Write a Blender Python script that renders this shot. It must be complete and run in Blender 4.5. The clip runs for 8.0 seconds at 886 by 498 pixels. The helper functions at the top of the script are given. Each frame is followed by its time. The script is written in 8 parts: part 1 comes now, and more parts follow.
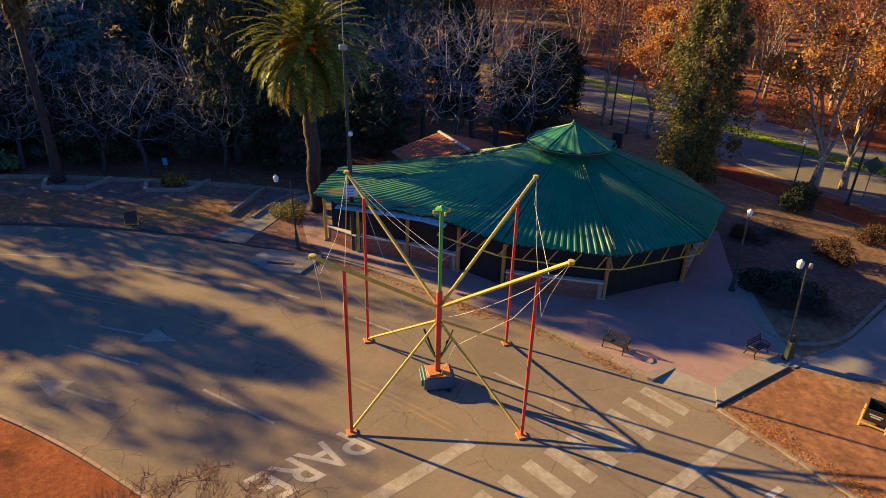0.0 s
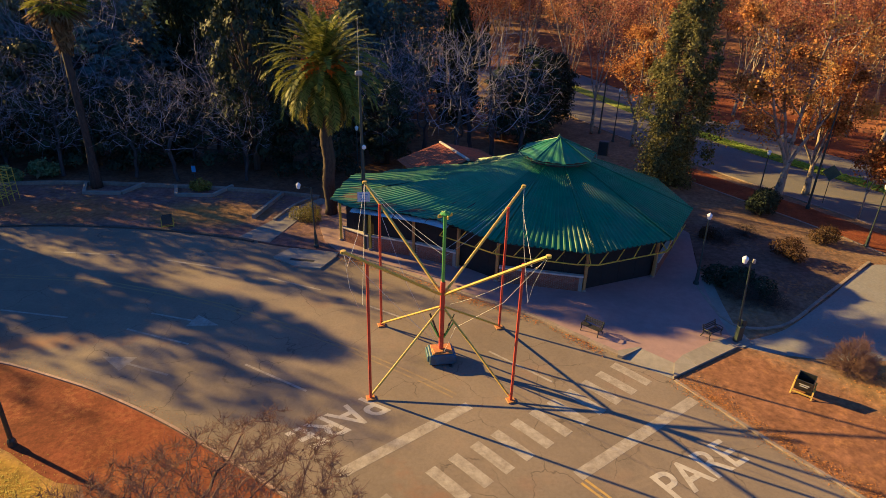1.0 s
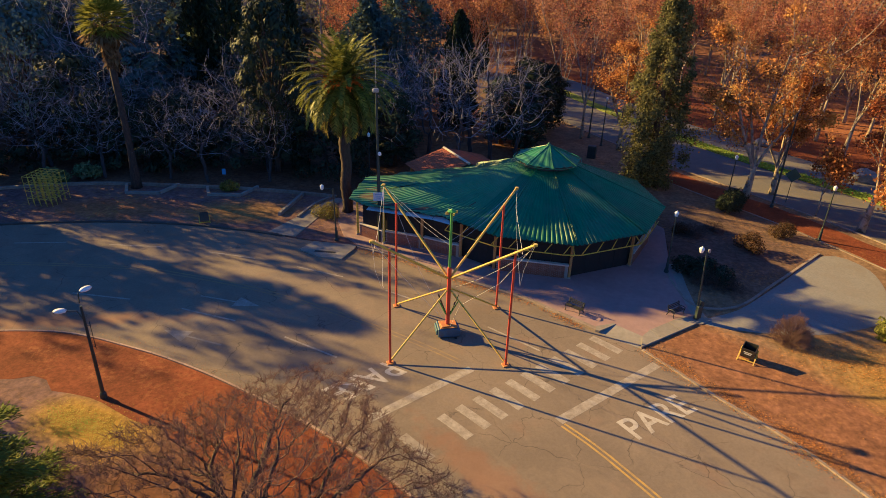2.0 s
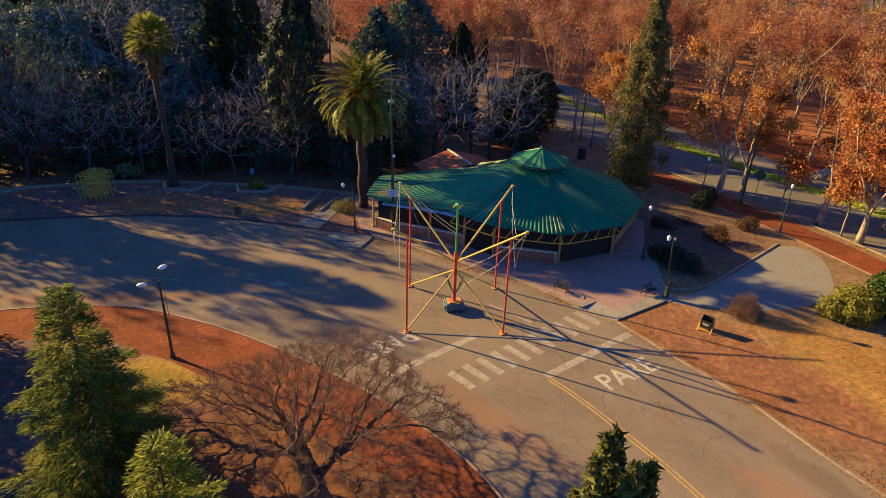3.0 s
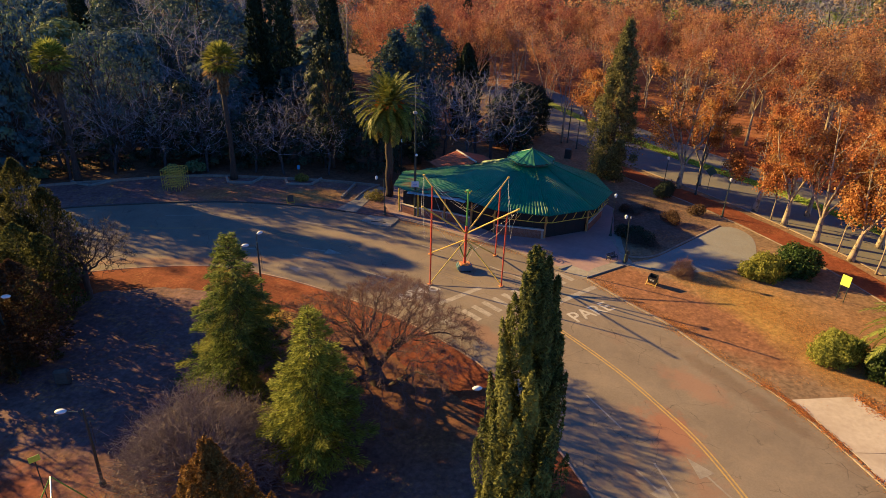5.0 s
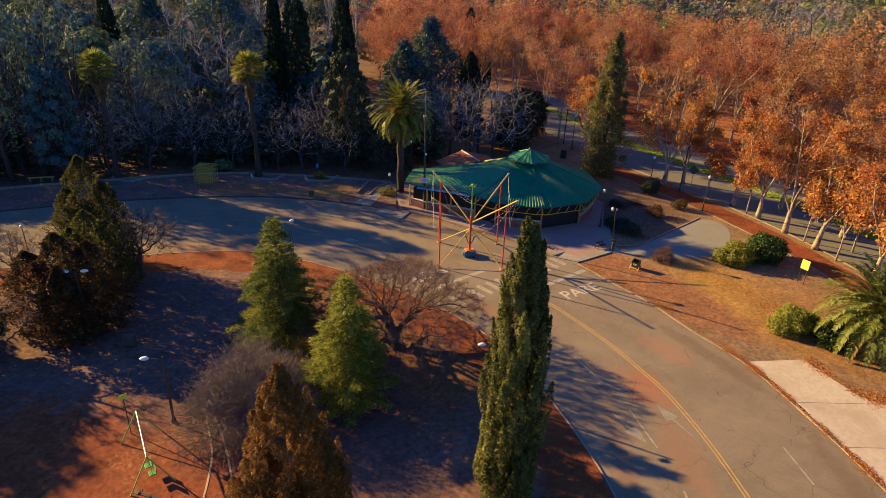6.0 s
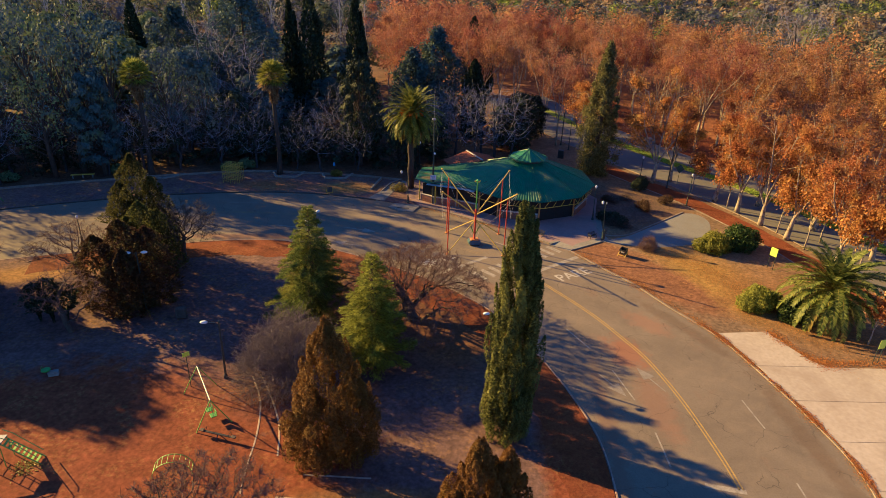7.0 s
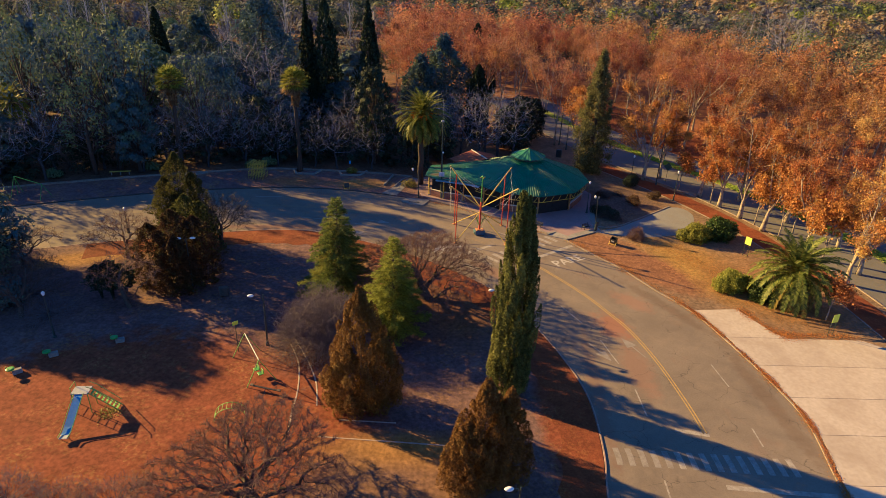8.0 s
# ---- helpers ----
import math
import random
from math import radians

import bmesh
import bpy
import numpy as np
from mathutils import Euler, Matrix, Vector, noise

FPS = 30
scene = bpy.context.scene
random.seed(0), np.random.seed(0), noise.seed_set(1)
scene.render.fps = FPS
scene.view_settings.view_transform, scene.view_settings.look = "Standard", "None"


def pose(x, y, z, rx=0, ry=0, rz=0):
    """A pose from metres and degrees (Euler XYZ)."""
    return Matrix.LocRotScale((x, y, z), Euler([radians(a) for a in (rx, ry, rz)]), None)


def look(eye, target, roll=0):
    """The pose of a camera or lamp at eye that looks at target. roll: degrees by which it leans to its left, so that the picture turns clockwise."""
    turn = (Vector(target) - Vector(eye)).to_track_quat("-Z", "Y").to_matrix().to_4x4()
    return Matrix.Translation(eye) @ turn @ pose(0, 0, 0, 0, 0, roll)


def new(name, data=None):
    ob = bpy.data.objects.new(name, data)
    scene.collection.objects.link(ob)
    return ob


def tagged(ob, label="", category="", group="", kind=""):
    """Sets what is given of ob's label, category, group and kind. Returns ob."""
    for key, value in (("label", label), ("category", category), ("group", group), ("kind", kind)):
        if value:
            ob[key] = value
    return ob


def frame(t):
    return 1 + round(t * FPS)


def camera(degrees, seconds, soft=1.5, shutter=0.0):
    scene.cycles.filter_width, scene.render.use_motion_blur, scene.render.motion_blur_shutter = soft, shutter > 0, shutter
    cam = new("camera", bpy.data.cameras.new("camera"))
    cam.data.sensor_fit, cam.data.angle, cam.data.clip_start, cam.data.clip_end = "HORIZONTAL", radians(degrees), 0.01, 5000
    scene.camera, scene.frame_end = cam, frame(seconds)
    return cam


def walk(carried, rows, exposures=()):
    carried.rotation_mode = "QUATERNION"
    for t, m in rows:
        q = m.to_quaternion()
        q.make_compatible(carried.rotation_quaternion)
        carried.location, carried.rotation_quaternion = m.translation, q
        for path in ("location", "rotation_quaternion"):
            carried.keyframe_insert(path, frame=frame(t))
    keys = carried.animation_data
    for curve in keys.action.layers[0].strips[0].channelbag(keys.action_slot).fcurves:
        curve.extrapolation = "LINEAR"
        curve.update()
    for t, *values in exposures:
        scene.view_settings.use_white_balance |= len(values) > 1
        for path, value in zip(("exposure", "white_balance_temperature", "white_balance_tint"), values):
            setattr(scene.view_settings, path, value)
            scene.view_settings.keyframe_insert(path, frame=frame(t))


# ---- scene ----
cam = camera(70.5, 8.0, 0.6)
# seconds, eye x y z, yaw, pitch, roll
PATH = [
    (0.0, -0.285, -19.877, 15.612, -1.047, -26.027, 1.694),
    (0.5, -0.387, -21.878, 16.545, -1.142, -25.944, 1.753),
    (1.0, -0.575, -24.178, 17.554, -1.244, -25.945, 1.809),
    (1.5, -0.828, -26.732, 18.617, -1.346, -25.996, 1.863),
    (2.0, -1.130, -29.502, 19.709, -1.439, -26.070, 1.913),
    (2.5, -1.465, -32.453, 20.810, -1.519, -26.144, 1.960),
    (3.0, -1.822, -35.552, 21.901, -1.583, -26.201, 2.004),
    (3.5, -2.192, -38.771, 22.966, -1.626, -26.228, 2.045),
    (4.0, -2.569, -42.083, 23.993, -1.648, -26.219, 2.083),
    (4.5, -2.948, -45.463, 24.978, -1.648, -26.173, 2.117),
    (5.0, -3.330, -48.894, 25.919, -1.629, -26.091, 2.149),
    (5.5, -3.715, -52.361, 26.824, -1.591, -25.982, 2.177),
    (6.0, -4.110, -55.857, 27.708, -1.538, -25.861, 2.203),
    (6.5, -4.521, -59.383, 28.596, -1.477, -25.746, 2.225),
    (7.0, -4.959, -62.954, 29.520, -1.412, -25.660, 2.244),
    (7.5, -5.437, -66.597, 30.525, -1.352, -25.634, 2.260),
    (8.0, -5.970, -70.358, 31.666, -1.305, -25.700, 2.274),
]


def gaze(x, y, z, yaw, pitch, roll):
    a, b = radians(yaw), radians(pitch)
    way = Vector((-math.sin(a) * math.cos(b), math.cos(a) * math.cos(b), math.sin(b)))
    return look((x, y, z), Vector((x, y, z)) + way, roll)


walk(cam, [(t, gaze(*row)) for t, *row in PATH], exposures=((0.0, 1.1, 4620, 13), (8.0, 1.1, 4620, 13)))

# ---------------------------------------------------------------- light
SUN_WAY = Vector((0.899, -0.438, -0.364)).normalized()
sun_data = bpy.data.lights.new("sun", "SUN")
sun_data.energy, sun_data.angle, sun_data.color = 7.8, radians(0.55), (1.0, 0.55, 0.088)
sun = new("sun", sun_data)
sun.matrix_world = look((-60, 30, 40), Vector((-60, 30, 40)) + SUN_WAY)

world = bpy.data.worlds.new("sky")
scene.world = world
world.use_nodes = True
sky_nodes = world.node_tree
sky = sky_nodes.nodes.new("ShaderNodeTexSky")
sky.sky_type, sky.sun_disc = "NISHITA", False
sky.sun_elevation, sky.sun_rotation = radians(20), radians(296)
sky.air_density, sky.dust_density, sky.ozone_density = 1.0, 0.0, 6.0
back = sky_nodes.nodes["Background"]
back.inputs["Strength"].default_value = 0.063
sky_nodes.links.new(sky.outputs["Color"], back.inputs["Color"])
from mathutils import geometry


# ---------------------------------------------------------------- materials
def shader(name):
    m = bpy.data.materials.new(name)
    m.use_nodes = True
    t = m.node_tree
    return m, t, t.nodes["Principled BSDF"]


def node(t, kind, **values):
    n = t.nodes.new(kind)
    for key, value in values.items():
        n.inputs[key.replace("_", " ")].default_value = value
    return n


def noise_of(t, coord, scale, detail=4.0, rough=0.6, distortion=0.0):
    n = node(t, "ShaderNodeTexNoise", Scale=scale, Detail=detail, Roughness=rough, Distortion=distortion)
    t.links.new(coord, n.inputs["Vector"])
    return n.outputs["Fac"]


def ramp_of(t, fac, lo, hi):
    n = node(t, "ShaderNodeMapRange")
    n.inputs["From Min"].default_value, n.inputs["From Max"].default_value = lo, hi
    t.links.new(fac, n.inputs["Value"])
    return n.outputs["Result"]


def blend(t, fac, a, b, how="MIX"):
    n = t.nodes.new("ShaderNodeMix")
    n.data_type, n.blend_type = "RGBA", how
    for socket, value in ((n.inputs[0], fac), (n.inputs[6], a), (n.inputs[7], b)):
        if isinstance(value, (int, float)):
            socket.default_value = value
        elif isinstance(value, tuple):
            socket.default_value = (*value, 1)
        else:
            t.links.new(value, socket)
    return n.outputs[2]


def math_of(t, how, a, b):
    n = t.nodes.new("ShaderNodeMath")
    n.operation = how
    for socket, value in zip(n.inputs, (a, b)):
        if isinstance(value, (int, float)):
            socket.default_value = value
        else:
            t.links.new(value, socket)
    return n.outputs[0]


def bumped(t, bsdf, height, strength, distance):
    b = node(t, "ShaderNodeBump", Strength=strength, Distance=distance)
    t.links.new(height, b.inputs["Height"])
    t.links.new(b.outputs["Normal"], bsdf.inputs["Normal"])


def surface(name, a, b, fine=6.0, dirt=None, broad=0.3, dirt_amount=0.6, rough=0.85, bump=0.3, depth=0.02, metal=0.0, vary=0.0):
    """Two tones in a fine grain, a third in broad stains, and relief."""
    m, t, p = shader(name)
    coord = node(t, "ShaderNodeTexCoord").outputs["Object"]
    grain = noise_of(t, coord, fine, 6.0, 0.65)
    colour = blend(t, ramp_of(t, grain, 0.32, 0.68), a, b)
    if dirt:
        stain = noise_of(t, coord, broad, 5.0, 0.6, 0.4)
        colour = blend(t, math_of(t, "MULTIPLY", ramp_of(t, stain, 0.42, 0.68), dirt_amount), colour, dirt)
    if vary:
        info = t.nodes.new("ShaderNodeObjectInfo")
        hsv = node(t, "ShaderNodeHueSaturation")
        t.links.new(colour, hsv.inputs["Color"])
        t.links.new(math_of(t, "ADD", math_of(t, "MULTIPLY", info.outputs["Random"], vary), 1 - vary / 2), hsv.inputs["Value"])
        colour = hsv.outputs["Color"]
    t.links.new(colour, p.inputs["Base Color"])
    p.inputs["Roughness"].default_value, p.inputs["Metallic"].default_value = rough, metal
    if bump:
        bumped(t, p, grain, bump, depth)
    return m


def leafy(name, dark, light, extra=None, extra_share=0.15, through_light=0.35, rough=0.6):
    """Leaves: a tone of its own for each, thin enough to let light through."""
    m, t, p = shader(name)
    geo = t.nodes.new("ShaderNodeNewGeometry")
    coord = node(t, "ShaderNodeTexCoord").outputs["Object"]
    info = t.nodes.new("ShaderNodeObjectInfo")
    colour = blend(t, geo.outputs["Random Per Island"], dark, light)
    if extra:
        patch = ramp_of(t, noise_of(t, coord, 0.45, 3.0), 0.58 - extra_share * 0.4, 0.72 - extra_share * 0.4)
        colour = blend(t, patch, colour, extra)
    hsv = node(t, "ShaderNodeHueSaturation")
    t.links.new(colour, hsv.inputs["Color"])
    t.links.new(math_of(t, "ADD", math_of(t, "MULTIPLY", info.outputs["Random"], 0.36), 0.82), hsv.inputs["Value"])
    t.links.new(math_of(t, "ADD", math_of(t, "MULTIPLY", info.outputs["Random"], 0.03), 0.485), hsv.inputs["Hue"])
    t.links.new(hsv.outputs["Color"], p.inputs["Base Color"])
    p.inputs["Roughness"].default_value = rough
    p.inputs["Specular IOR Level"].default_value = 0.12
    thin = t.nodes.new("ShaderNodeBsdfTranslucent")
    t.links.new(hsv.outputs["Color"], thin.inputs["Color"])
    mix = t.nodes.new("ShaderNodeMixShader")
    mix.inputs[0].default_value = through_light
    t.links.new(p.outputs["BSDF"], mix.inputs[1])
    t.links.new(thin.outputs["BSDF"], mix.inputs[2])
    t.links.new(mix.outputs["Shader"], t.nodes["Material Output"].inputs["Surface"])
    return m


def soil(name, base, second, patches=(), fine=3.0, rough=0.95, bump=0.6, depth=0.03, litter=None, litter_amount=0.5):
    """Ground in two tones with soft-edged patches: (x, y, rx, ry, turn, colour, edge)."""
    m, t, p = shader(name)
    coord = node(t, "ShaderNodeTexCoord").outputs["Object"]
    grain = noise_of(t, coord, fine, 8.0, 0.7)
    big = noise_of(t, coord, 0.22, 5.0, 0.6, 0.5)
    colour = blend(t, ramp_of(t, big, 0.35, 0.65), base, second)
    for x, y, rx, ry, turn, tone, edge in patches:
        mp = node(t, "ShaderNodeMapping")
        mp.vector_type = "TEXTURE"
        mp.inputs["Location"].default_value = (x, y, 0)
        mp.inputs["Rotation"].default_value = (0, 0, radians(turn))
        mp.inputs["Scale"].default_value = (rx, ry, 1000)
        t.links.new(coord, mp.inputs["Vector"])
        ln = t.nodes.new("ShaderNodeVectorMath")
        ln.operation = "LENGTH"
        t.links.new(mp.outputs["Vector"], ln.inputs[0])
        wob = math_of(t, "ADD", ln.outputs["Value"], math_of(t, "MULTIPLY", math_of(t, "SUBTRACT", noise_of(t, coord, 0.5, 6.0, 0.7), 0.5), 1.1))
        colour = blend(t, ramp_of(t, wob, 1 + edge, 1 - edge), colour, tone)
    if litter:
        spots = noise_of(t, coord, 3.4, 4.0, 0.75)
        drift = ramp_of(t, noise_of(t, coord, 0.33, 4.0, 0.6, 0.8), 0.46, 0.62)
        fleck = math_of(t, "MULTIPLY", ramp_of(t, spots, 0.5, 0.58), drift)
        colour = blend(t, math_of(t, "MULTIPLY", fleck, litter_amount), colour, litter)
    shade = math_of(t, "ADD", math_of(t, "MULTIPLY", ramp_of(t, grain, 0.33, 0.67), 0.55), 0.7)
    hsv = node(t, "ShaderNodeHueSaturation")
    t.links.new(colour, hsv.inputs["Color"])
    blotch = math_of(t, "ADD", math_of(t, "MULTIPLY", ramp_of(t, noise_of(t, coord, 0.75, 6.0, 0.68), 0.3, 0.7), 0.5), 0.72)
    t.links.new(math_of(t, "MULTIPLY", shade, blotch), hsv.inputs["Value"])
    t.links.new(hsv.outputs["Color"], p.inputs["Base Color"])
    p.inputs["Roughness"].default_value = rough
    p.inputs["Specular IOR Level"].default_value = 0.15
    bumped(t, p, grain, bump, depth)
    return m


def asphalt(name, a, b, crack=True, patch=None, stains=()):
    m, t, p = shader(name)
    coord = node(t, "ShaderNodeTexCoord").outputs["Object"]
    grain = noise_of(t, coord, 40.0, 3.0, 0.7)
    big = noise_of(t, coord, 0.16, 6.0, 0.62, 0.6)
    mid = noise_of(t, coord, 1.3, 6.0, 0.65)
    colour = blend(t, ramp_of(t, big, 0.35, 0.66), a, b)
    colour = blend(t, ramp_of(t, mid, 0.2, 0.8), colour, blend(t, 0.22, colour, (0.30, 0.24, 0.18)))
    if patch:
        colour = blend(t, math_of(t, "MULTIPLY", ramp_of(t, noise_of(t, coord, 0.35, 4.0), 0.58, 0.74), 0.6), colour, patch)
    colour = blend(t, math_of(t, "MULTIPLY", ramp_of(t, grain, 0.35, 0.75), 0.35), colour, (0.30, 0.25, 0.2))
    grit = noise_of(t, coord, 7.0, 5.0, 0.8)
    colour = blend(t, math_of(t, "MULTIPLY", ramp_of(t, grit, 0.42, 0.66), 0.3), colour, (0.10, 0.075, 0.055))
    dust = noise_of(t, coord, 0.55, 7.0, 0.72, 1.2)
    colour = blend(t, math_of(t, "MULTIPLY", ramp_of(t, dust, 0.5, 0.72), 0.4), colour, (0.30, 0.225, 0.15))
    for x, y, rx, ry, turn, tone, share in stains:
        mp = node(t, "ShaderNodeMapping")
        mp.vector_type = "TEXTURE"
        mp.inputs["Location"].default_value = (x, y, 0)
        mp.inputs["Rotation"].default_value = (0, 0, radians(turn))
        mp.inputs["Scale"].default_value = (rx, ry, 1000)
        t.links.new(coord, mp.inputs["Vector"])
        ln = t.nodes.new("ShaderNodeVectorMath")
        ln.operation = "LENGTH"
        t.links.new(mp.outputs["Vector"], ln.inputs[0])
        ragged = math_of(t, "ADD", ln.outputs["Value"], math_of(t, "MULTIPLY", math_of(t, "SUBTRACT", noise_of(t, coord, 0.9, 7.0, 0.75), 0.5), 2.4))
        colour = blend(t, math_of(t, "MULTIPLY", ramp_of(t, ragged, 1.15, 0.55), share), colour, tone)
    if crack:
        warp = node(t, "ShaderNodeVectorMath")
        warp.operation = "ADD"
        nz = node(t, "ShaderNodeTexNoise", Scale=0.9, Detail=4.0)
        t.links.new(coord, nz.inputs["Vector"])
        t.links.new(coord, warp.inputs[0])
        t.links.new(nz.outputs["Color"], warp.inputs[1])
        vor = node(t, "ShaderNodeTexVoronoi", Scale=0.34)
        vor.feature = "DISTANCE_TO_EDGE"
        t.links.new(warp.outputs["Vector"], vor.inputs["Vector"])
        line = ramp_of(t, vor.outputs["Distance"], 0.009, 0.002)
        some = ramp_of(t, noise_of(t, coord, 0.3, 2.0), 0.44, 0.54)
        colour = blend(t, math_of(t, "MULTIPLY", math_of(t, "MULTIPLY", line, some), 0.5), colour, (0.05, 0.04, 0.032))
    t.links.new(colour, p.inputs["Base Color"])
    p.inputs["Roughness"].default_value = 0.88
    p.inputs["Specular IOR Level"].default_value = 0.2
    bumped(t, p, grain, 0.25, 0.01)
    return m


def worn_paint(name, colour, under, worn=0.5):
    """Road paint, scuffed through to the asphalt."""
    m, t, p = shader(name)
    coord = node(t, "ShaderNodeTexCoord").outputs["Object"]
    wear = ramp_of(t, noise_of(t, coord, 2.2, 8.0, 0.75), worn - 0.12, worn + 0.16)
    wear2 = math_of(t, "MULTIPLY", wear, 0.85)
    t.links.new(blend(t, wear2, colour, under), p.inputs["Base Color"])
    p.inputs["Roughness"].default_value = 0.8
    return m


def bark(name, a, b, scale=5.0, patches=None):
    m, t, p = shader(name)
    coord = node(t, "ShaderNodeTexCoord").outputs["Object"]
    mp = node(t, "ShaderNodeMapping")
    mp.inputs["Scale"].default_value = (1, 1, 0.3)
    t.links.new(coord, mp.inputs["Vector"])
    grain = noise_of(t, mp.outputs["Vector"], scale, 6.0, 0.7)
    colour = blend(t, ramp_of(t, grain, 0.35, 0.65), a, b)
    if patches:
        colour = blend(t, ramp_of(t, noise_of(t, coord, 2.0, 3.0), 0.52, 0.6), colour, patches)
    t.links.new(colour, p.inputs["Base Color"])
    p.inputs["Roughness"].default_value = 0.9
    bumped(t, p, grain, 0.6, 0.03)
    return m


MAT = {}
MAT["asphalt"] = asphalt("asphalt", (0.148, 0.115, 0.083), (0.232, 0.18, 0.126), True, (0.25, 0.15, 0.095), (
    (11.5, -20.2, 1.6, 2.6, 15, (0.34, 0.12, 0.05), 0.55), (14.6, -15.6, 1.3, 2.4, 40, (0.30, 0.15, 0.09), 0.5), (12.0, -27, 1.4, 4.0, 0, (0.29, 0.14, 0.08), 0.4),
    (17.6, -16.0, 0.8, 7.0, 30, (0.12, 0.075, 0.045), 0.4), (21.4, -31.0, 0.8, 9.0, 4, (0.13, 0.08, 0.045), 0.4), (2.0, -11.0, 1.0, 5.0, 42, (0.27, 0.12, 0.06), 0.4),
    (-24, 0.4, 9.0, 0.8, 4, (0.28, 0.11, 0.05), 0.45), (7.8, -30, 0.7, 9.0, -4, (0.2, 0.11, 0.07), 0.5)))
MAT["far_asphalt"] = asphalt("old asphalt", (0.10, 0.105, 0.11), (0.14, 0.142, 0.142), False)
MAT["white_line"] = worn_paint("worn white road paint", (0.40, 0.35, 0.285), (0.19, 0.15, 0.11), 0.48)
MAT["white_letters"] = worn_paint("white road lettering paint", (0.47, 0.42, 0.35), (0.19, 0.15, 0.11), 0.58)
MAT["faint_line"] = worn_paint("faded white road paint", (0.30, 0.26, 0.215), (0.19, 0.15, 0.11), 0.48)
MAT["yellow_line"] = worn_paint("worn yellow road paint", (0.46, 0.29, 0.05), (0.2, 0.15, 0.1), 0.55)
MAT["faint_yellow"] = worn_paint("faded yellow road paint", (0.34, 0.23, 0.08), (0.2, 0.15, 0.1), 0.42)
MAT["kerb"] = surface("kerb concrete", (0.20, 0.155, 0.115), (0.30, 0.235, 0.18), 5.0, (0.16, 0.12, 0.09), 0.8, 0.5, 0.9, 0.4, 0.015, 0, 0.3)
MAT["concrete"] = surface("concrete slab", (0.42, 0.34, 0.26), (0.52, 0.43, 0.33), 3.0, (0.33, 0.25, 0.18), 0.3, 0.6, 0.9, 0.2, 0.01, 0, 0.12)
MAT["island_kerb"] = surface("dusty pink kerb concrete", (0.28, 0.185, 0.14), (0.38, 0.26, 0.2), 5.0, (0.24, 0.10, 0.06), 0.8, 0.6, 0.9, 0.4, 0.015, 0, 0.3)
MAT["edging"] = surface("dusty edging concrete", (0.36, 0.27, 0.20), (0.46, 0.35, 0.26), 4.0, (0.24, 0.13, 0.08), 0.8, 0.6)
MAT["median"] = soil("mossy strip", (0.20, 0.24, 0.03), (0.28, 0.30, 0.04))
MAT["pale_concrete"] = surface("pale concrete", (0.21, 0.19, 0.16), (0.29, 0.26, 0.22), 3.0, (0.2, 0.165, 0.13), 0.4, 0.6, 0.9, 0.2, 0.01, 0, 0.2)
MAT["pink_paving"] = surface("pink cement paving", (0.28, 0.18, 0.165), (0.34, 0.22, 0.2), 2.5, (0.2, 0.14, 0.13), 0.35, 0.6, 0.85, 0.15, 0.01)
MAT["grey_paving"] = surface("grey gritty paving", (0.19, 0.185, 0.175), (0.26, 0.245, 0.225), 8.0, (0.2, 0.17, 0.14), 0.5, 0.5, 0.9, 0.3, 0.01)
MAT["red_soil"] = soil("red crushed-brick soil", (0.225, 0.064, 0.02), (0.155, 0.045, 0.016), fine=7.0, bump=0.9, litter=(0.36, 0.15, 0.04), litter_amount=0.4)
MAT["bark_dark"] = bark("dark bark", (0.045, 0.03, 0.022), (0.1, 0.07, 0.05))
MAT["bark_brown"] = bark("brown bark", (0.09, 0.055, 0.035), (0.17, 0.11, 0.07))
MAT["bark_grey"] = bark("grey twigs", (0.085, 0.078, 0.096), (0.42, 0.39, 0.45), 1.1)
MAT["bark_pale"] = bark("pale grey poplar bark", (0.20, 0.20, 0.22), (0.32, 0.315, 0.33))
MAT["bark_dull"] = bark("dull grey bark", (0.03, 0.026, 0.026), (0.075, 0.065, 0.065))
MAT["bark_plane"] = bark("pale plane bark", (0.24, 0.19, 0.14), (0.40, 0.325, 0.24), 4.0, (0.13, 0.10, 0.07))
MAT["bark_twig"] = bark("purple-brown twigs", (0.1, 0.055, 0.042), (0.21, 0.115, 0.084))
MAT["bark_mauve"] = bark("mauve-grey twigs", (0.10, 0.075, 0.08), (0.21, 0.16, 0.165))
MAT["bark_palm"] = bark("palm bark", (0.028, 0.018, 0.013), (0.075, 0.048, 0.032), 9.0)
# duller than leaf_orange: distance haze is mixed into the leaf colour
MAT["leaf_plane_far"] = leafy("haze-dulled orange plane leaves", (0.12, 0.048, 0.022), (0.60, 0.29, 0.105), (0.48, 0.32, 0.11), 0.14, 0.42, 0.75)
MAT["leaf_orange"] = leafy("orange plane leaves", (0.15, 0.052, 0.016), (0.68, 0.30, 0.075), (0.56, 0.35, 0.08), 0.14, 0.42, 0.75)
MAT["leaf_rust"] = leafy("rust plane leaves", (0.12, 0.044, 0.028), (0.50, 0.21, 0.115), (0.46, 0.25, 0.11), 0.1, 0.42, 0.75)
# leaf_dark and leaf_grey lean blue to paint in the wood's haze and blue shade
MAT["leaf_dark"] = leafy("dark evergreen leaves", (0.068, 0.1, 0.1), (0.098, 0.14, 0.134), (0.14, 0.165, 0.085), 0.15, 0.14, 0.8)
MAT["leaf_grey"] = leafy("grey-green leaves", (0.085, 0.107, 0.11), (0.112, 0.138, 0.14), None, 0, 0.14, 0.8)
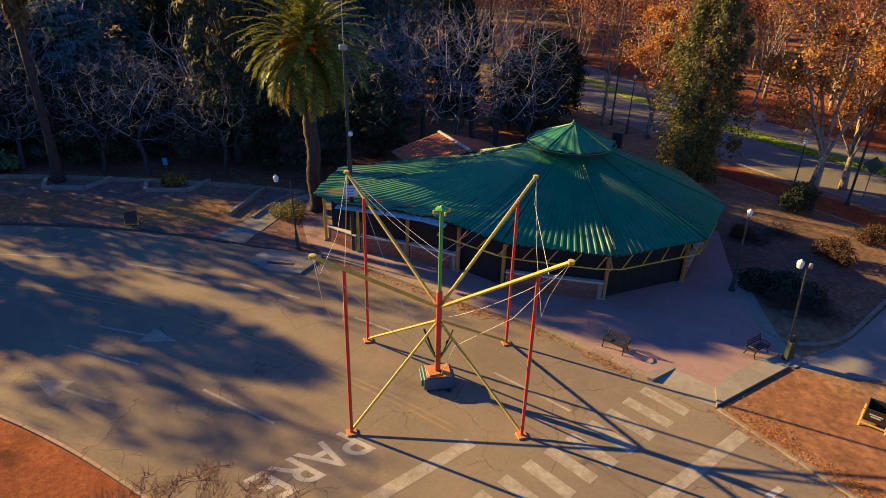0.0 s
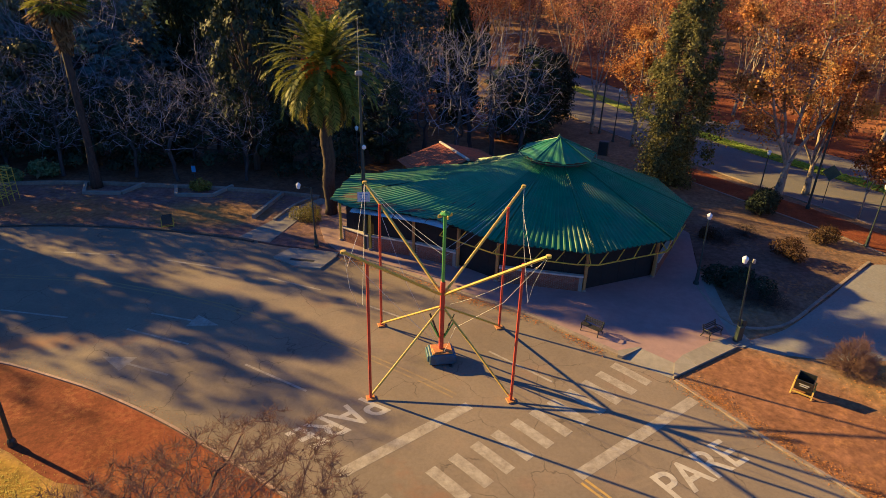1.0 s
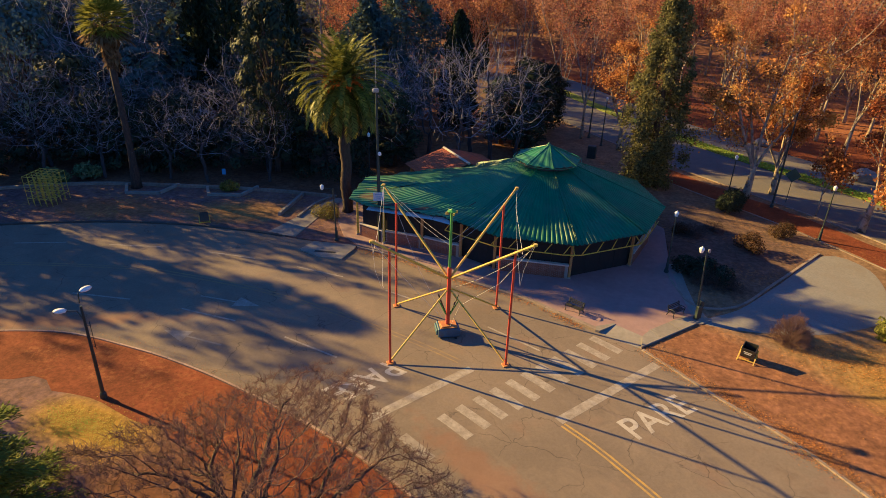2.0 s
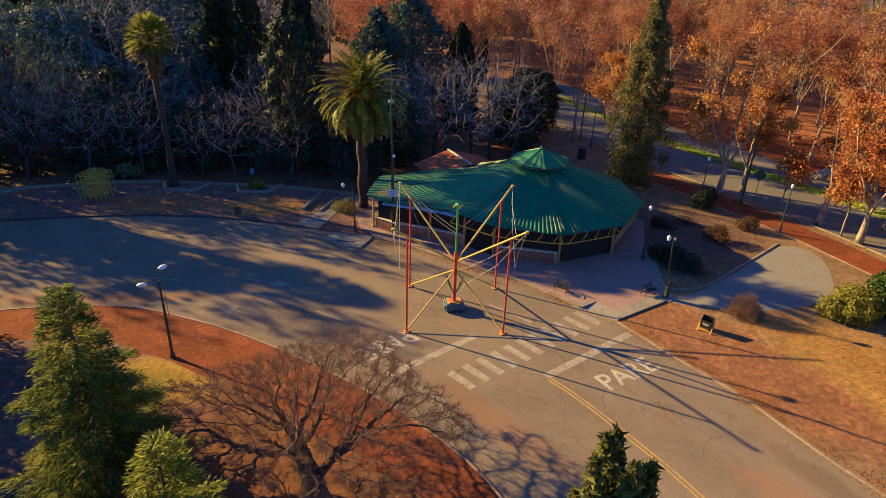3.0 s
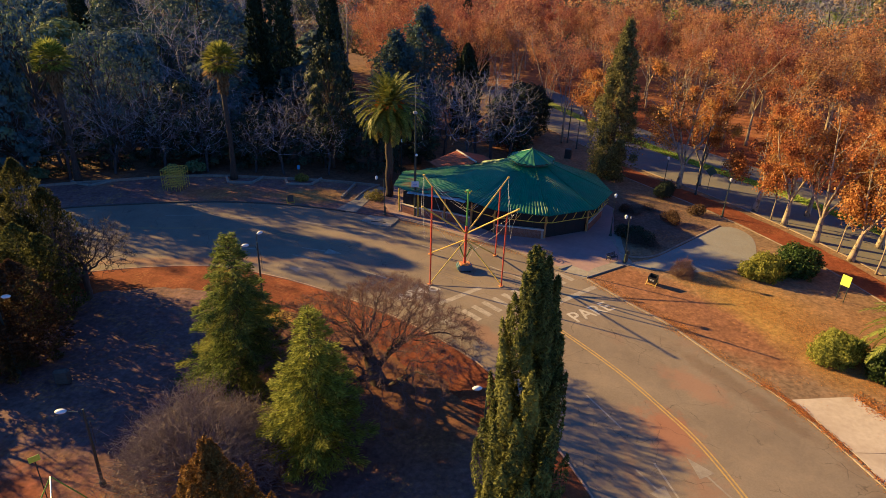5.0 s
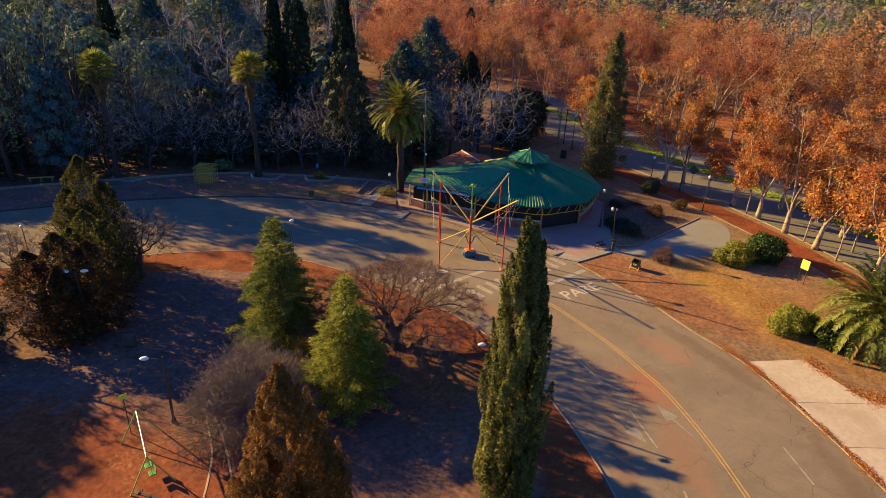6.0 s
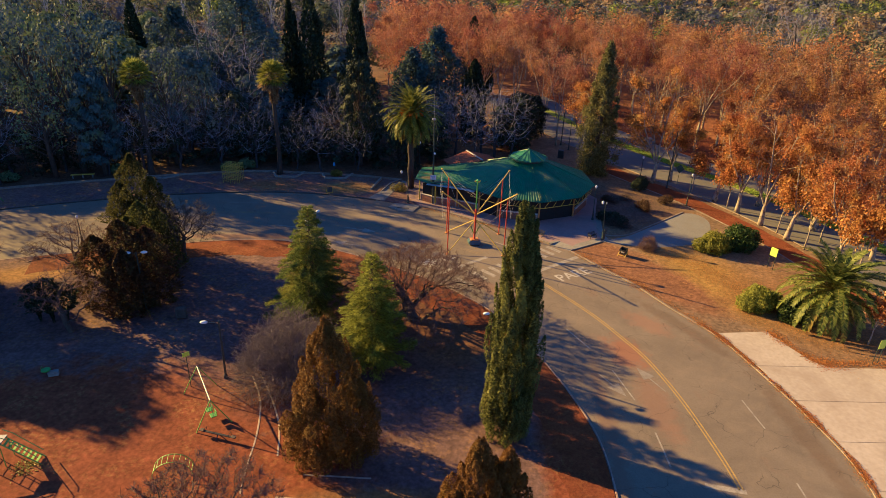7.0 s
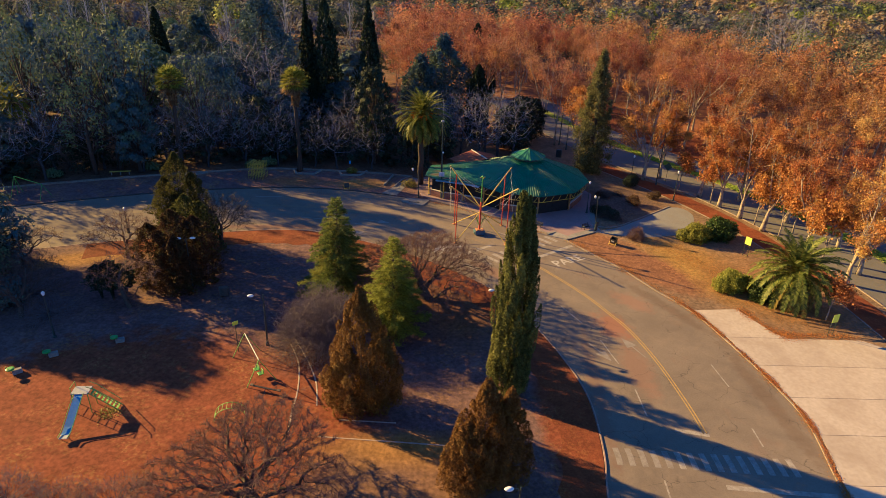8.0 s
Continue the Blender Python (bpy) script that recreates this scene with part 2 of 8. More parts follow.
# leafless grey that also carries the bluish haze of distance in its colour
MAT["far_grey"] = leafy("far leafless woods in haze grey", (0.125, 0.118, 0.125), (0.155, 0.145, 0.15), None, 0, 0.2, 0.9)
MAT["far_tan"] = leafy("far brown leafless woods", (0.17, 0.125, 0.085), (0.24, 0.175, 0.115), (0.3, 0.15, 0.06), 0.15, 0.2, 0.9)
MAT["far_dark"] = leafy("far dark evergreen leaves", (0.058, 0.082, 0.07), (0.075, 0.1, 0.083), (0.10, 0.11, 0.07), 0.2, 0.3, 0.8)
MAT["far_green"] = leafy("far olive leaves", (0.10, 0.115, 0.065), (0.13, 0.145, 0.08), (0.16, 0.13, 0.085), 0.25, 0.3, 0.8)
MAT["far_lime"] = leafy("far yellow-green leaves", (0.12, 0.15, 0.02), (0.30, 0.33, 0.05), None, 0, 0.3)
MAT["leaf_olive"] = leafy("olive leaves", (0.12, 0.155, 0.066), (0.165, 0.2, 0.088), (0.17, 0.155, 0.09), 0.15, 0.14, 0.8)
MAT["leaf_bush"] = leafy("yellow-green bush leaves", (0.14, 0.16, 0.016), (0.43, 0.43, 0.05), None, 0, 0.48)
MAT["leaf_bush_dark"] = leafy("glossy dark bush leaves", (0.022, 0.045, 0.01), (0.08, 0.12, 0.022), None, 0, 0.25, 0.4)
MAT["leaf_cedar"] = leafy("grey-green cedar needles", (0.05, 0.07, 0.016), (0.205, 0.23, 0.045), (0.25, 0.235, 0.036), 0.2, 0.42)
MAT["leaf_cedar_gold"] = leafy("golden-green cedar needles", (0.11, 0.125, 0.016), (0.40, 0.40, 0.048), None, 0, 0.42)
MAT["leaf_cypress"] = leafy("cypress scales", (0.036, 0.04, 0.011), (0.16, 0.148, 0.03), (0.23, 0.2, 0.04), 0.14, 0.3)
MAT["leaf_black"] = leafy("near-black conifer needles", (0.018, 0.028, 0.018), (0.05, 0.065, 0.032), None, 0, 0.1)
MAT["leaf_brown"] = leafy("bronze winter conifer scales", (0.095, 0.046, 0.01), (0.25, 0.125, 0.024), (0.17, 0.095, 0.018), 0.2, 0.28)
MAT["leaf_bronze"] = leafy("reddish-dark evergreen leaves", (0.034, 0.022, 0.011), (0.115, 0.058, 0.024), (0.075, 0.062, 0.02), 0.15, 0.25)
MAT["leaf_dusky"] = leafy("dusky olive-brown needles", (0.062, 0.062, 0.024), (0.235, 0.205, 0.068), None, 0, 0.3)
MAT["leaf_conifer"] = leafy("olive-brown conifer scales", (0.038, 0.043, 0.013), (0.14, 0.135, 0.032), None, 0, 0.38)
MAT["leaf_palm"] = leafy("palm fronds", (0.06, 0.085, 0.010), (0.25, 0.26, 0.035), None, 0, 0.35, 0.45)
MAT["leaf_palm_dark"] = leafy("dark green palm fronds", (0.05, 0.068, 0.010), (0.22, 0.22, 0.035), None, 0, 0.3, 0.45)
MAT["leaf_fan"] = leafy("yellow-green palm fans", (0.11, 0.13, 0.014), (0.38, 0.36, 0.05), None, 0, 0.35, 0.45)
MAT["leaf_palm_dry"] = leafy("yellowing palm fronds", (0.14, 0.11, 0.02), (0.32, 0.25, 0.05), None, 0, 0.3, 0.5)
MAT["palm_thatch"] = leafy("brown hanging palm thatch", (0.11, 0.062, 0.028), (0.26, 0.16, 0.075), None, 0, 0.15, 0.8)
MAT["palm_fruit"] = leafy("orange palm fruit", (0.5, 0.085, 0.008), (0.75, 0.17, 0.012), None, 0, 0.1)
MAT["grass_green"] = leafy("green grass", (0.22, 0.30, 0.02), (0.48, 0.56, 0.05), None, 0, 0.3)
MAT["grass_dry"] = leafy("dry yellow grass", (0.30, 0.25, 0.02), (0.58, 0.48, 0.045), (0.20, 0.30, 0.02), 0.2, 0.2)
MAT["dark_kerb"] = surface("dark kerb concrete", (0.05, 0.042, 0.036), (0.09, 0.075, 0.062), 5.0, (0.14, 0.11, 0.085), 0.8, 0.5, 0.9, 0.4, 0.015, 0, 0.3)
MAT["fallen"] = leafy("fallen leaves", (0.26, 0.095, 0.016), (0.58, 0.26, 0.04), None, 0, 0.1)
MAT["roof_green"] = surface("green roof sheet", (0.02, 0.125, 0.048), (0.036, 0.19, 0.075), 1.6, (0.085, 0.165, 0.085), 0.6, 0.6, 0.45, 0.1, 0.01, 0.0, 0.28)
# faded wing sheet, its green raised further to look sunlit
MAT["roof_faded_lit"] = surface("faded green roof sheet with painted sun", (0.05, 0.17, 0.07), (0.085, 0.24, 0.105), 1.2, (0.14, 0.22, 0.11), 0.5, 0.6, 0.45, 0.1, 0.01, 0.0, 0.25)
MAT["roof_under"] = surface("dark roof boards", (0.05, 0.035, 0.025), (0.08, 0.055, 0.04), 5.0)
MAT["awning"] = surface("pale blue awning sheet", (0.42, 0.47, 0.5), (0.55, 0.6, 0.62), 2.0, (0.25, 0.22, 0.18), 0.8, 0.5, 0.5)
MAT["brick"] = surface("red brick", (0.20, 0.075, 0.045), (0.30, 0.12, 0.07), 12.0, (0.13, 0.07, 0.05), 1.0, 0.5, 0.9, 0.5, 0.015, 0, 0.4)
MAT["mortar"] = surface("mortar", (0.26, 0.21, 0.17), (0.33, 0.27, 0.22), 14.0)
MAT["cap"] = surface("painted wall cap", (0.5, 0.44, 0.36), (0.6, 0.53, 0.45), 4.0, (0.3, 0.24, 0.18), 1.0, 0.5)
MAT["plaster"] = surface("cream plaster", (0.5, 0.42, 0.31), (0.58, 0.49, 0.37), 4.0, (0.3, 0.24, 0.17), 0.7, 0.6)
# the dark of shaded insides and openings is put into this colour
MAT["dark_wall"] = surface("wall dark with painted shade", (0.035, 0.028, 0.022), (0.055, 0.042, 0.034), 4.0)
# flat black that stands for deep shade under the eave
MAT["shutter"] = surface("black of the shaded inside", (0.010, 0.009, 0.008), (0.018, 0.015, 0.013), 4.0)
MAT["tile"] = surface("red clay tile", (0.33, 0.085, 0.035), (0.47, 0.14, 0.055), 4.0, (0.17, 0.07, 0.04), 1.0, 0.5, 0.8, 0.3, 0.01, 0, 0.35)
MAT["yellow_paint"] = surface("chipped yellow paint", (0.58, 0.40, 0.03), (0.68, 0.48, 0.05), 9.0, (0.32, 0.19, 0.05), 3.0, 0.5, 0.45, 0.15, 0.004)
MAT["red_paint"] = surface("chipped red paint", (0.50, 0.045, 0.015), (0.60, 0.07, 0.02), 9.0, (0.26, 0.05, 0.03), 3.0, 0.5, 0.45, 0.15, 0.004)
MAT["green_paint"] = surface("green enamel", (0.08, 0.30, 0.035), (0.12, 0.38, 0.05), 9.0, (0.12, 0.2, 0.05), 3.0, 0.5, 0.45, 0.15, 0.004)
MAT["lime_paint"] = surface("lime green enamel", (0.22, 0.45, 0.05), (0.3, 0.55, 0.08), 9.0, (0.2, 0.26, 0.07), 3.0, 0.4, 0.45, 0.15, 0.004)
MAT["blue_paint"] = surface("worn blue paint", (0.03, 0.085, 0.15), (0.05, 0.12, 0.2), 9.0, (0.07, 0.06, 0.05), 2.0, 0.6, 0.5, 0.2, 0.005)
MAT["slide_blue"] = surface("blue slide sheet", (0.05, 0.20, 0.46), (0.08, 0.27, 0.55), 6.0, (0.2, 0.26, 0.3), 1.5, 0.4, 0.4, 0.1, 0.003)
MAT["orange_paint"] = surface("rusty orange paint", (0.50, 0.19, 0.03), (0.6, 0.26, 0.05), 7.0, (0.25, 0.1, 0.03), 3.0, 0.6, 0.6, 0.2, 0.005)
MAT["rope"] = surface("white elastic rope", (0.6, 0.58, 0.54), (0.72, 0.7, 0.66), 20.0, rough=0.9)
MAT["iron"] = surface("dark painted iron", (0.012, 0.012, 0.013), (0.026, 0.024, 0.023), 10.0, rough=0.55, bump=0.15, depth=0.004)
MAT["pole_green"] = surface("dark green pole", (0.02, 0.032, 0.028), (0.035, 0.05, 0.042), 8.0, rough=0.5, bump=0.1, depth=0.004)
MAT["galvanised"] = surface("galvanised steel", (0.3, 0.3, 0.3), (0.42, 0.42, 0.41), 12.0, (0.22, 0.2, 0.18), 2.0, 0.5, 0.5, 0.15, 0.004, 0.6)
MAT["lamp_white"] = surface("white lamp glass", (0.72, 0.71, 0.68), (0.82, 0.81, 0.78), 6.0, rough=0.3, bump=0.0)
MAT["bin_black"] = surface("black bin plastic", (0.02, 0.022, 0.02), (0.04, 0.04, 0.036), 6.0, (0.08, 0.07, 0.055), 1.5, 0.4, 0.5)
MAT["bin_label"] = surface("pale bin lettering", (0.5, 0.5, 0.48), (0.6, 0.6, 0.57), 15.0, rough=0.7)
MAT["wood"] = surface("weathered slats", (0.07, 0.05, 0.04), (0.13, 0.095, 0.07), 8.0, rough=0.8)
MAT["timber"] = surface("varnished timber", (0.36, 0.17, 0.045), (0.46, 0.24, 0.07), 6.0, rough=0.6)
MAT["sign_lime"] = surface("fluorescent sign sheet", (0.56, 0.66, 0.04), (0.64, 0.74, 0.06), 3.0, rough=0.5, bump=0.05)
MAT["sign_dark"] = surface("dark sign back", (0.02, 0.05, 0.045), (0.035, 0.075, 0.065), 3.0, rough=0.6)
MAT["sign_white"] = surface("white sign sheet", (0.55, 0.58, 0.6), (0.65, 0.68, 0.7), 3.0, (0.3, 0.34, 0.38), 2.0, 0.4, 0.5)
MAT["stone"] = surface("rough grey stone", (0.2, 0.18, 0.16), (0.33, 0.3, 0.27), 3.0, (0.12, 0.11, 0.1), 0.8, 0.6, 0.95, 0.7, 0.05)


# ---------------------------------------------------------------- mesh tools
def rotation(direction):
    """Two axes across a direction."""
    d = Vector(direction).normalized()
    u = d.cross(Vector((0, 0, 1)) if abs(d.z) < 0.95 else Vector((1, 0, 0))).normalized()
    return d, u, d.cross(u)


class Geo:
    """Gathers the faces of one mesh."""

    def __init__(self):
        self.v, self.f = [], []

    def add(self, verts, faces):
        n = len(self.v)
        self.v.extend(tuple(p) for p in verts)
        self.f.extend(tuple(n + i for i in face) for face in faces)
        return self

    def box(self, centre, size, turn=0.0, bevel=0.0, m=None):
        x, y, z = (s / 2 for s in size)
        b = min(bevel, x * 0.9, y * 0.9, z * 0.9)
        m = m or Matrix.Translation(centre) @ Matrix.Rotation(turn, 4, "Z")
        if not b:
            pts = [(i * x, j * y, k * z) for k in (-1, 1) for j in (-1, 1) for i in (-1, 1)]
            faces = [(0, 2, 3, 1), (4, 5, 7, 6), (0, 1, 5, 4), (2, 6, 7, 3), (0, 4, 6, 2), (1, 3, 7, 5)]
            return self.add([m @ Vector(p) for p in pts], faces)
        pts, key = [], {}
        for i in (-1, 1):
            for j in (-1, 1):
                for k in (-1, 1):
                    for a in range(3):
                        key[i, j, k, a] = len(pts)
                        pts.append((i * (x - (a != 0) * b), j * (y - (a != 1) * b), k * (z - (a != 2) * b)))
        faces = []
        ring = ((-1, -1), (1, -1), (1, 1), (-1, 1))
        for s in (-1, 1):
            faces.append([key[s, p, q, 0] for p, q in ring])
            faces.append([key[p, s, q, 1] for p, q in ring])
            faces.append([key[p, q, s, 2] for p, q in ring])
        for p, q in ring:
            faces.append((key[p, q, -1, 0], key[p, q, 1, 0], key[p, q, 1, 1], key[p, q, -1, 1]))
            faces.append((key[p, -1, q, 0], key[p, 1, q, 0], key[p, 1, q, 2], key[p, -1, q, 2]))
            faces.append((key[-1, p, q, 1], key[1, p, q, 1], key[1, p, q, 2], key[-1, p, q, 2]))
        for i in (-1, 1):
            for j in (-1, 1):
                for k in (-1, 1):
                    faces.append([key[i, j, k, a] for a in range(3)])
        return self.add([m @ Vector(p) for p in pts], faces)

    def tube(self, points, radii, sides=6, cap=True):
        points = [Vector(p) for p in points]
        if isinstance(radii, (int, float)):
            radii = [radii] * len(points)
        verts, faces = [], []
        for i, (p, r) in enumerate(zip(points, radii)):
            way = points[min(i + 1, len(points) - 1)] - points[max(i - 1, 0)]
            _, u, w = rotation(way)
            verts += [p + (u * math.cos(2 * math.pi * s / sides) + w * math.sin(2 * math.pi * s / sides)) * r for s in range(sides)]
        for i in range(len(points) - 1):
            a = i * sides
            faces += [(a + s, a + (s + 1) % sides, a + sides + (s + 1) % sides, a + sides + s) for s in range(sides)]
        if cap:
            faces.append(tuple(range(sides))[::-1])
            faces.append(tuple(range((len(points) - 1) * sides, len(points) * sides)))
        return self.add(verts, faces)

    def bar(self, a, b, wide, high=None):
        """A square tube from a to b."""
        d, u, w = rotation(Vector(b) - Vector(a))
        high = high or wide
        ring = [u * wide / 2 * i + w * high / 2 * j for i, j in ((-1, -1), (1, -1), (1, 1), (-1, 1))]
        return self.add([Vector(a) + r for r in ring] + [Vector(b) + r for r in ring],
                        [(0, 3, 2, 1), (4, 5, 6, 7), (0, 1, 5, 4), (1, 2, 6, 5), (2, 3, 7, 6), (3, 0, 4, 7)])

    def lathe(self, profile, sides=12, centre=(0, 0, 0), squash=1.0):
        cx, cy, cz = centre
        verts, faces = [], []
        for r, z in profile:
            verts += [(cx + r * math.cos(2 * math.pi * s / sides), cy + squash * r * math.sin(2 * math.pi * s / sides), cz + z) for s in range(sides)]
        for i in range(len(profile) - 1):
            a = i * sides
            faces += [(a + s, a + (s + 1) % sides, a + sides + (s + 1) % sides, a + sides + s) for s in range(sides)]
        faces.append(tuple(range(sides))[::-1])
        faces.append(tuple(range((len(profile) - 1) * sides, len(profile) * sides)))
        return self.add(verts, faces)

    def slab(self, outline, low, high):
        """A flat piece of that outline, with sides."""
        n = len(outline)
        tris = geometry.tessellate_polygon([[Vector((x, y, 0)) for x, y in outline]])
        area = sum(outline[i - 1][0] * outline[i][1] - outline[i][0] * outline[i - 1][1] for i in range(n))
        verts = [(x, y, high) for x, y in outline] + [(x, y, low) for x, y in outline]
        faces = []
        for a, b, c in tris:
            (ax, ay), (bx, by), (cx, cy) = outline[a], outline[b], outline[c]
            up = (bx - ax) * (cy - ay) - (cx - ax) * (by - ay) > 0
            faces.append((a, b, c) if up else (a, c, b))
        for i in range(n):
            j = (i + 1) % n
            faces.append((j, i, n + i, n + j) if area > 0 else (i, j, n + j, n + i))
        return self.add(verts, faces)

    def mesh(self, name, smooth=False):
        me = bpy.data.meshes.new(name)
        me.from_pydata(self.v, [], self.f)
        if smooth:
            me.polygons.foreach_set("use_smooth", np.ones(len(me.polygons), dtype=bool))
        me.update()
        return me


def part(name, geo, material, parent=None, label="", smooth=False):
    """One mesh object, under a thing or a part."""
    me = geo.mesh(name, smooth) if isinstance(geo, Geo) else geo
    if not me.materials:
        me.materials.append(MAT[material])
    ob = new(name, me)
    if parent:
        ob.parent = parent
    if label:
        ob["label"] = label
    return ob


def thing(name, x, y, z, label, category, group="", kind="", turn=0.0):
    ob = new(name)
    ob.matrix_basis = pose(x, y, z, 0, 0, turn)
    ob.empty_display_size = 0.3
    return tagged(ob, label, category, group, kind)


def structure(name, geo, material, label, category, smooth=False):
    return tagged(part(name, geo, material, None, "", smooth), label, category, "", "structure")


def quads(name, corners):
    """A mesh of loose leaves from an array (n, corners, 3)."""
    n, k = corners.shape[:2]
    me = bpy.data.meshes.new(name)
    me.vertices.add(n * k)
    me.vertices.foreach_set("co", np.ascontiguousarray(corners, dtype=np.float32).ravel())
    me.loops.add(n * k)
    me.loops.foreach_set("vertex_index", np.arange(n * k, dtype=np.int32))
    me.polygons.add(n)
    me.polygons.foreach_set("loop_start", np.arange(0, n * k, k, dtype=np.int32))
    me.update(calc_edges=True)
    return me


def small_leaves(centres, size, rng, stretch=1.5, lift=0.0, along=None):
    """Three-cornered leaves, for trees that stand far off."""
    q = leaves(centres, size, rng, stretch, lift, along)
    return np.ascontiguousarray(q[:, [1, 2, 3]])


def leaves(centres, size, rng, stretch=1.5, lift=0.0, along=None):
    """Leaf corners round the centres, lying at random or along given ways."""
    centres = np.asarray(centres, dtype=float)
    n = len(centres)
    a = rng.normal(size=(n, 3)) if along is None else np.asarray(along) + rng.normal(size=(n, 3)) * 0.35
    a[:, 2] += lift
    a /= np.linalg.norm(a, axis=1)[:, None]
    b = np.cross(a, rng.normal(size=(n, 3)))
    b /= np.linalg.norm(b, axis=1)[:, None] + 1e-9
    s = (size * rng.uniform(0.6, 1.35, n))[:, None]
    tip = centres + a * s * stretch * 0.5
    root = centres - a * s * stretch * 0.5
    side = np.cross(a, b) * s * 0.18
    left = centres + b * s * 0.5 + side
    right = centres - b * s * 0.5 + side
    return np.stack([root, right, tip, left], 1)


def facing_leaves(centres, outward, size, rng, stretch=1.6, loose=0.35):
    """Three-cornered leaves that lie on the skin of a clump."""
    n = len(centres)
    out = outward / (np.linalg.norm(outward, axis=1)[:, None] + 1e-9) + rng.normal(size=(n, 3)) * loose
    a = np.cross(out, rng.normal(size=(n, 3)))
    a /= np.linalg.norm(a, axis=1)[:, None] + 1e-9
    b = np.cross(out, a)
    b /= np.linalg.norm(b, axis=1)[:, None] + 1e-9
    s = (size * rng.uniform(0.6, 1.35, n))[:, None]
    return np.stack([centres - a * s * stretch * 0.5 - b * s * 0.4, centres + a * s * stretch * 0.6, centres - a * s * 0.2 + b * s * 0.7], 1)


def spline(points, step=1.0, closed=False):
    """A smooth line through the points, cut at about even steps."""
    pts = [Vector((*p, 0)) if len(p) == 2 else Vector(p) for p in points]
    n, out = len(pts), []
    for i in range(n if closed else n - 1):
        p0, p1, p2, p3 = (pts[(i + k) % n] if closed else pts[min(max(i + k, 0), n - 1)] for k in (-1, 0, 1, 2))
        cuts = max(1, round((p2 - p1).length / step))
        for c in range(cuts):
            u = c / cuts
            out.append(0.5 * (2 * p1 + (p2 - p0) * u + (2 * p0 - 5 * p1 + 4 * p2 - p3) * u * u + (3 * p1 - p0 - 3 * p2 + p3) * u ** 3))
    if not closed:
        out.append(pts[-1])
    return [tuple(p) for p in out]


def flat(points):
    return [(p[0], p[1]) for p in points]


def offset(points, side):
    """A line moved sideways, to its left by side metres."""
    out = []
    for i, p in enumerate(points):
        a, b = points[max(i - 1, 0)], points[min(i + 1, len(points) - 1)]
        dx, dy = b[0] - a[0], b[1] - a[1]
        n = math.hypot(dx, dy) or 1
        s = side(i) if callable(side) else side
        out.append((p[0] - dy / n * s, p[1] + dx / n * s))
    return out

# ---------------------------------------------------------------- ground, roads, pavements
INNER = spline([(3, -78), (5, -50), (6.0, -41), (6.7, -36.8), (6.9, -31), (5.9, -26.1), (4.4, -21.6), (2.5, -17.4), (0.2, -13.5), (-4.1, -9.3),
                (-8.3, -6.3), (-12.5, -3.8), (-16.5, -2.0), (-21.5, -0.6), (-28, -1.2), (-36.5, -3.6), (-47.6, -7.1), (-60, -12.5), (-95, -32)], 1.0)
OUTER = spline([(20, -78), (21, -50), (21.9, -40.5), (23.2, -33.3), (22.7, -28), (21.7, -23.0), (20.2, -17.4), (17.7, -12.9), (15.5, -8.4), (13.5, -5.6),
                (11.4, -2.4), (10.66, -1.25)], 1.0)
WALK = spline([(10.66, -1.25), (8.6, 0.6), (6.7, 2.3), (4.5, 4.2), (1.2, 6.2), (-3.4, 9.3), (-6.2, 10.7)], 1.0)
FAR_KERB = spline([(-6.2, 10.7), (-11, 12), (-13.8, 12.9), (-19.2, 13.9), (-25.9, 14.1), (-33, 13.1), (-42, 10.9), (-54.7, 6), (-70, -1), (-98, -14)], 1.0)
TERRACE = spline([(-9.0, 20.0), (-14.7, 21.1), (-22.7, 21.7), (-31, 21.6), (-40.8, 18.9), (-51.7, 15.1), (-64.5, 10), (-100, -4)], 1.0)
EAST_ROAD = spline([(6, 75), (12.3, 56), (16.6, 44.8), (19.9, 37.6), (24.0, 29.9), (27.6, 24.0), (31.0, 18.5), (34.0, 12.5), (36.5, 6.5), (38.5, 0), (40, -8), (41, -18),
                    (41.5, -40), (41, -80)], 1.5)

MAT["ground"] = soil("brown forest soil", (0.11, 0.065, 0.04), (0.17, 0.10, 0.06), litter=(0.27, 0.13, 0.045), litter_amount=0.5,
                     patches=((75, 70, 70, 60, 0, (0.30, 0.12, 0.045), 0.5),))
# the last tone is dull soil, darkened further to paint the mid-island shade
DRY, OCHRE, RED, DULL_SHADE = (0.19, 0.105, 0.062), (0.28, 0.145, 0.04), (0.205, 0.06, 0.024), (0.125, 0.072, 0.066)
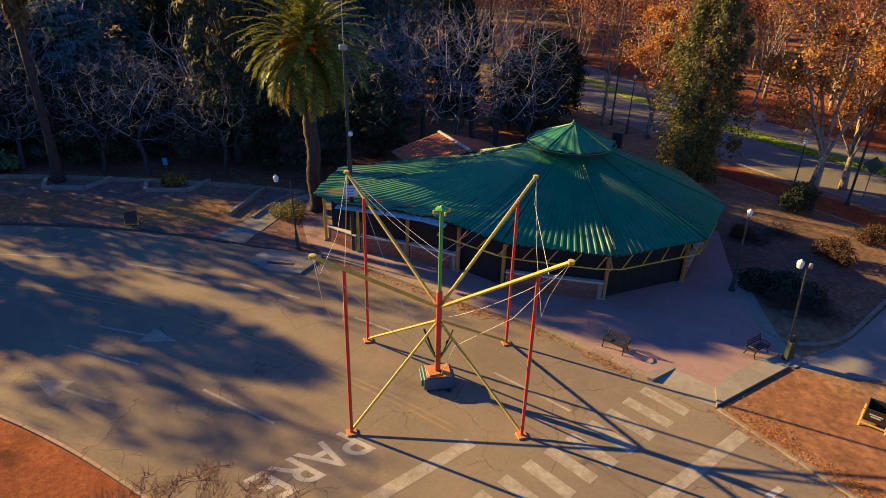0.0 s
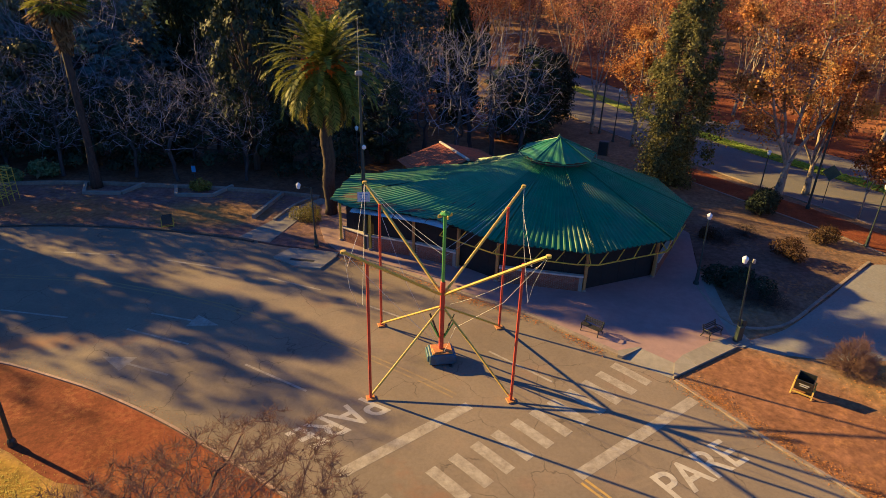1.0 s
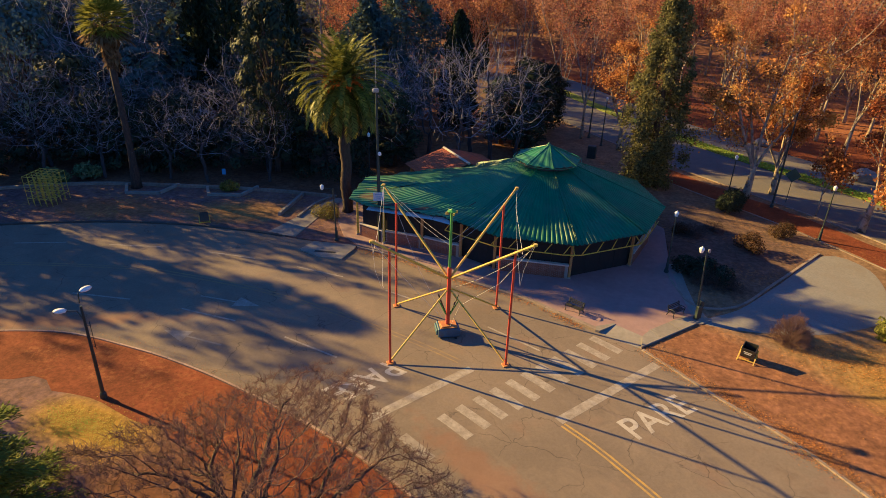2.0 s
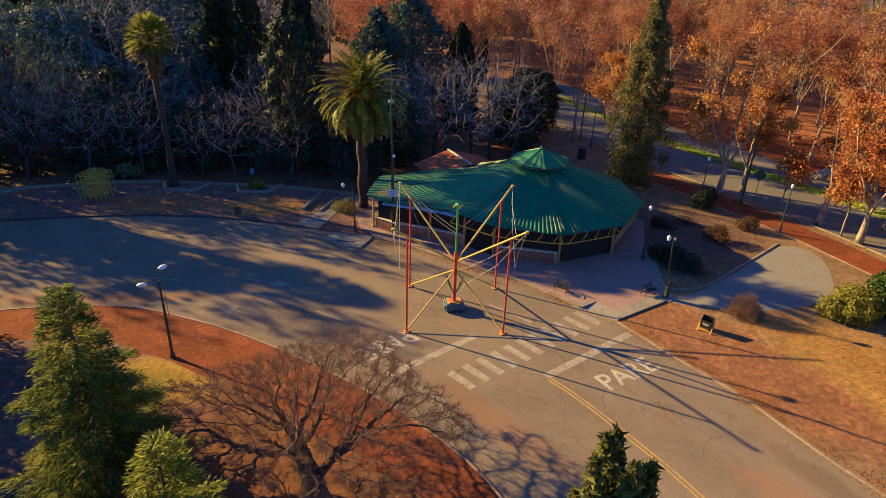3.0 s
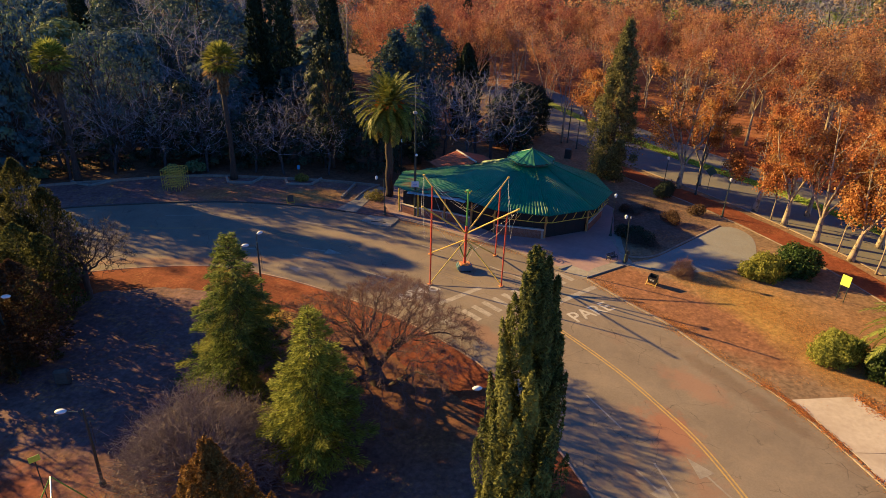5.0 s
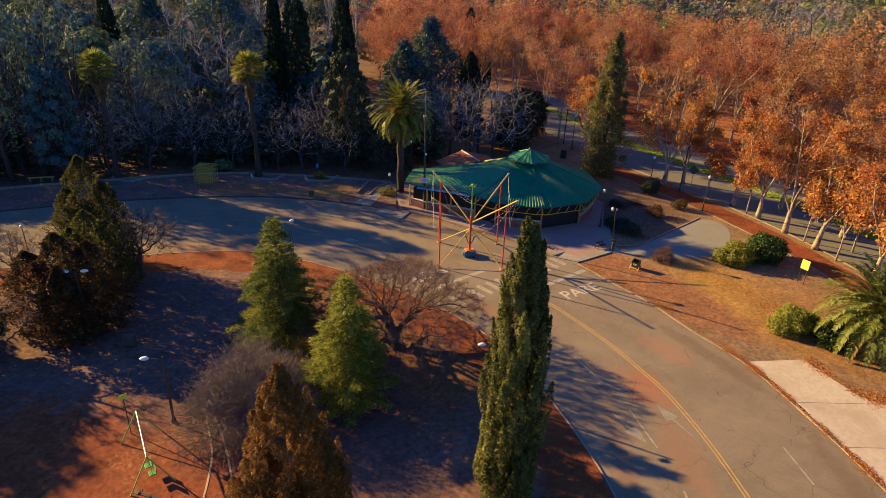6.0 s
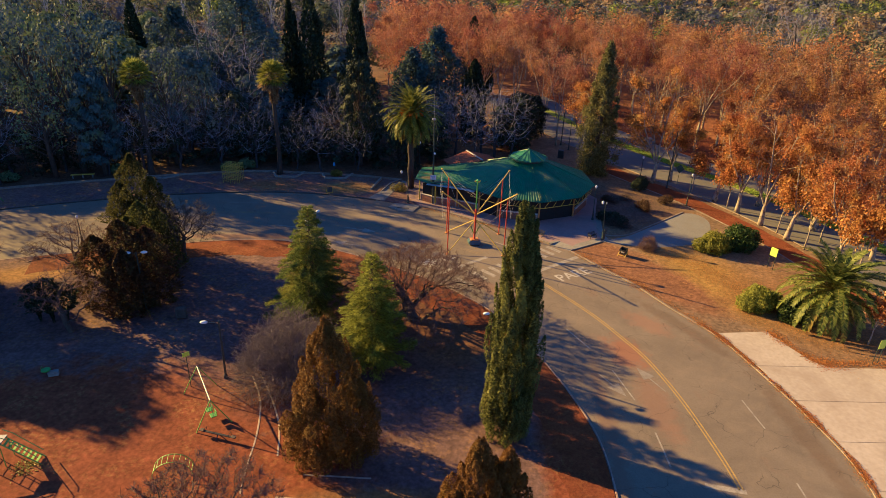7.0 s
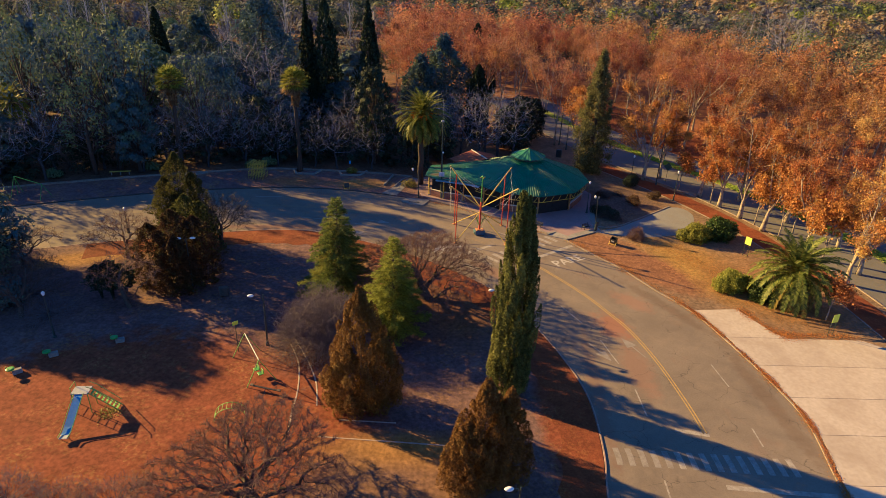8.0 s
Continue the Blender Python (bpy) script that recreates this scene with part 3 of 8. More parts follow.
# base tones lean purple: the hue of shade is put into the soil
MAT["island"] = soil("playground soil", (0.14, 0.083, 0.075), (0.185, 0.108, 0.086), bump=0.4, depth=0.02, litter=(0.33, 0.17, 0.05), litter_amount=0.5, patches=(
    (-28, -36, 18, 12.5, 8, RED, 0.12), (-12, -20, 11, 8, 0, DULL_SHADE, 0.3), (-34, -12, 14, 7, 0, DULL_SHADE, 0.3), (-8, -41, 6, 4.5, 10, DRY, 0.3), (-42, -9, 7, 1.8, 22, OCHRE, 0.4),
    (-25, -2.4, 5.5, 1.5, 4, RED, 0.25), (-13.5, -5.2, 5.5, 1.4, -26, RED, 0.25), (-4.5, -11.5, 5, 1.6, -46, RED, 0.25), (0.4, -17.5, 4, 1.8, -62, RED, 0.25),
    (4.4, -30, 9, 1.7, 86, RED, 0.25),
    (-2.5, -19, 4, 5, 0, (0.16, 0.075, 0.035), 0.5), (-8.5, -13.5, 7, 4.5, -35, (0.155, 0.07, 0.034), 0.35), (-15.9, -7.9, 2.9, 1.5, -24, (0.37, 0.22, 0.022), 0.35), (-7, -37, 6, 1.5, 0, OCHRE, 0.5)))
# the patch at (20, 12) is bed soil darkened to paint the shade on it
MAT["verge"] = soil("verge soil", (0.19, 0.125, 0.072), (0.245, 0.16, 0.088), bump=0.4, depth=0.015, litter=(0.42, 0.20, 0.055), litter_amount=0.4, patches=(
    (25.0, -8.6, 4.6, 8.5, 30, (0.34, 0.205, 0.045), 0.3), (17.0, -5.5, 3.0, 10, 34, (0.235, 0.11, 0.05), 0.25), (20, 12, 7, 6, 0, (0.13, 0.085, 0.062), 0.4),
    (31, -12, 6, 8, 0, (0.25, 0.14, 0.06), 0.4)))
# these tones lean purple too, painting in the hue of shade
MAT["terrace"] = soil("terrace soil", (0.16, 0.095, 0.09), (0.22, 0.125, 0.10), litter=(0.42, 0.23, 0.06), litter_amount=0.6, patches=(
    (-16, 16.5, 4, 2, 0, (0.32, 0.18, 0.06), 0.4), (-26, 16.5, 5, 2, 0, (0.30, 0.13, 0.06), 0.4)))

structure("ground", Geo().add([(-1500, -900, -0.12), (1500, -900, -0.12), (1500, 2200, -0.12), (-1500, 2200, -0.12)], [(0, 1, 2, 3)]), "ground",
          "brown soil strewn with fallen leaves", "ground")
structure("road", Geo().slab(flat(INNER) + flat(FAR_KERB)[::-1] + flat(WALK)[::-1] + flat(OUTER)[::-1], -0.1, 0.0), "asphalt",
          "worn brown-grey asphalt road curving through the park, cracked", "road")
structure("island_ground", Geo().slab(flat(offset(INNER, 0.1)) + [(-95, -90), (3, -90)], -0.1, 0.06), "island",
          "playground island of red and brown soil with dry leaves", "ground")
structure("verge", Geo().slab(flat(offset(OUTER, -0.1)) + [(14.9, 1.5), (15.3, 8), (16.5, 12), (12, 22), (4, 60), (6, 75)] + flat(EAST_ROAD)[1:], -0.1, 0.05), "verge",
          "dry verge of brown soil, yellow leaves and thin grass", "ground")
structure("terrace", Geo().slab(flat(offset(FAR_KERB, -0.1))[::-1] + [(-7.6, 13), (-8.5, 20)] + flat(TERRACE), -0.1, 0.07), "terrace",
          "bare terrace of reddish soil beside the road", "ground")

# pavement round the pavilion
structure("pavement", Geo().slab([(11.0, -0.1), (9.72, 1.1)] + flat(offset([q for q in WALK if q[0] < 8.75], -0.12)) + [(-7.4, 12.4), (-8.2, 15), (-8.6, 19), (-4, 22.5), (6, 24.5), (14, 22), (17.2, 15), (15.6, 9), (14.9, 5), (14.6, 1.6), (14.2, 1.9)],
                                 -0.1, 0.13), "pink_paving", "pink cement pavement round the pavilion", "pavement")
ramp = [(8.62, 0.42), (10.62, -1.16), (11.0, -0.1), (9.72, 1.1)]
structure("pavement_ramp", Geo().add([(x, y, z) for (x, y), z in zip(ramp, (0.012, 0.012, 0.134, 0.134))] + [(x, y, -0.1) for x, y in ramp],
                                     [(0, 1, 2, 3), (0, 4, 5, 1), (1, 5, 6, 2), (2, 6, 7, 3), (3, 7, 4, 0)]), "pale_concrete", "pale concrete ramp down to the crossing", "pavement")
structure("kerb_end", Geo().slab([(8.46, 0.46), (8.66, 0.34), (9.76, 1.06), (9.72, 1.18), (8.6, 0.84)], -0.1, 0.155), "pale_concrete", "rounded pale kerb end beside the ramp", "kerb")
corner_walk = thing("corner_slabs", 0, 0, 0, "pale worn concrete slabs at the pavement corner", "pavement", "", "structure")
for a, b in ((0.0, 0.36), (0.365, 0.69), (0.695, 1.0)):
    (ax, ay), (bx, by) = ((10.62 + 3.98 * k, -1.16 + 2.5 * k) for k in (a, b))
    part("slab", Geo().slab([(ax, ay), (bx, by), (bx - 0.42, by + 0.82), (ax - 0.42 + (0.8 if a == 0 else 0), ay + 0.82 + (0.25 if a == 0 else 0))], -0.1, 0.15), "pale_concrete", corner_walk)
structure("concrete_channel", Geo().slab([(14.5, 1.5), (14.85, 5), (15.55, 9), (16.2, 9), (15.6, 5.4), (15.35, 3.4), (15.6, 1.7), (14.9, 1.35)], -0.1, 0.1), "pale_concrete",
          "pale concrete drainage strip beside the pavement", "pavement")
structure("utility_slab", Geo().slab([(-10.2, 10.1), (-8.7, 9.0), (-7.1, 8.7), (-6.4, 10.3), (-6.3, 10.9), (-9.4, 11.4)], -0.1, 0.1), "pale_concrete",
          "pale concrete drain slab at the road edge", "pavement")
structure("drain_slot", Geo().box((-8.35, 9.72, 0.105), (1.5, 0.22, 0.02), -0.12, 0.004), "iron", "dark iron drain slot in the slab", "drain")
structure("park_path", Geo().slab([(-13.1, 12.75), (-10.9, 12.1), (-10.1, 14.8), (-9.0, 18.5), (-8.1, 19.3), (-8.9, 20.0), (-10.2, 18.4), (-11.6, 15.5), (-12.4, 14.0)], -0.1, 0.1),
          "pale_concrete", "pale concrete footpath up to the trees", "path")
structure("grey_path", Geo().slab(flat(spline([(15.0, 1.5), (17.9, 3.1), (21.8, 6.2), (27.6, 10.9), (29.6, 8.7), (27.9, 3.9), (25.2, 1.5), (20.0, 0.4)], 0.8, True)), -0.1, 0.06),
          "grey_paving", "grey gritty paved path between the beds", "path")

# far road in two carriageways with a green strip
near_edge = flat(EAST_ROAD)
far_edge = flat(offset(EAST_ROAD, 8.0))
structure("far_road", Geo().slab(near_edge + far_edge[::-1], -0.1, 0.015), "far_asphalt", "grey asphalt avenue in dappled shade", "road")
structure("median", Geo().slab(far_edge + flat(offset(EAST_ROAD, 9.8))[::-1], -0.1, 0.1), "median", "narrow planted strip between the carriageways", "ground")
structure("far_carriageway", Geo().slab(flat(offset(EAST_ROAD, 9.8)) + flat(offset(EAST_ROAD, 15.0))[::-1], -0.1, 0.012), "far_asphalt",
          "grey second carriageway beyond the green strip", "road")
rng = random.Random(3)
strip = [p for p in EAST_ROAD if p[1] < 34]
structure("red_footpath", Geo().slab(flat(offset(strip, lambda i: -1.2 + rng.uniform(-0.15, 0.15))) + flat(offset(strip, lambda i: -4.2 + rng.uniform(-0.2, 0.2)))[::-1], -0.08, 0.058),
          "red_soil", "red crushed-brick footpath along the avenue", "path")
structure("far_red_soil", Geo().slab(flat(offset(EAST_ROAD, 15.2)) + flat(offset(EAST_ROAD, lambda i: 27 + rng.uniform(-1.5, 1.5)))[::-1], -0.11, 0.03),
          "red_soil", "red soil under the plane trees", "ground")
# red band along the island's kerb
band = [p for p in INNER if p[0] > -45 and p[1] > -75]
structure("red_band", Geo().slab(flat(offset(band, 0.12)) + flat(offset(band, lambda i: (3.2 if band[i][1] < -12 else 3.9) + rng.uniform(-0.35, 0.35)))[::-1], -0.08, 0.066),
          "red_soil", "band of red soil along the island kerb", "ground")


def kerb(name, line, label, high, wide=0.22, material="kerb"):
    """A kerb of single stones along a line."""
    holder = thing(name, 0, 0, 0, label, "kerb", "", "structure")
    pts = [Vector(p) for p in line]
    for a, b in zip(pts, pts[1:]):
        d = (b - a).length
        key = f"{name} stone {round(d, 2)}"
        me = bpy.data.meshes.get(key)
        if not me:
            me = Geo().box((0, 0, 0), (d - 0.004, wide, high + 0.1), 0, 0.014).mesh(key)
            me.materials.append(MAT[material])
        ob = new("kerb_stone", me)
        ob.parent = holder
        mid = (a + b) / 2
        ob.matrix_basis = Matrix.Translation((mid.x, mid.y, high / 2 - 0.05 + rng.uniform(-0.006, 0.006))) @ Matrix.Rotation(math.atan2(b.y - a.y, b.x - a.x) + rng.uniform(-0.004, 0.004), 4, "Z")
    return holder


kerb("island_kerb", [p for p in INNER if p[1] > -70 and p[0] > -80], "worn pale kerb round the island", 0.085, 0.12, "island_kerb")
kerb("verge_kerb", [p for p in OUTER if p[1] > -60], "worn concrete kerb beside dry leaves", 0.075, 0.18)
kerb("pavement_kerb", [q for q in WALK if q[0] < 8.75], "worn concrete kerb of the pink pavement", 0.15, 0.26)
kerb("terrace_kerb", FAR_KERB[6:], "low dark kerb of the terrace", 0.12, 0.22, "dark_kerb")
kerb("terrace_wall", TERRACE, "low pale stone wall along the trees", 0.3, 0.3, "kerb")
kerb("footpath_kerb", [(*p, 0) for p in offset(strip, -4.35)], "thin pale kerb of the red footpath", 0.1, 0.15)
kerb("avenue_kerb", [(*p, 0) for p in offset([p for p in EAST_ROAD if p[1] < 60], -0.12)], "pale kerb of the avenue", 0.12, 0.2)
kerb("bed_kerb", spline([(14.95, 7.8), (14.9, 5.5), (15.3, 3.4), (17.9, 3.4), (21.8, 6.5), (27.4, 11.2)], 1.0), "low concrete kerb of the planting bed", 0.14, 0.18)
kerb("path_wall", spline([(-12.9, 15.9), (-11.9, 20.4)], 1.0), "low pale wall beside the footpath", 0.35, 0.25, "pale_concrete")
kerb("path_edge", spline([(-11.4, 15.6), (-10.5, 18.4), (-9.2, 20.2)], 0.8), "low pale wall beside the footpath", 0.25, 0.2, "pale_concrete")
for edge in ([(-17.9, -24.6), (-16.6, -27.5), (-16.0, -30.8), (-15.9, -33.5), (-15.7, -35.8)], [(-17.4, -24.3), (-15.9, -27.1), (-14.7, -30), (-14.2, -32.7)],
             [(-12.3, -34.2), (-8.1, -34.4)], [(-13.6, -36.0), (-8.8, -36.3), (-4.4, -36.6)]):
    kerb("garden_edging", spline(edge, 0.9), "thin dusty concrete edging in the soil", 0.08, 0.12, "edging")
for x, y, turn in ((-25.0, 20.6, 5), (-42.0, 18.7, -18), (-18.2, 20.6, 3)):
    c, s = math.cos(radians(turn)), math.sin(radians(turn))
    ring = [(x + c * u - s * v, y + s * u + c * v) for u, v in ((-2.1, 1.2), (-1.5, -0.7), (1.2, -0.8), (2.2, 1.2))]
    kerb("tree_planter", [(*p, 0) for p in ring], "low pale stone edging round a tree bed", 0.3, 0.25, "pale_concrete")

# concrete forecourt, cast in slabs
forecourt = thing("forecourt", 0, 0, 0, "pale beige concrete forecourt beside the road, cast in slabs", "pavement", "", "structure")
cuts = [-17.0, -21.7, -26.0, -30.3, -34.6, -39.5, -46, -56, -70]
west = [p for p in OUTER if p[1] < -16]


def west_x(y):
    best = min(range(len(west)), key=lambda i: abs(west[i][1] - y))
    return west[best][0] + 0.25


for y1, y0 in zip(cuts, cuts[1:]):
    ys = np.linspace(y1 - 0.02, y0 + 0.02, 6)
    left_side = [(west_x(y), y) for y in ys]
    if y1 == -17.0:
        right_side = [(27.6, ys[5]), (26.6, -20.9), (25.9, -19.2), (24.9, -16.6)]
    elif y1 == -21.7:
        right_side = [(38.6, y0 + 0.02), (36.3, -23.2), (34.4, y1 - 0.02)]
    else:
        right_side = [(40.9, y0 + 0.02), (40.9, y1 - 2.0), (38.6, y1 - 0.02)] if y1 == -26.0 else [(40.9, y0 + 0.02), (40.9, y1 - 0.02)]
    part("slab", Geo().slab(left_side + right_side, -0.1, 0.075), "concrete", forecourt)


# ---------------------------------------------------------------- road paint
def painted(name, geo, material, label):
    structure(name, geo, material, label, "road marking")


def stroke(line, wide, z=0.004):
    g = Geo()
    a, b = offset(line, wide / 2), offset(line, -wide / 2)
    n = len(line)
    return g.add([(*p, z) for p in a] + [(*p, z) for p in b], [(n + i, n + i + 1, i + 1, i) for i in range(n - 1)])


centre = spline([(5.2, -7.3), (6.8, -9.3), (9.9, -14.2), (11.8, -18.2), (13.0, -21.3), (14.0, -26.0), (14.6, -31.5), (14.75, -34.7)], 0.7)
painted("yellow_line", stroke(offset(centre, 0.12), 0.11), "yellow_line", "worn yellow centre line")
painted("yellow_line", stroke(offset(centre, -0.12), 0.11), "yellow_line", "worn yellow centre line")
west_centre = spline([(-60, -3.5), (-45, 3.0), (-32, 6.8), (-21.4, 7.0), (-16.8, 6.1), (-12.3, 4.7), (-9.3, 3.4)], 0.8)
painted("yellow_line", stroke(offset(west_centre, 0.14), 0.11), "faint_yellow", "faded yellow centre line")
painted("yellow_line", stroke(offset(west_centre, -0.14), 0.11), "faint_yellow", "faded yellow centre line")
tail = spline([(-9.3, 3.4), (-5.5, 1.4), (-1.57, -1.03), (0.6, -2.6)], 0.8)
painted("yellow_line", stroke(offset(tail, 0.14), 0.1), "faint_yellow", "nearly worn-off yellow centre line")
painted("yellow_line", stroke(offset(tail, -0.14), 0.1), "faint_yellow", "nearly worn-off yellow centre line")
for a, b in (((-16.35, 9.5), (-12.93, 8.66)), ((-9.9, 7.6), (-6.67, 6.34)), ((-15.5, 2.07), (-12.06, 0.88)), ((-8.94, -0.63), (-5.82, -2.44)), ((2.33, 0.76), (5.0, -1.5)),
             ((-3.8, 4.71), (-1.9, 3.55)), ((-23.5, 10.3), (-19.7, 10.1)), ((7.2, -16.9), (8.65, -19.87)), ((9.75, -22.7), (10.5, -26.3)), ((10.95, -29.7), (10.95, -32.9)),
             ((18.6, -26.0), (18.88, -29.05)), ((18.55, -34.0), (18.5, -35.9)), ((10.2, -39.3), (10.0, -42.3)), ((-22.6, 3.6), (-18.9, 3.0)), ((-30, 10.2), (-26.6, 10.5))):
    painted("lane_dash", stroke([(a[0] + (b[0] - a[0]) * k / 4, a[1] + (b[1] - a[1]) * k / 4) for k in range(5)], 0.12), "white_line", "thin white lane dash")
painted("stop_line", stroke([(1.2, -3.2), (-1.3, -5.2), (-3.75, -7.15)], 0.5), "white_line", "broad worn white stop line")
painted("stop_line", stroke([(11.05, -2.55), (8.0, -4.85), (5.05, -7.05)], 0.5), "white_line", "broad worn white stop line")
painted("stop_line", stroke([(12.6, -34.35), (15.0, -34.85)], 0.4), "white_line", "worn white stop line")
painted("stop_line", stroke([(14.2, -39.8), (21.4, -40.4)], 0.4), "white_line", "worn white stop line")
for k in range(13):
    x, y = 8.1 - 0.852 * k, -0.12 - 0.67 * k
    if k not in (11,):
        painted("crossing_stripe", stroke([(x, y), (x + 0.66, y - 0.68), (x + 1.3, y - 1.38)], 0.5), "white_line" if k < 11 else "faint_line", "worn white crossing stripe on the asphalt")
for k in range(15):
    x, y = 7.6 + 0.86 * k, -36.35 - 0.055 * k
    painted("crossing_stripe", stroke([(x, y), (x + 0.02, y - 0.85), (x - 0.02, y - 1.65)], 0.42), "faint_line" if k < 5 else "white_line", "worn white crossing stripe on the asphalt")


def arrow_mark(x, y, turn, long, label):
    g = Geo()
    m = Matrix.Translation((x, y, 0.004)) @ Matrix.Rotation(radians(turn), 4, "Z")
    g.add([m @ Vector(p) for p in ((0, -0.06, 0), (0, 0.06, 0), (-long, 0.06, 0), (-long, -0.06, 0), (0, -0.55, 0), (1.5, 0, 0), (0, 0.55, 0))], [(0, 1, 2, 3), (4, 5, 6)])
    painted("arrow_marking", g, "white_line" if label == "white road arrow" else "faint_line", label)


arrow_mark(-12.6, 2.95, -15, 2.4, "white road arrow")
arrow_mark(-14.2, -0.75, 160, 2.2, "faded white road arrow")
arrow_mark(9.3, -24.6, -62, 1.6, "faded white road arrow")
arrow_mark(12.4, -23.6, 115, 1.8, "faded white road arrow")


def lettering(word, origin, across, up, material, label):
    """Painted letters; across: the way and length of the line, up: the way and height of the letters."""
    curve = bpy.data.curves.new("lettering", "FONT")
    curve.body, curve.size, curve.offset = word, 1.0, 0.012
    ob = new("temporary", curve)
    me = bpy.data.meshes.new_from_object(ob)
    bpy.data.objects.remove(ob)
    co = np.empty(len(me.vertices) * 3)
    me.vertices.foreach_get("co", co)
    co = co.reshape(-1, 3)
    lo, hi = co.min(0), co.max(0)
    u, v = (co[:, 0] - lo[0]) / (hi[0] - lo[0]), (co[:, 1] - lo[1]) / (hi[1] - lo[1])
    out = np.stack([origin[0] + across[0] * u + up[0] * v, origin[1] + across[1] * u + up[1] * v, np.full(len(u), 0.005)], 1)
    me.vertices.foreach_set("co", out.ravel())
    me.update()
    me.materials.append(MAT[material])
    ob = new("road_lettering", me)
    tagged(ob, label, "road marking", "", "structure")


lettering("PARE", (8.45, -8.2), (3.45, 2.1), (-0.75, 1.15), "white_letters", "worn white road lettering PARE")
lettering("PARE", (-3.4, -2.8), (-2.8, -2.3), (1.35, -0.78), "white_letters", "worn white road lettering PARE")

# ---------------------------------------------------------------- pavilion
PX, PY = 7.4, 14.5
EAVE = [(-180, 14.1), (-171.7, 14.5), (-165, 13.1), (-156.6, 10.7), (-147, 9.2), (-135, 8.7), (-116, 8.65), (120, 8.6), (140, 8.9), (150, 9.8), (163, 12.2), (168.3, 13.9), (180, 14.1)]


def eave_r(deg):
    round_r = float(np.interp(deg, [a for a, _ in EAVE], [r for _, r in EAVE]))
    facet = math.cos(radians(18)) / math.cos(radians((deg + 85) % 36 - 18))
    share = min(1.0, max(0.0, (125 - abs(deg)) / 10))
    return round_r * (1 + share * (1.02 * facet - 1))


def roof_point(deg, s):
    """Sheet height: straight on the round part, sagging towards the long wing."""
    wing = min(1.0, max(0.0, (abs(deg) - 118) / 40))
    r = 1.75 + (eave_r(deg) - 1.75) * s
    low = 2.75 + 0.12 * wing
    z = low + (5.35 - low) * (1 - s) ** (1.0 + 0.75 * wing)
    z += wing * s * (0.15 * math.sin(s * 8.5 + deg * 0.05) + 0.05 * math.sin(deg * 0.8 + s * 6.0))
    return Vector((r * math.cos(radians(deg)), r * math.sin(radians(deg)), z))


pavilion = thing("pavilion", PX, PY, 0.13, "round park pavilion with a green ribbed metal roof and cupola", "pavilion")
sectors = 18
for k in range(sectors):
    a0, a1 = -180 + 360 / sectors * k, -180 + 360 / sectors * (k + 1)
    length = radians(a1 - a0) * (eave_r(a0) + eave_r(a1)) / 2
    ribs = max(6, round(length / 0.33))
    rows = 14
    g = Geo()
    cols = []
    for i in range(ribs * 4 + 1):
        high = (0.0, 0.065, 0.065, 0.0)[i % 4]
        off = (0.0, 0.12, 0.38, 0.5)[i % 4]
        cols.append((a0 + (a1 - a0) * min((i // 4 + off) / ribs, 1.0), high))
    for s in range(rows + 1):
        u = s / rows
        for deg, high in cols:
            # a little sag between the rafters makes the round part a polygon
            p = roof_point(deg, u)
            g.v.append((p.x, p.y, p.z + high * (0.3 + 0.7 * u)))
    n = len(cols)
    for s in range(rows):
        g.f += [(s * n + i, (s + 1) * n + i, (s + 1) * n + i + 1, s * n + i + 1) for i in range(n - 1)]
    part("roof_panel", g, "roof_faded_lit" if abs(a0 + a1) > 264 else "roof_green", pavilion)
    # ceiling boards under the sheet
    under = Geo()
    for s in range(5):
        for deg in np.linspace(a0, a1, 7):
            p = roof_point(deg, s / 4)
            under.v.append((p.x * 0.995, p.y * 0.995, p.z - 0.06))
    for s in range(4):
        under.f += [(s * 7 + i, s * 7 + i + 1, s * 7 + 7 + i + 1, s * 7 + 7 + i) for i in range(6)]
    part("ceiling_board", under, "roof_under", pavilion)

for deg in (-121, -85, -49, -13, 23, 59, 95):
    pts = [roof_point(deg, s / 6) + Vector((0, 0, 0.07)) for s in range(7)]
    part("ridge_cap", Geo().tube(pts, 0.04, 6), "roof_green", pavilion)
cup = Geo()
sides = 96
for r, z in ((2.45, 5.62), (1.3, 6.12), (0.05, 6.62)):
    for s in range(sides):
        high = (0, 0.04, 0.04, 0)[s % 4] * r / 2.4
        facet = math.cos(math.pi / 8) / math.cos((2 * math.pi * s / sides) % (math.pi / 4) - math.pi / 8)
        cup.v.append((r * facet * math.cos(2 * math.pi * s / sides), r * facet * math.sin(2 * math.pi * s / sides), z + high))
for i in range(2):
    cup.f += [(i * sides + s, i * sides + (s + 1) % sides, (i + 1) * sides + (s + 1) % sides, (i + 1) * sides + s) for s in range(sides)]
cupola = part("cupola", cup, "roof_green", pavilion, "small ribbed green cupola roof")
for k in range(8):
    a = math.pi / 4 * k
    part("ridge_cap", Geo().tube([(2.5 * math.cos(a), 2.5 * math.sin(a), 5.66), (0.05, 0, 6.66)], 0.035, 5), "roof_green", cupola)
part("finial", Geo().lathe([(0.16, 6.58), (0.14, 6.68), (0.06, 6.74), (0.02, 6.86)], 8), "roof_green", cupola)
# dark drum paints the unlit gap under the cupola
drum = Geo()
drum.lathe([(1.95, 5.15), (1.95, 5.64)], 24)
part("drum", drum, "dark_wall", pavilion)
part("trim", Geo().tube([(2.47 * math.cos(a), 2.47 * math.sin(a), 5.6) for a in np.linspace(0, 2 * math.pi, 33)], 0.025, 5), "roof_green", cupola)

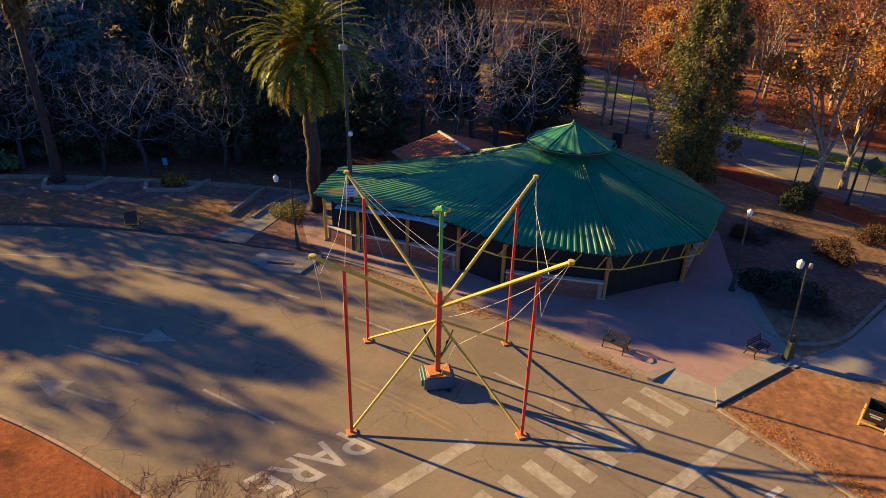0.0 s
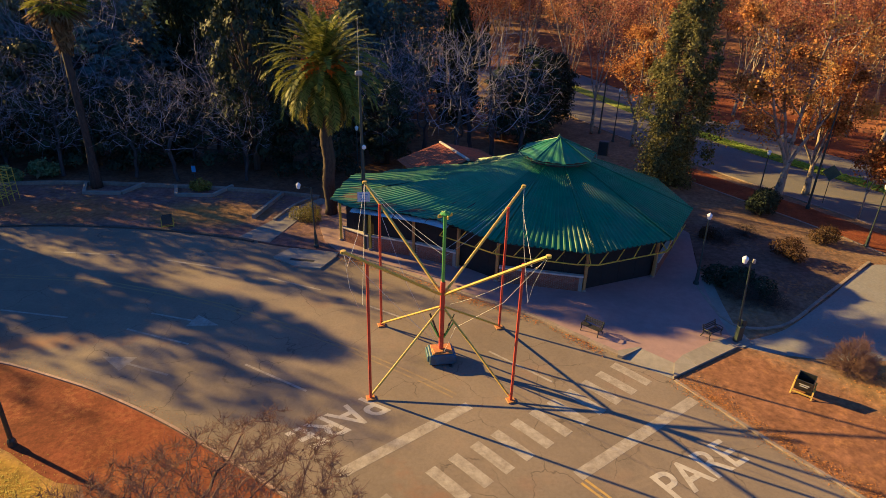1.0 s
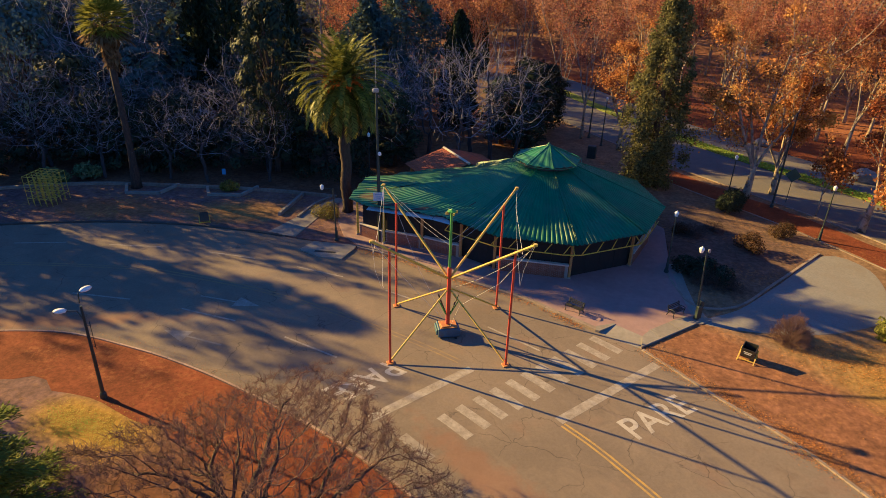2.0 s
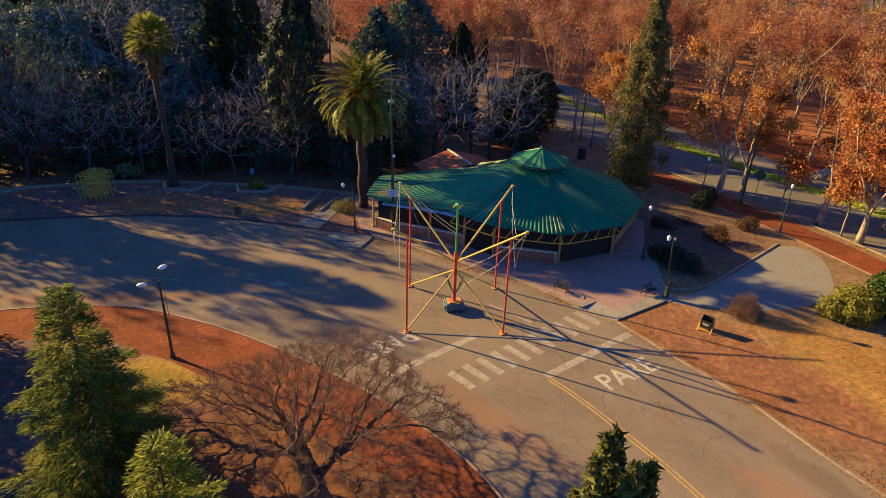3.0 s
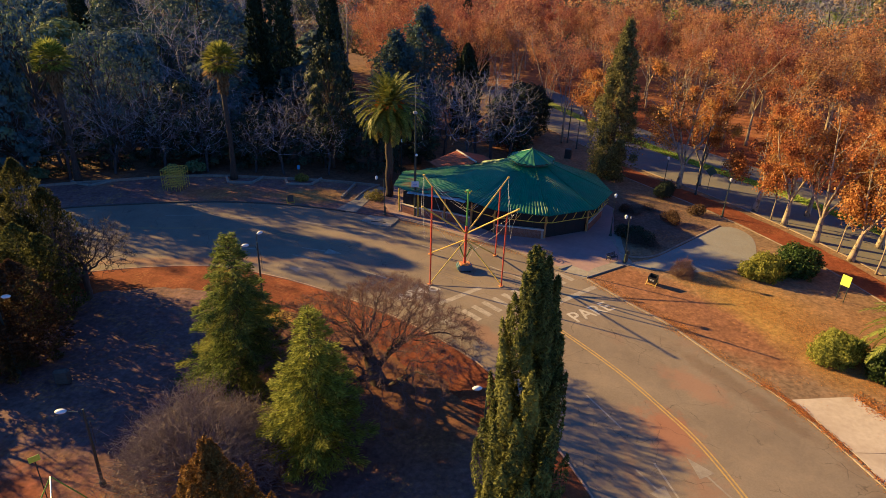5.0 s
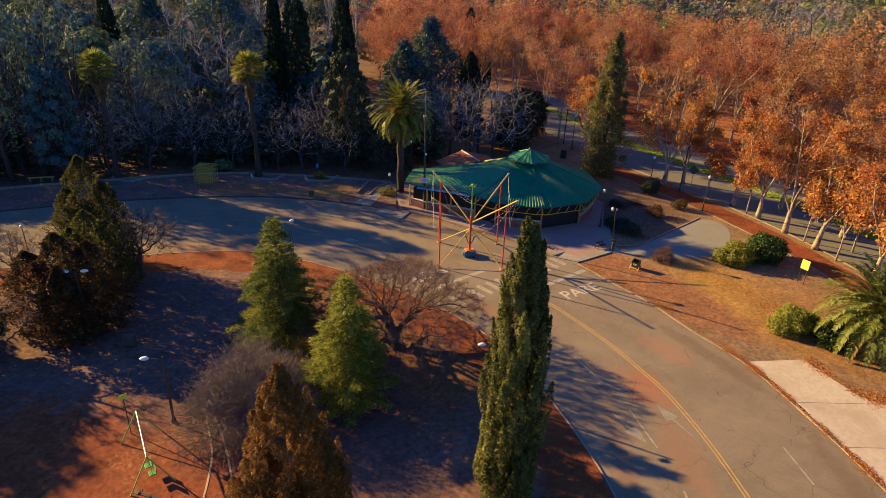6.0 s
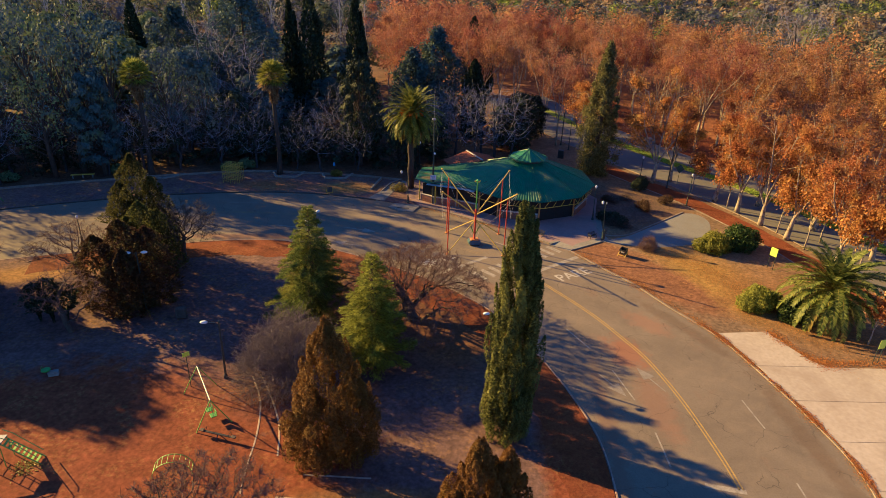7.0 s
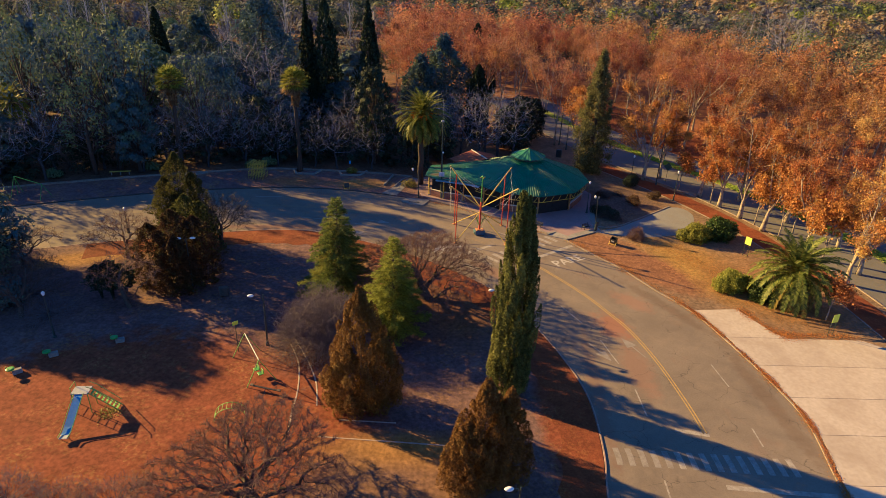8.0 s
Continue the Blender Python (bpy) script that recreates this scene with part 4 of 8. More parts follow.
POSTS = [(-85, 7.95), (-49, 7.95), (-13, 7.95), (-121, 8.1), (-140, 8.3), (-156, 9.9), (-165, 12.2), (-172.5, 13.9), (168.5, 13.5), (163, 11.6), (20, 7.9), (60, 7.9), (100, 7.9), (140, 8.2)]
for deg, r in POSTS:
    x, y = r * math.cos(radians(deg)), r * math.sin(radians(deg))
    top = roof_point(deg, (r - 1.75) / (eave_r(deg) - 1.75)).z - 0.05
    post = part("post", Geo().box((x, y, top / 2), (0.16, 0.16, top), radians(deg), 0.015), "yellow_paint" if abs(deg) > 160 else "timber", pavilion)
    part("post_foot", Geo().box((x, y, 0.05), (0.24, 0.24, 0.1), radians(deg), 0.02), "mortar", pavilion)


def polar(deg, r, z):
    return (r * math.cos(radians(deg)), r * math.sin(radians(deg)), z)


# yellow steel ring and stays below the eave
degs = list(range(-146, -17, 8))
for a, b in zip(degs, degs[1:]):
    part("ring_beam", Geo().bar(polar(a, eave_r(a) - 0.15, 1.95), polar(b, eave_r(b) - 0.15, 1.95), 0.055), "yellow_paint", pavilion)
    part("stay", Geo().bar(polar(a, eave_r(a) - 0.15, 1.95), polar(a + (4 if a % 16 else 0), eave_r(a) - 0.25, 2.78), 0.045), "yellow_paint", pavilion)
for deg in (-121, -85, -49, -13):
    part("bracket", Geo().bar(polar(deg, 7.95, 2.45), polar(deg, 8.5, 1.95), 0.05), "yellow_paint", pavilion)
    part("bracket", Geo().bar(polar(deg, 7.95, 1.5), polar(deg, 8.5, 1.95), 0.05), "yellow_paint", pavilion)

# low brick wall in stretches, laid in courses
BRICK = Geo().box((0, 0, 0), (0.235, 0.11, 0.062), 0, 0.006).mesh("brick")
BRICK.materials.append(MAT["brick"])
far_bricks = Geo()


def low_wall(points, high=0.9, singles=True):
    a, b = Vector(points[0]), Vector(points[1])
    d = (b - a).length
    ang = math.atan2(b.y - a.y, b.x - a.x)
    mid = (a + b) / 2
    wall = part("low_wall", Geo().box((mid.x, mid.y, high / 2), (d, 0.14, high), ang), "mortar", pavilion, "low red brick wall with a pale cap")
    part("wall_cap", Geo().box((mid.x, mid.y, high + 0.05), (d + 0.06, 0.3, 0.1), ang, 0.02), "cap", wall)
    out = Vector((math.sin(ang), -math.cos(ang)))
    rows = int(high / 0.075)
    for row in range(rows):
        n = int(d / 0.25)
        for i in range(n):
            q = a + (b - a).normalized() * (0.125 + i * 0.25 + (0.125 if row % 2 and i < n - 1 else 0))
            place = Vector((q.x + out.x * 0.03, q.y + out.y * 0.03, 0.045 + row * 0.075))
            if singles and i % 1 == 0 and row >= rows - 6 and len(wall.children) < 150:
                ob = new("brick", BRICK)
                ob.parent = wall
                ob.matrix_basis = Matrix.Translation(place) @ Matrix.Rotation(ang, 4, "Z")
            else:
                far_bricks.box(place, (0.235, 0.11, 0.062), ang)
    return wall


def xy(deg, r):
    return (r * math.cos(radians(deg)), r * math.sin(radians(deg)))


low_wall((xy(-120, 8.05), xy(-85.8, 7.95)))
low_wall((xy(-48, 7.95), xy(-14, 7.95)))
low_wall((xy(-155.5, 9.75), xy(-141, 8.3)))
low_wall((xy(-164.8, 12.05), xy(-156.5, 9.9)))
low_wall((xy(-172, 13.7), xy(-165.2, 12.25)))
tagged(part("brickwork", far_bricks, "brick", pavilion), kind="stuff")
# unseen walls added to close the back and keep light out
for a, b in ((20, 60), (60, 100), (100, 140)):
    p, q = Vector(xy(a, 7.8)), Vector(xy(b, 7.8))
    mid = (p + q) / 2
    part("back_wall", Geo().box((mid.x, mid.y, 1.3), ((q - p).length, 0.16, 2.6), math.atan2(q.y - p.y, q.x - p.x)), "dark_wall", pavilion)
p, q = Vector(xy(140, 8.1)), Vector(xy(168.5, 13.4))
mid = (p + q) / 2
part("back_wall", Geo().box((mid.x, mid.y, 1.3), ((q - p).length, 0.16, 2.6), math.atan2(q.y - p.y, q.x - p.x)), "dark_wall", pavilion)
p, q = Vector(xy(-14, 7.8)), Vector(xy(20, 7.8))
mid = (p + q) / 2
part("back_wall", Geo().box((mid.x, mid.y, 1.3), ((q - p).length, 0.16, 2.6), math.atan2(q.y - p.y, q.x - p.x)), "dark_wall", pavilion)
# black panels behind the low walls paint the open inside's shade; no real shutters
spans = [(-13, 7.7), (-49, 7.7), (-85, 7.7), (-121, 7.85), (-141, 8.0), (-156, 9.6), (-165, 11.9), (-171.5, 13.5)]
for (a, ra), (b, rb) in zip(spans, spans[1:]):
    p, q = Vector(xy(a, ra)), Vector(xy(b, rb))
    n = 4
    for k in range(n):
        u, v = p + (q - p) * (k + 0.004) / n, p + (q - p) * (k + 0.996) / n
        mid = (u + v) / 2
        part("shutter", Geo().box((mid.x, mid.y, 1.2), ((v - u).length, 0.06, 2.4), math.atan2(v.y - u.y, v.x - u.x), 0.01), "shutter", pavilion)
# unseen block added to darken the inside under the roof
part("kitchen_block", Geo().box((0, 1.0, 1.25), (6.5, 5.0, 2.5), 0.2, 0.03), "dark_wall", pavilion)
# pale awning sheet under the wing's eave
for k in range(3):
    p, q = (Vector(roof_point(d, 1.0)) for d in (-166 + 8.2 * k + 0.1, -166 + 8.2 * (k + 1) - 0.1))
    out = Vector((q.y - p.y, p.x - q.x, 0)).normalized()
    g = Geo()
    n = 40
    for i in range(n + 1):
        c = p + (q - p) * i / n
        h = 0.025 * (i % 2)
        g.v += [tuple(c + Vector((0, 0, -0.07 + h)) - out * 0.35), tuple(c + out * 0.25 + Vector((0, 0, -0.22 + h)))]
    g.f += [(2 * i, 2 * i + 1, 2 * i + 3, 2 * i + 2) for i in range(n)]
    part("awning_sheet", g, "awning", pavilion, "pale corrugated awning sheet")
cabinet = thing("utility_cabinet", 15.5, 33.0, 0.05, "black utility cabinet standing on red soil", "cabinet", turn=-25)
part("body", Geo().box((0, 0, 0.65), (0.85, 0.6, 1.3), 0, 0.03), "bin_black", cabinet)
part("door", Geo().box((0, -0.31, 0.68), (0.75, 0.03, 1.1), 0, 0.01), "bin_black", cabinet)

# ---------------------------------------------------------------- tiled hut
hut = thing("tiled_hut", 0.3, 21.5, 0.05, "small hut with a red clay tile roof behind the pavilion", "hut", turn=-65)
hut.matrix_basis = pose(1.0, 21.6, 0.05, 0, 0, -65) @ Matrix.Diagonal((1.12, 1.32, 1.04, 1))
part("wall", Geo().box((0, 0, 1.2), (3.4, 4.3, 2.4), 0, 0.02), "plaster", hut)
part("gable", Geo().add([(s * 1.7 + t, y, z) for s in (-1, 1) for t in (-0.06, 0.06) for y, z in ((-2.15, 2.4), (2.15, 2.4), (0, 3.25))],
                        [(0, 2, 1), (3, 4, 5), (6, 8, 7), (9, 10, 11)] + [(k + i, k + (i + 1) % 3, k + 3 + (i + 1) % 3, k + 3 + i) for k in (0, 6) for i in range(3)]), "plaster", hut)
for sx in (-1, 1):
    for sy in (-1, 1):
        part("post", Geo().box((sx * 1.9, sy * 2.4, 1.22), (0.14, 0.14, 2.44), 0, 0.01), "timber", hut)
for y in (-1.2, 1.2):
    part("window", Geo().box((1.71, y, 1.5), (0.05, 0.8, 0.9), 0, 0.01), "dark_wall", hut)
part("door", Geo().box((0.3, -2.16, 1.0), (0.9, 0.05, 2.0), 0, 0.01), "dark_wall", hut)
tile = Geo()
for s in range(5):
    a = math.pi * s / 4
    tile.v += [(0.085 * math.cos(a), -0.24, 0.06 * math.sin(a)), (0.07 * math.cos(a), 0.24, 0.055 * math.sin(a) + 0.02)]
tile.f = [(2 * i, 2 * i + 2, 2 * i + 3, 2 * i + 1) for i in range(4)]
tile_mesh = tile.mesh("clay tile")
tile_mesh.materials.append(MAT["tile"])
for side in (-1, 1):
    slope = part("roof_slope", Geo().add([(-2.1, side * 2.7, 2.36), (2.1, side * 2.7, 2.36), (2.1, 0, 3.32), (-2.1, 0, 3.32), (-2.1, side * 2.7, 2.28), (2.1, side * 2.7, 2.28), (2.1, 0, 3.24), (-2.1, 0, 3.24)],
                                         [(0, 1, 2, 3), (4, 7, 6, 5), (0, 4, 5, 1), (1, 5, 6, 2), (3, 2, 6, 7), (0, 3, 7, 4)]), "roof_under", hut)
    for i in range(21):
        for j in range(7):
            ob = new("roof_tile", tile_mesh)
            ob.parent = slope
            u = (j + 0.5) / 7
            ob.matrix_basis = Matrix.Translation((-2.0 + i * 0.2, side * 2.75 * (1 - u), 2.37 + 0.96 * u + 0.015 * (i % 2))) @ Matrix.Rotation(math.pi if side > 0 else 0, 4, "Z") @ Matrix.Rotation(0.35, 4, "X") @ Matrix.Diagonal((1.15, 1.05, 1, 1))
part("ridge", Geo().tube([(-2.12, 0, 3.37), (2.12, 0, 3.37)], 0.1, 8), "cap", hut, "pale mortared ridge")

# ---------------------------------------------------------------- bungee frame
frame_thing = thing("bungee_frame", 0, 0, 0.0, "red and yellow steel bungee jumping frame with ropes, on the asphalt", "bungee frame")
base = part("base_box", Geo().box((0, 0, 0.32), (1.15, 0.95, 0.52), 0.15, 0.03), "blue_paint", frame_thing, "blue steel base box")
part("base_lid", Geo().box((0.02, 0.0, 0.605), (0.95, 0.8, 0.05), 0.15, 0.01), "orange_paint", base)
part("hatch", Geo().box((-0.15, -0.15, 0.65), (0.45, 0.4, 0.06), 0.3, 0.01), "orange_paint", base)
for sx in (-1, 1):
    part("bumper", Geo().box((sx * 0.6, 0, 0.3), (0.14, 0.8, 0.3), 0.15, 0.02), "blue_paint", base)
    part("skid", Geo().box((sx * 0.4, 0, 0.03), (0.14, 1.05, 0.06), 0.15, 0.01), "iron", base)
part("mast", Geo().box((0, 0, 2.4), (0.2, 0.2, 3.6), 0.15, 0.02), "red_paint", frame_thing, "red square mast")
part("upper_mast", Geo().tube([(0, 0, 4.15), (0, 0, 7.35)], 0.07, 8), "green_paint", frame_thing, "green upper mast")
cap = part("mast_cap", Geo().lathe([(0.08, 7.32), (0.22, 7.38), (0.24, 7.44), (0.08, 7.5), (0.04, 7.56)], 8), "green_paint", frame_thing)
for k in range(4):
    a = math.pi / 2 * k + 0.4
    part("pulley", Geo().box((0.24 * math.cos(a), 0.24 * math.sin(a), 7.35), (0.18, 0.06, 0.14), a, 0.01), "yellow_paint", cap)
TIPS = []
for sx, sy in ((-1, -1), (-1, 1), (1, 1), (1, -1)):
    foot = Vector((sx * 3.0, sy * 2.85, 0.05))
    tip = Vector((sx * 3.75, sy * 3.7, 7.38))
    root = Vector((sx * 0.1, sy * 0.1, 3.6))
    TIPS.append(tip)
    share = 3.0 / 3.75
    joint = root + (tip - root) * share
    part("leg", Geo().tube([foot, (foot.x, foot.y, joint.z)], 0.062, 8), "red_paint", frame_thing, "slender red leg")
    arm = part("arm", Geo().tube([root, tip], 0.065, 8), "yellow_paint", frame_thing, "yellow tubular arm")
    part("pulley", Geo().lathe([(0.05, -0.06), (0.11, -0.05), (0.11, 0.05), (0.05, 0.06)], 8, tip), "yellow_paint", arm)
    part("strut", Geo().tube([(sx * 0.1, sy * 0.1, 2.85), (foot.x, foot.y, 0.12)], 0.05, 8), "yellow_paint", frame_thing, "yellow lower strut")
    part("foot_plate", Geo().box((foot.x, foot.y, 0.03), (0.36, 0.36, 0.06), 0.3, 0.008), "orange_paint", frame_thing)
    part("brace", Geo().bar((sx * 0.12, sy * 0.05, 1.3), (sx * 0.55, sy * 0.3, 2.35), 0.06), "green_paint" if sy < 0 else "iron", frame_thing)


def rope(points):
    part("rope", Geo().tube(points, 0.007, 4), "rope", frame_thing)


def hang(a, b, sag, n=8):
    a, b = Vector(a), Vector(b)
    return [a + (b - a) * k / n - Vector((0, 0, sag * 4 * (k / n) * (1 - k / n))) for k in range(n + 1)]


rope([TIPS[2], (3.75, 2.0, 5.0), (3.9, 0.4, 2.95), (3.7, -1.5, 4.9), TIPS[3]])
rope([TIPS[2] + Vector((0.03, -0.05, 0)), (3.72, 3.2, 6.4), (3.4, -2.5, 6.3), (3.2, -3.1, 6.7)])
rope([TIPS[3], (2.4, -2.4, 4.6), (0.6, -0.6, 2.2), (0.15, -0.3, 0.7)])
rope([TIPS[1], (-3.9, 1.5, 5.6), (-3.8, -2.6, 6.2), TIPS[0]])
rope([TIPS[0], (-3.65, -3.2, 5.6), (-3.4, -2.6, 4.3)])
rope([TIPS[1], (-3.72, 2.6, 5.2), (-3.6, 0.2, 2.9), (-3.5, -0.4, 3.1)])
for k in (1, 2):
    rope(hang(TIPS[k], (0.05 * (1 if k == 2 else -1), 0.05, 5.75), 0.15))
    rope(hang(TIPS[k] * 0.98, (0.05, 0.0, 5.45), 0.25))
rope(hang(TIPS[0], (0, 0, 0.7), 0.1))
rope(hang(TIPS[3] * 0.92, (0.4, 1.4, 2.2), 0.2))
rope([(-3.0, 3.0, 6.2), (-1.6, 1.0, 3.4), (-0.3, 0.0, 1.2)])


# ---------------------------------------------------------------- benches, bins, lamps, signs
def bench(x, y, turn):
    b = thing("park_bench", x, y, 0.13, "dark cast-iron park bench on the pink pavement", "bench", "park benches", turn=turn)
    b.matrix_basis = b.matrix_basis @ Matrix.Diagonal((0.72, 0.8, 0.72, 1))
    for k in range(4):
        part("seat_slat", Geo().box((0, -0.2 + k * 0.12, 0.45), (1.5, 0.09, 0.035), 0, 0.008), "iron", b)
    for k in range(3):
        part("back_slat", Geo().box((0, 0.27 + k * 0.03, 0.6 + k * 0.13), (1.5, 0.03, 0.09), 0, 0.008), "iron", b)
    for s in (-1, 1):
        part("end_frame", Geo().tube([(s * 0.66, -0.3, 0), (s * 0.66, -0.22, 0.25), (s * 0.66, -0.27, 0.44), (s * 0.66, -0.3, 0.62), (s * 0.66, -0.1, 0.66), (s * 0.66, 0.2, 0.6)], 0.035, 6), "iron", b)
        part("back_leg", Geo().tube([(s * 0.66, 0.36, 0), (s * 0.66, 0.22, 0.3), (s * 0.66, 0.26, 0.6), (s * 0.66, 0.36, 0.95)], 0.035, 6), "iron", b)
    return b


bench(7.62, 2.42, -42)
bench(13.7, 2.3, 33)
long_bench = thing("long_bench", -51.5, 17.2, 0.05, "long yellow plank bench by the terrace wall", "bench", turn=14)
for k in range(2):
    part("plank", Geo().box((0, -0.12 + 0.24 * k, 0.48), (2.9, 0.2, 0.05), 0, 0.01), "yellow_paint", long_bench)
for x in (-1.2, 0.0, 1.2):
    part("leg", Geo().box((x, 0, 0.23), (0.1, 0.36, 0.46), 0, 0.01), "stone", long_bench)


def tilting_bin(x, y, turn, z=0.05, label="black tipping bin on a yellow frame, standing on red soil"):
    b = thing("litter_bin", x, y, z, label, "litter bin", "litter bins", turn=turn)
    body = Geo()
    w = 0.42
    m = Matrix.Translation((0, 0.05, 0.62)) @ Matrix.Rotation(radians(14), 4, "X")
    pts = [(-w, -0.3, -0.38), (w, -0.3, -0.38), (w, 0.3, -0.38), (-w, 0.3, -0.38), (-w, -0.36, 0.4), (w, -0.36, 0.4), (w, 0.36, 0.4), (-w, 0.36, 0.4)]
    inner = [(p[0] * 0.92, p[1] * 0.9, p[2] + (0.06 if p[2] < 0 else 0)) for p in pts]
    body.add([m @ Vector(p) for p in pts + inner], [(0, 3, 2, 1), (0, 1, 5, 4), (1, 2, 6, 5), (2, 3, 7, 6), (3, 0, 4, 7), (4, 5, 13, 12), (5, 6, 14, 13), (6, 7, 15, 14), (7, 4, 12, 15),
                                                    (8, 9, 10, 11), (8, 12, 13, 9), (9, 13, 14, 10), (10, 14, 15, 11), (11, 15, 12, 8)])
    bucket = part("bucket", body, "bin_black", b)
    for k in range(2):
        part("label_bar", Geo().box((0, 0, 0), (0.5 - 0.12 * k, 0.012, 0.07), m=m @ Matrix.Translation((0, -0.345, 0.12 - 0.13 * k))), "bin_label", bucket)
    for s in (-1, 1):
        part("leg", Geo().bar((s * 0.5, -0.48, 0), (s * 0.48, 0.18, 0.78), 0.07, 0.05), "yellow_paint", b)
        part("leg", Geo().bar((s * 0.5, 0.5, 0), (s * 0.48, -0.05, 0.7), 0.07, 0.05), "yellow_paint", b)
    part("cross_bar", Geo().bar((-0.5, -0.36, 0.14), (0.5, -0.36, 0.14), 0.06), "yellow_paint", b)
    part("cross_bar", Geo().bar((-0.5, 0.4, 0.14), (0.5, 0.4, 0.14), 0.06), "yellow_paint", b)
    return b


small = tilting_bin(16.1, -2.0, -40)
small.matrix_basis = small.matrix_basis @ Matrix.Diagonal((0.84, 0.84, 0.84, 1))
dark_bin = tilting_bin(-18.2, 14.4, 200, 0.07, "black litter bin on the terrace above the kerb")
dark_bin.matrix_basis = dark_bin.matrix_basis @ Matrix.Diagonal((0.75, 0.75, 0.75, 1))


def lantern(x, y, high=4.1, z=0.13, lean=(0.0, 0.0), label="dark park lamp post with a white lantern head", side=0.0, box=False):
    """side: how far the lantern hangs out to one side on its bracket."""
    l = thing("lamp_post", x, y, z, label, "lamp post", "park lamps")
    top = Vector((lean[0], lean[1], high))
    part("pole", Geo().tube([(0, 0, 0), top * 0.25, top * 0.26, top * 0.97], [0.085, 0.08, 0.052, 0.042], 8), "pole_green", l)
    part("base", Geo().lathe([(0.17, 0), (0.17, 0.12), (0.11, 0.2), (0.1, 0.75), (0.08, 0.82)], 8), "pole_green", l)
    hung = top + Vector((side, 0, 0.0))
    head = part("lantern", Geo().lathe([(0.04, -0.24), (0.1, -0.2), (0.14, -0.02), (0.135, 0.03)], 12, hung), "lamp_white", l, "white bell-shaped lantern")
    part("hat", Geo().lathe([(0.15, 0.03), (0.12, 0.08), (0.05, 0.13), (0.02, 0.17)], 12, hung), "lamp_white", head)
    part("bracket", Geo().tube([top * 0.95, (top + hung) / 2 + Vector((0.0, 0.0, -0.1)), hung + Vector((0, 0, -0.24))], 0.025, 5), "pole_green", l)
    if box:
        part("meter_box", Geo().box((0.02, -0.1, 0.5), (0.3, 0.26, 0.8), 0.2, 0.02), "pole_green", l, "dark green electricity box")
        part("meter_box", Geo().box((0.2, 0.1, 0.95), (0.24, 0.2, 0.4), 0.2, 0.02), "pole_green", l, "dark green electricity box")
        part("small_lamp", Geo().box((lean[0] + 0.14, lean[1], high - 0.12), (0.12, 0.12, 0.22), 0, 0.02), "galvanised", l)
    return l


lantern(14.8, 1.93, 4.5, lean=(-0.25, 0.1), side=-0.3, box=True)
lantern(14.95, 7.75, 4.3, lean=(-0.1, 0.0))
lantern(-7.8, 11.56, 4.1, lean=(-0.1, 0.0), side=-0.75)
lantern(-6.7, 25.0, 4.2, 0.0)
lantern(24.4, 20.6, 4.3, 0.05)
lantern(28.7, 13.6, 4.3, 0.05)
lantern(17.6, 37.5, 5.2, 0.05)
lantern(-41.6, -2.6, 3.0, 0.05)
lantern(-38.2, -24.6, 4.4, 0.06)


def street_lamp(x, y, high, z, heads, label):
    """heads: (height, reach, way in degrees)"""
    l = thing("street_lamp", x, y, z, label, "street lamp", "street lamps")
    part("pole", Geo().tube([(0, 0, 0), (0.02, 0, high * 0.5), (0.03, 0, high)], [0.09, 0.075, 0.05], 8), "pole_green", l)
    part("base", Geo().lathe([(0.16, 0), (0.15, 0.25), (0.1, 0.35)], 8), "pole_green", l)
    for h, reach, way in heads:
        c, s = math.cos(radians(way)), math.sin(radians(way))
        part("arm", Geo().tube([(0, 0, h - 0.45), (c * reach * 0.3, s * reach * 0.3, h), (c * reach, s * reach, h + 0.05)], 0.025, 6), "pole_green", l)
        m = Matrix.Translation((c * (reach + 0.25), s * (reach + 0.25), h + 0.05)) @ Matrix.Rotation(radians(way), 4, "Z")
        g = Geo().lathe([(0.02, -0.08), (0.14, -0.05), (0.17, 0.02), (0.12, 0.09), (0.03, 0.12)], 10)
        g.v = [tuple(m @ Vector((p[0] * 1.7, p[1], p[2]))) for p in g.v]
        part("lamp_head", g, "lamp_white", l, "white cobra lamp head", True)
    part("ladder_rail", Geo().tube([(0.22, 0, high * 0.55), (0.22, 0, high * 0.85)], 0.015, 5), "iron", l)
    for k in range(3):
        part("rung", Geo().tube([(0, 0, high * (0.58 + 0.11 * k)), (0.22, 0, high * (0.58 + 0.11 * k))], 0.013, 5), "iron", l)
    return l


street_lamp(-16.2, -6.0, 5.0, 0.06, ((4.75, 0.6, 190), (5.6, 0.15, 60)), "dark street lamp with two white heads on red soil")
street_lamp(-19.8, -24.9, 5.0, 0.06, ((4.85, 0.75, 185),), "dark street lamp with one white head by the playground")
street_lamp(0.1, -21.9, 4.4, 0.06, ((4.35, 0.3, 190),), "dark street lamp with a white head beside the cypress")
street_lamp(-0.6, -45.0, 5.0, 0.06, ((4.9, 0.4, 190),), "dark street lamp with a white head among conifers")
street_lamp(-29.3, -16.0, 5.8, 0.06, ((5.7, 0.4, 10), (5.7, 0.4, 190)), "double-headed street lamp among conifers")
street_lamp(28.3, 20.3, 8.2, 0.05, (), "tall dark street lamp pole beside a plane tree")
street_lamp(16.9, 40.5, 8.0, 0.05, (), "tall dark street lamp pole beside the avenue")

flood = thing("floodlight_mast", -4.65, 11.5, 0.13, "tall grey floodlight mast with a sign, beside the pavilion", "floodlight mast")
part("pole", Geo().tube([(0, 0, 0), (-0.05, 0, 4), (-0.12, -0.1, 10.7)], [0.14, 0.12, 0.06], 8), "pole_green", flood)
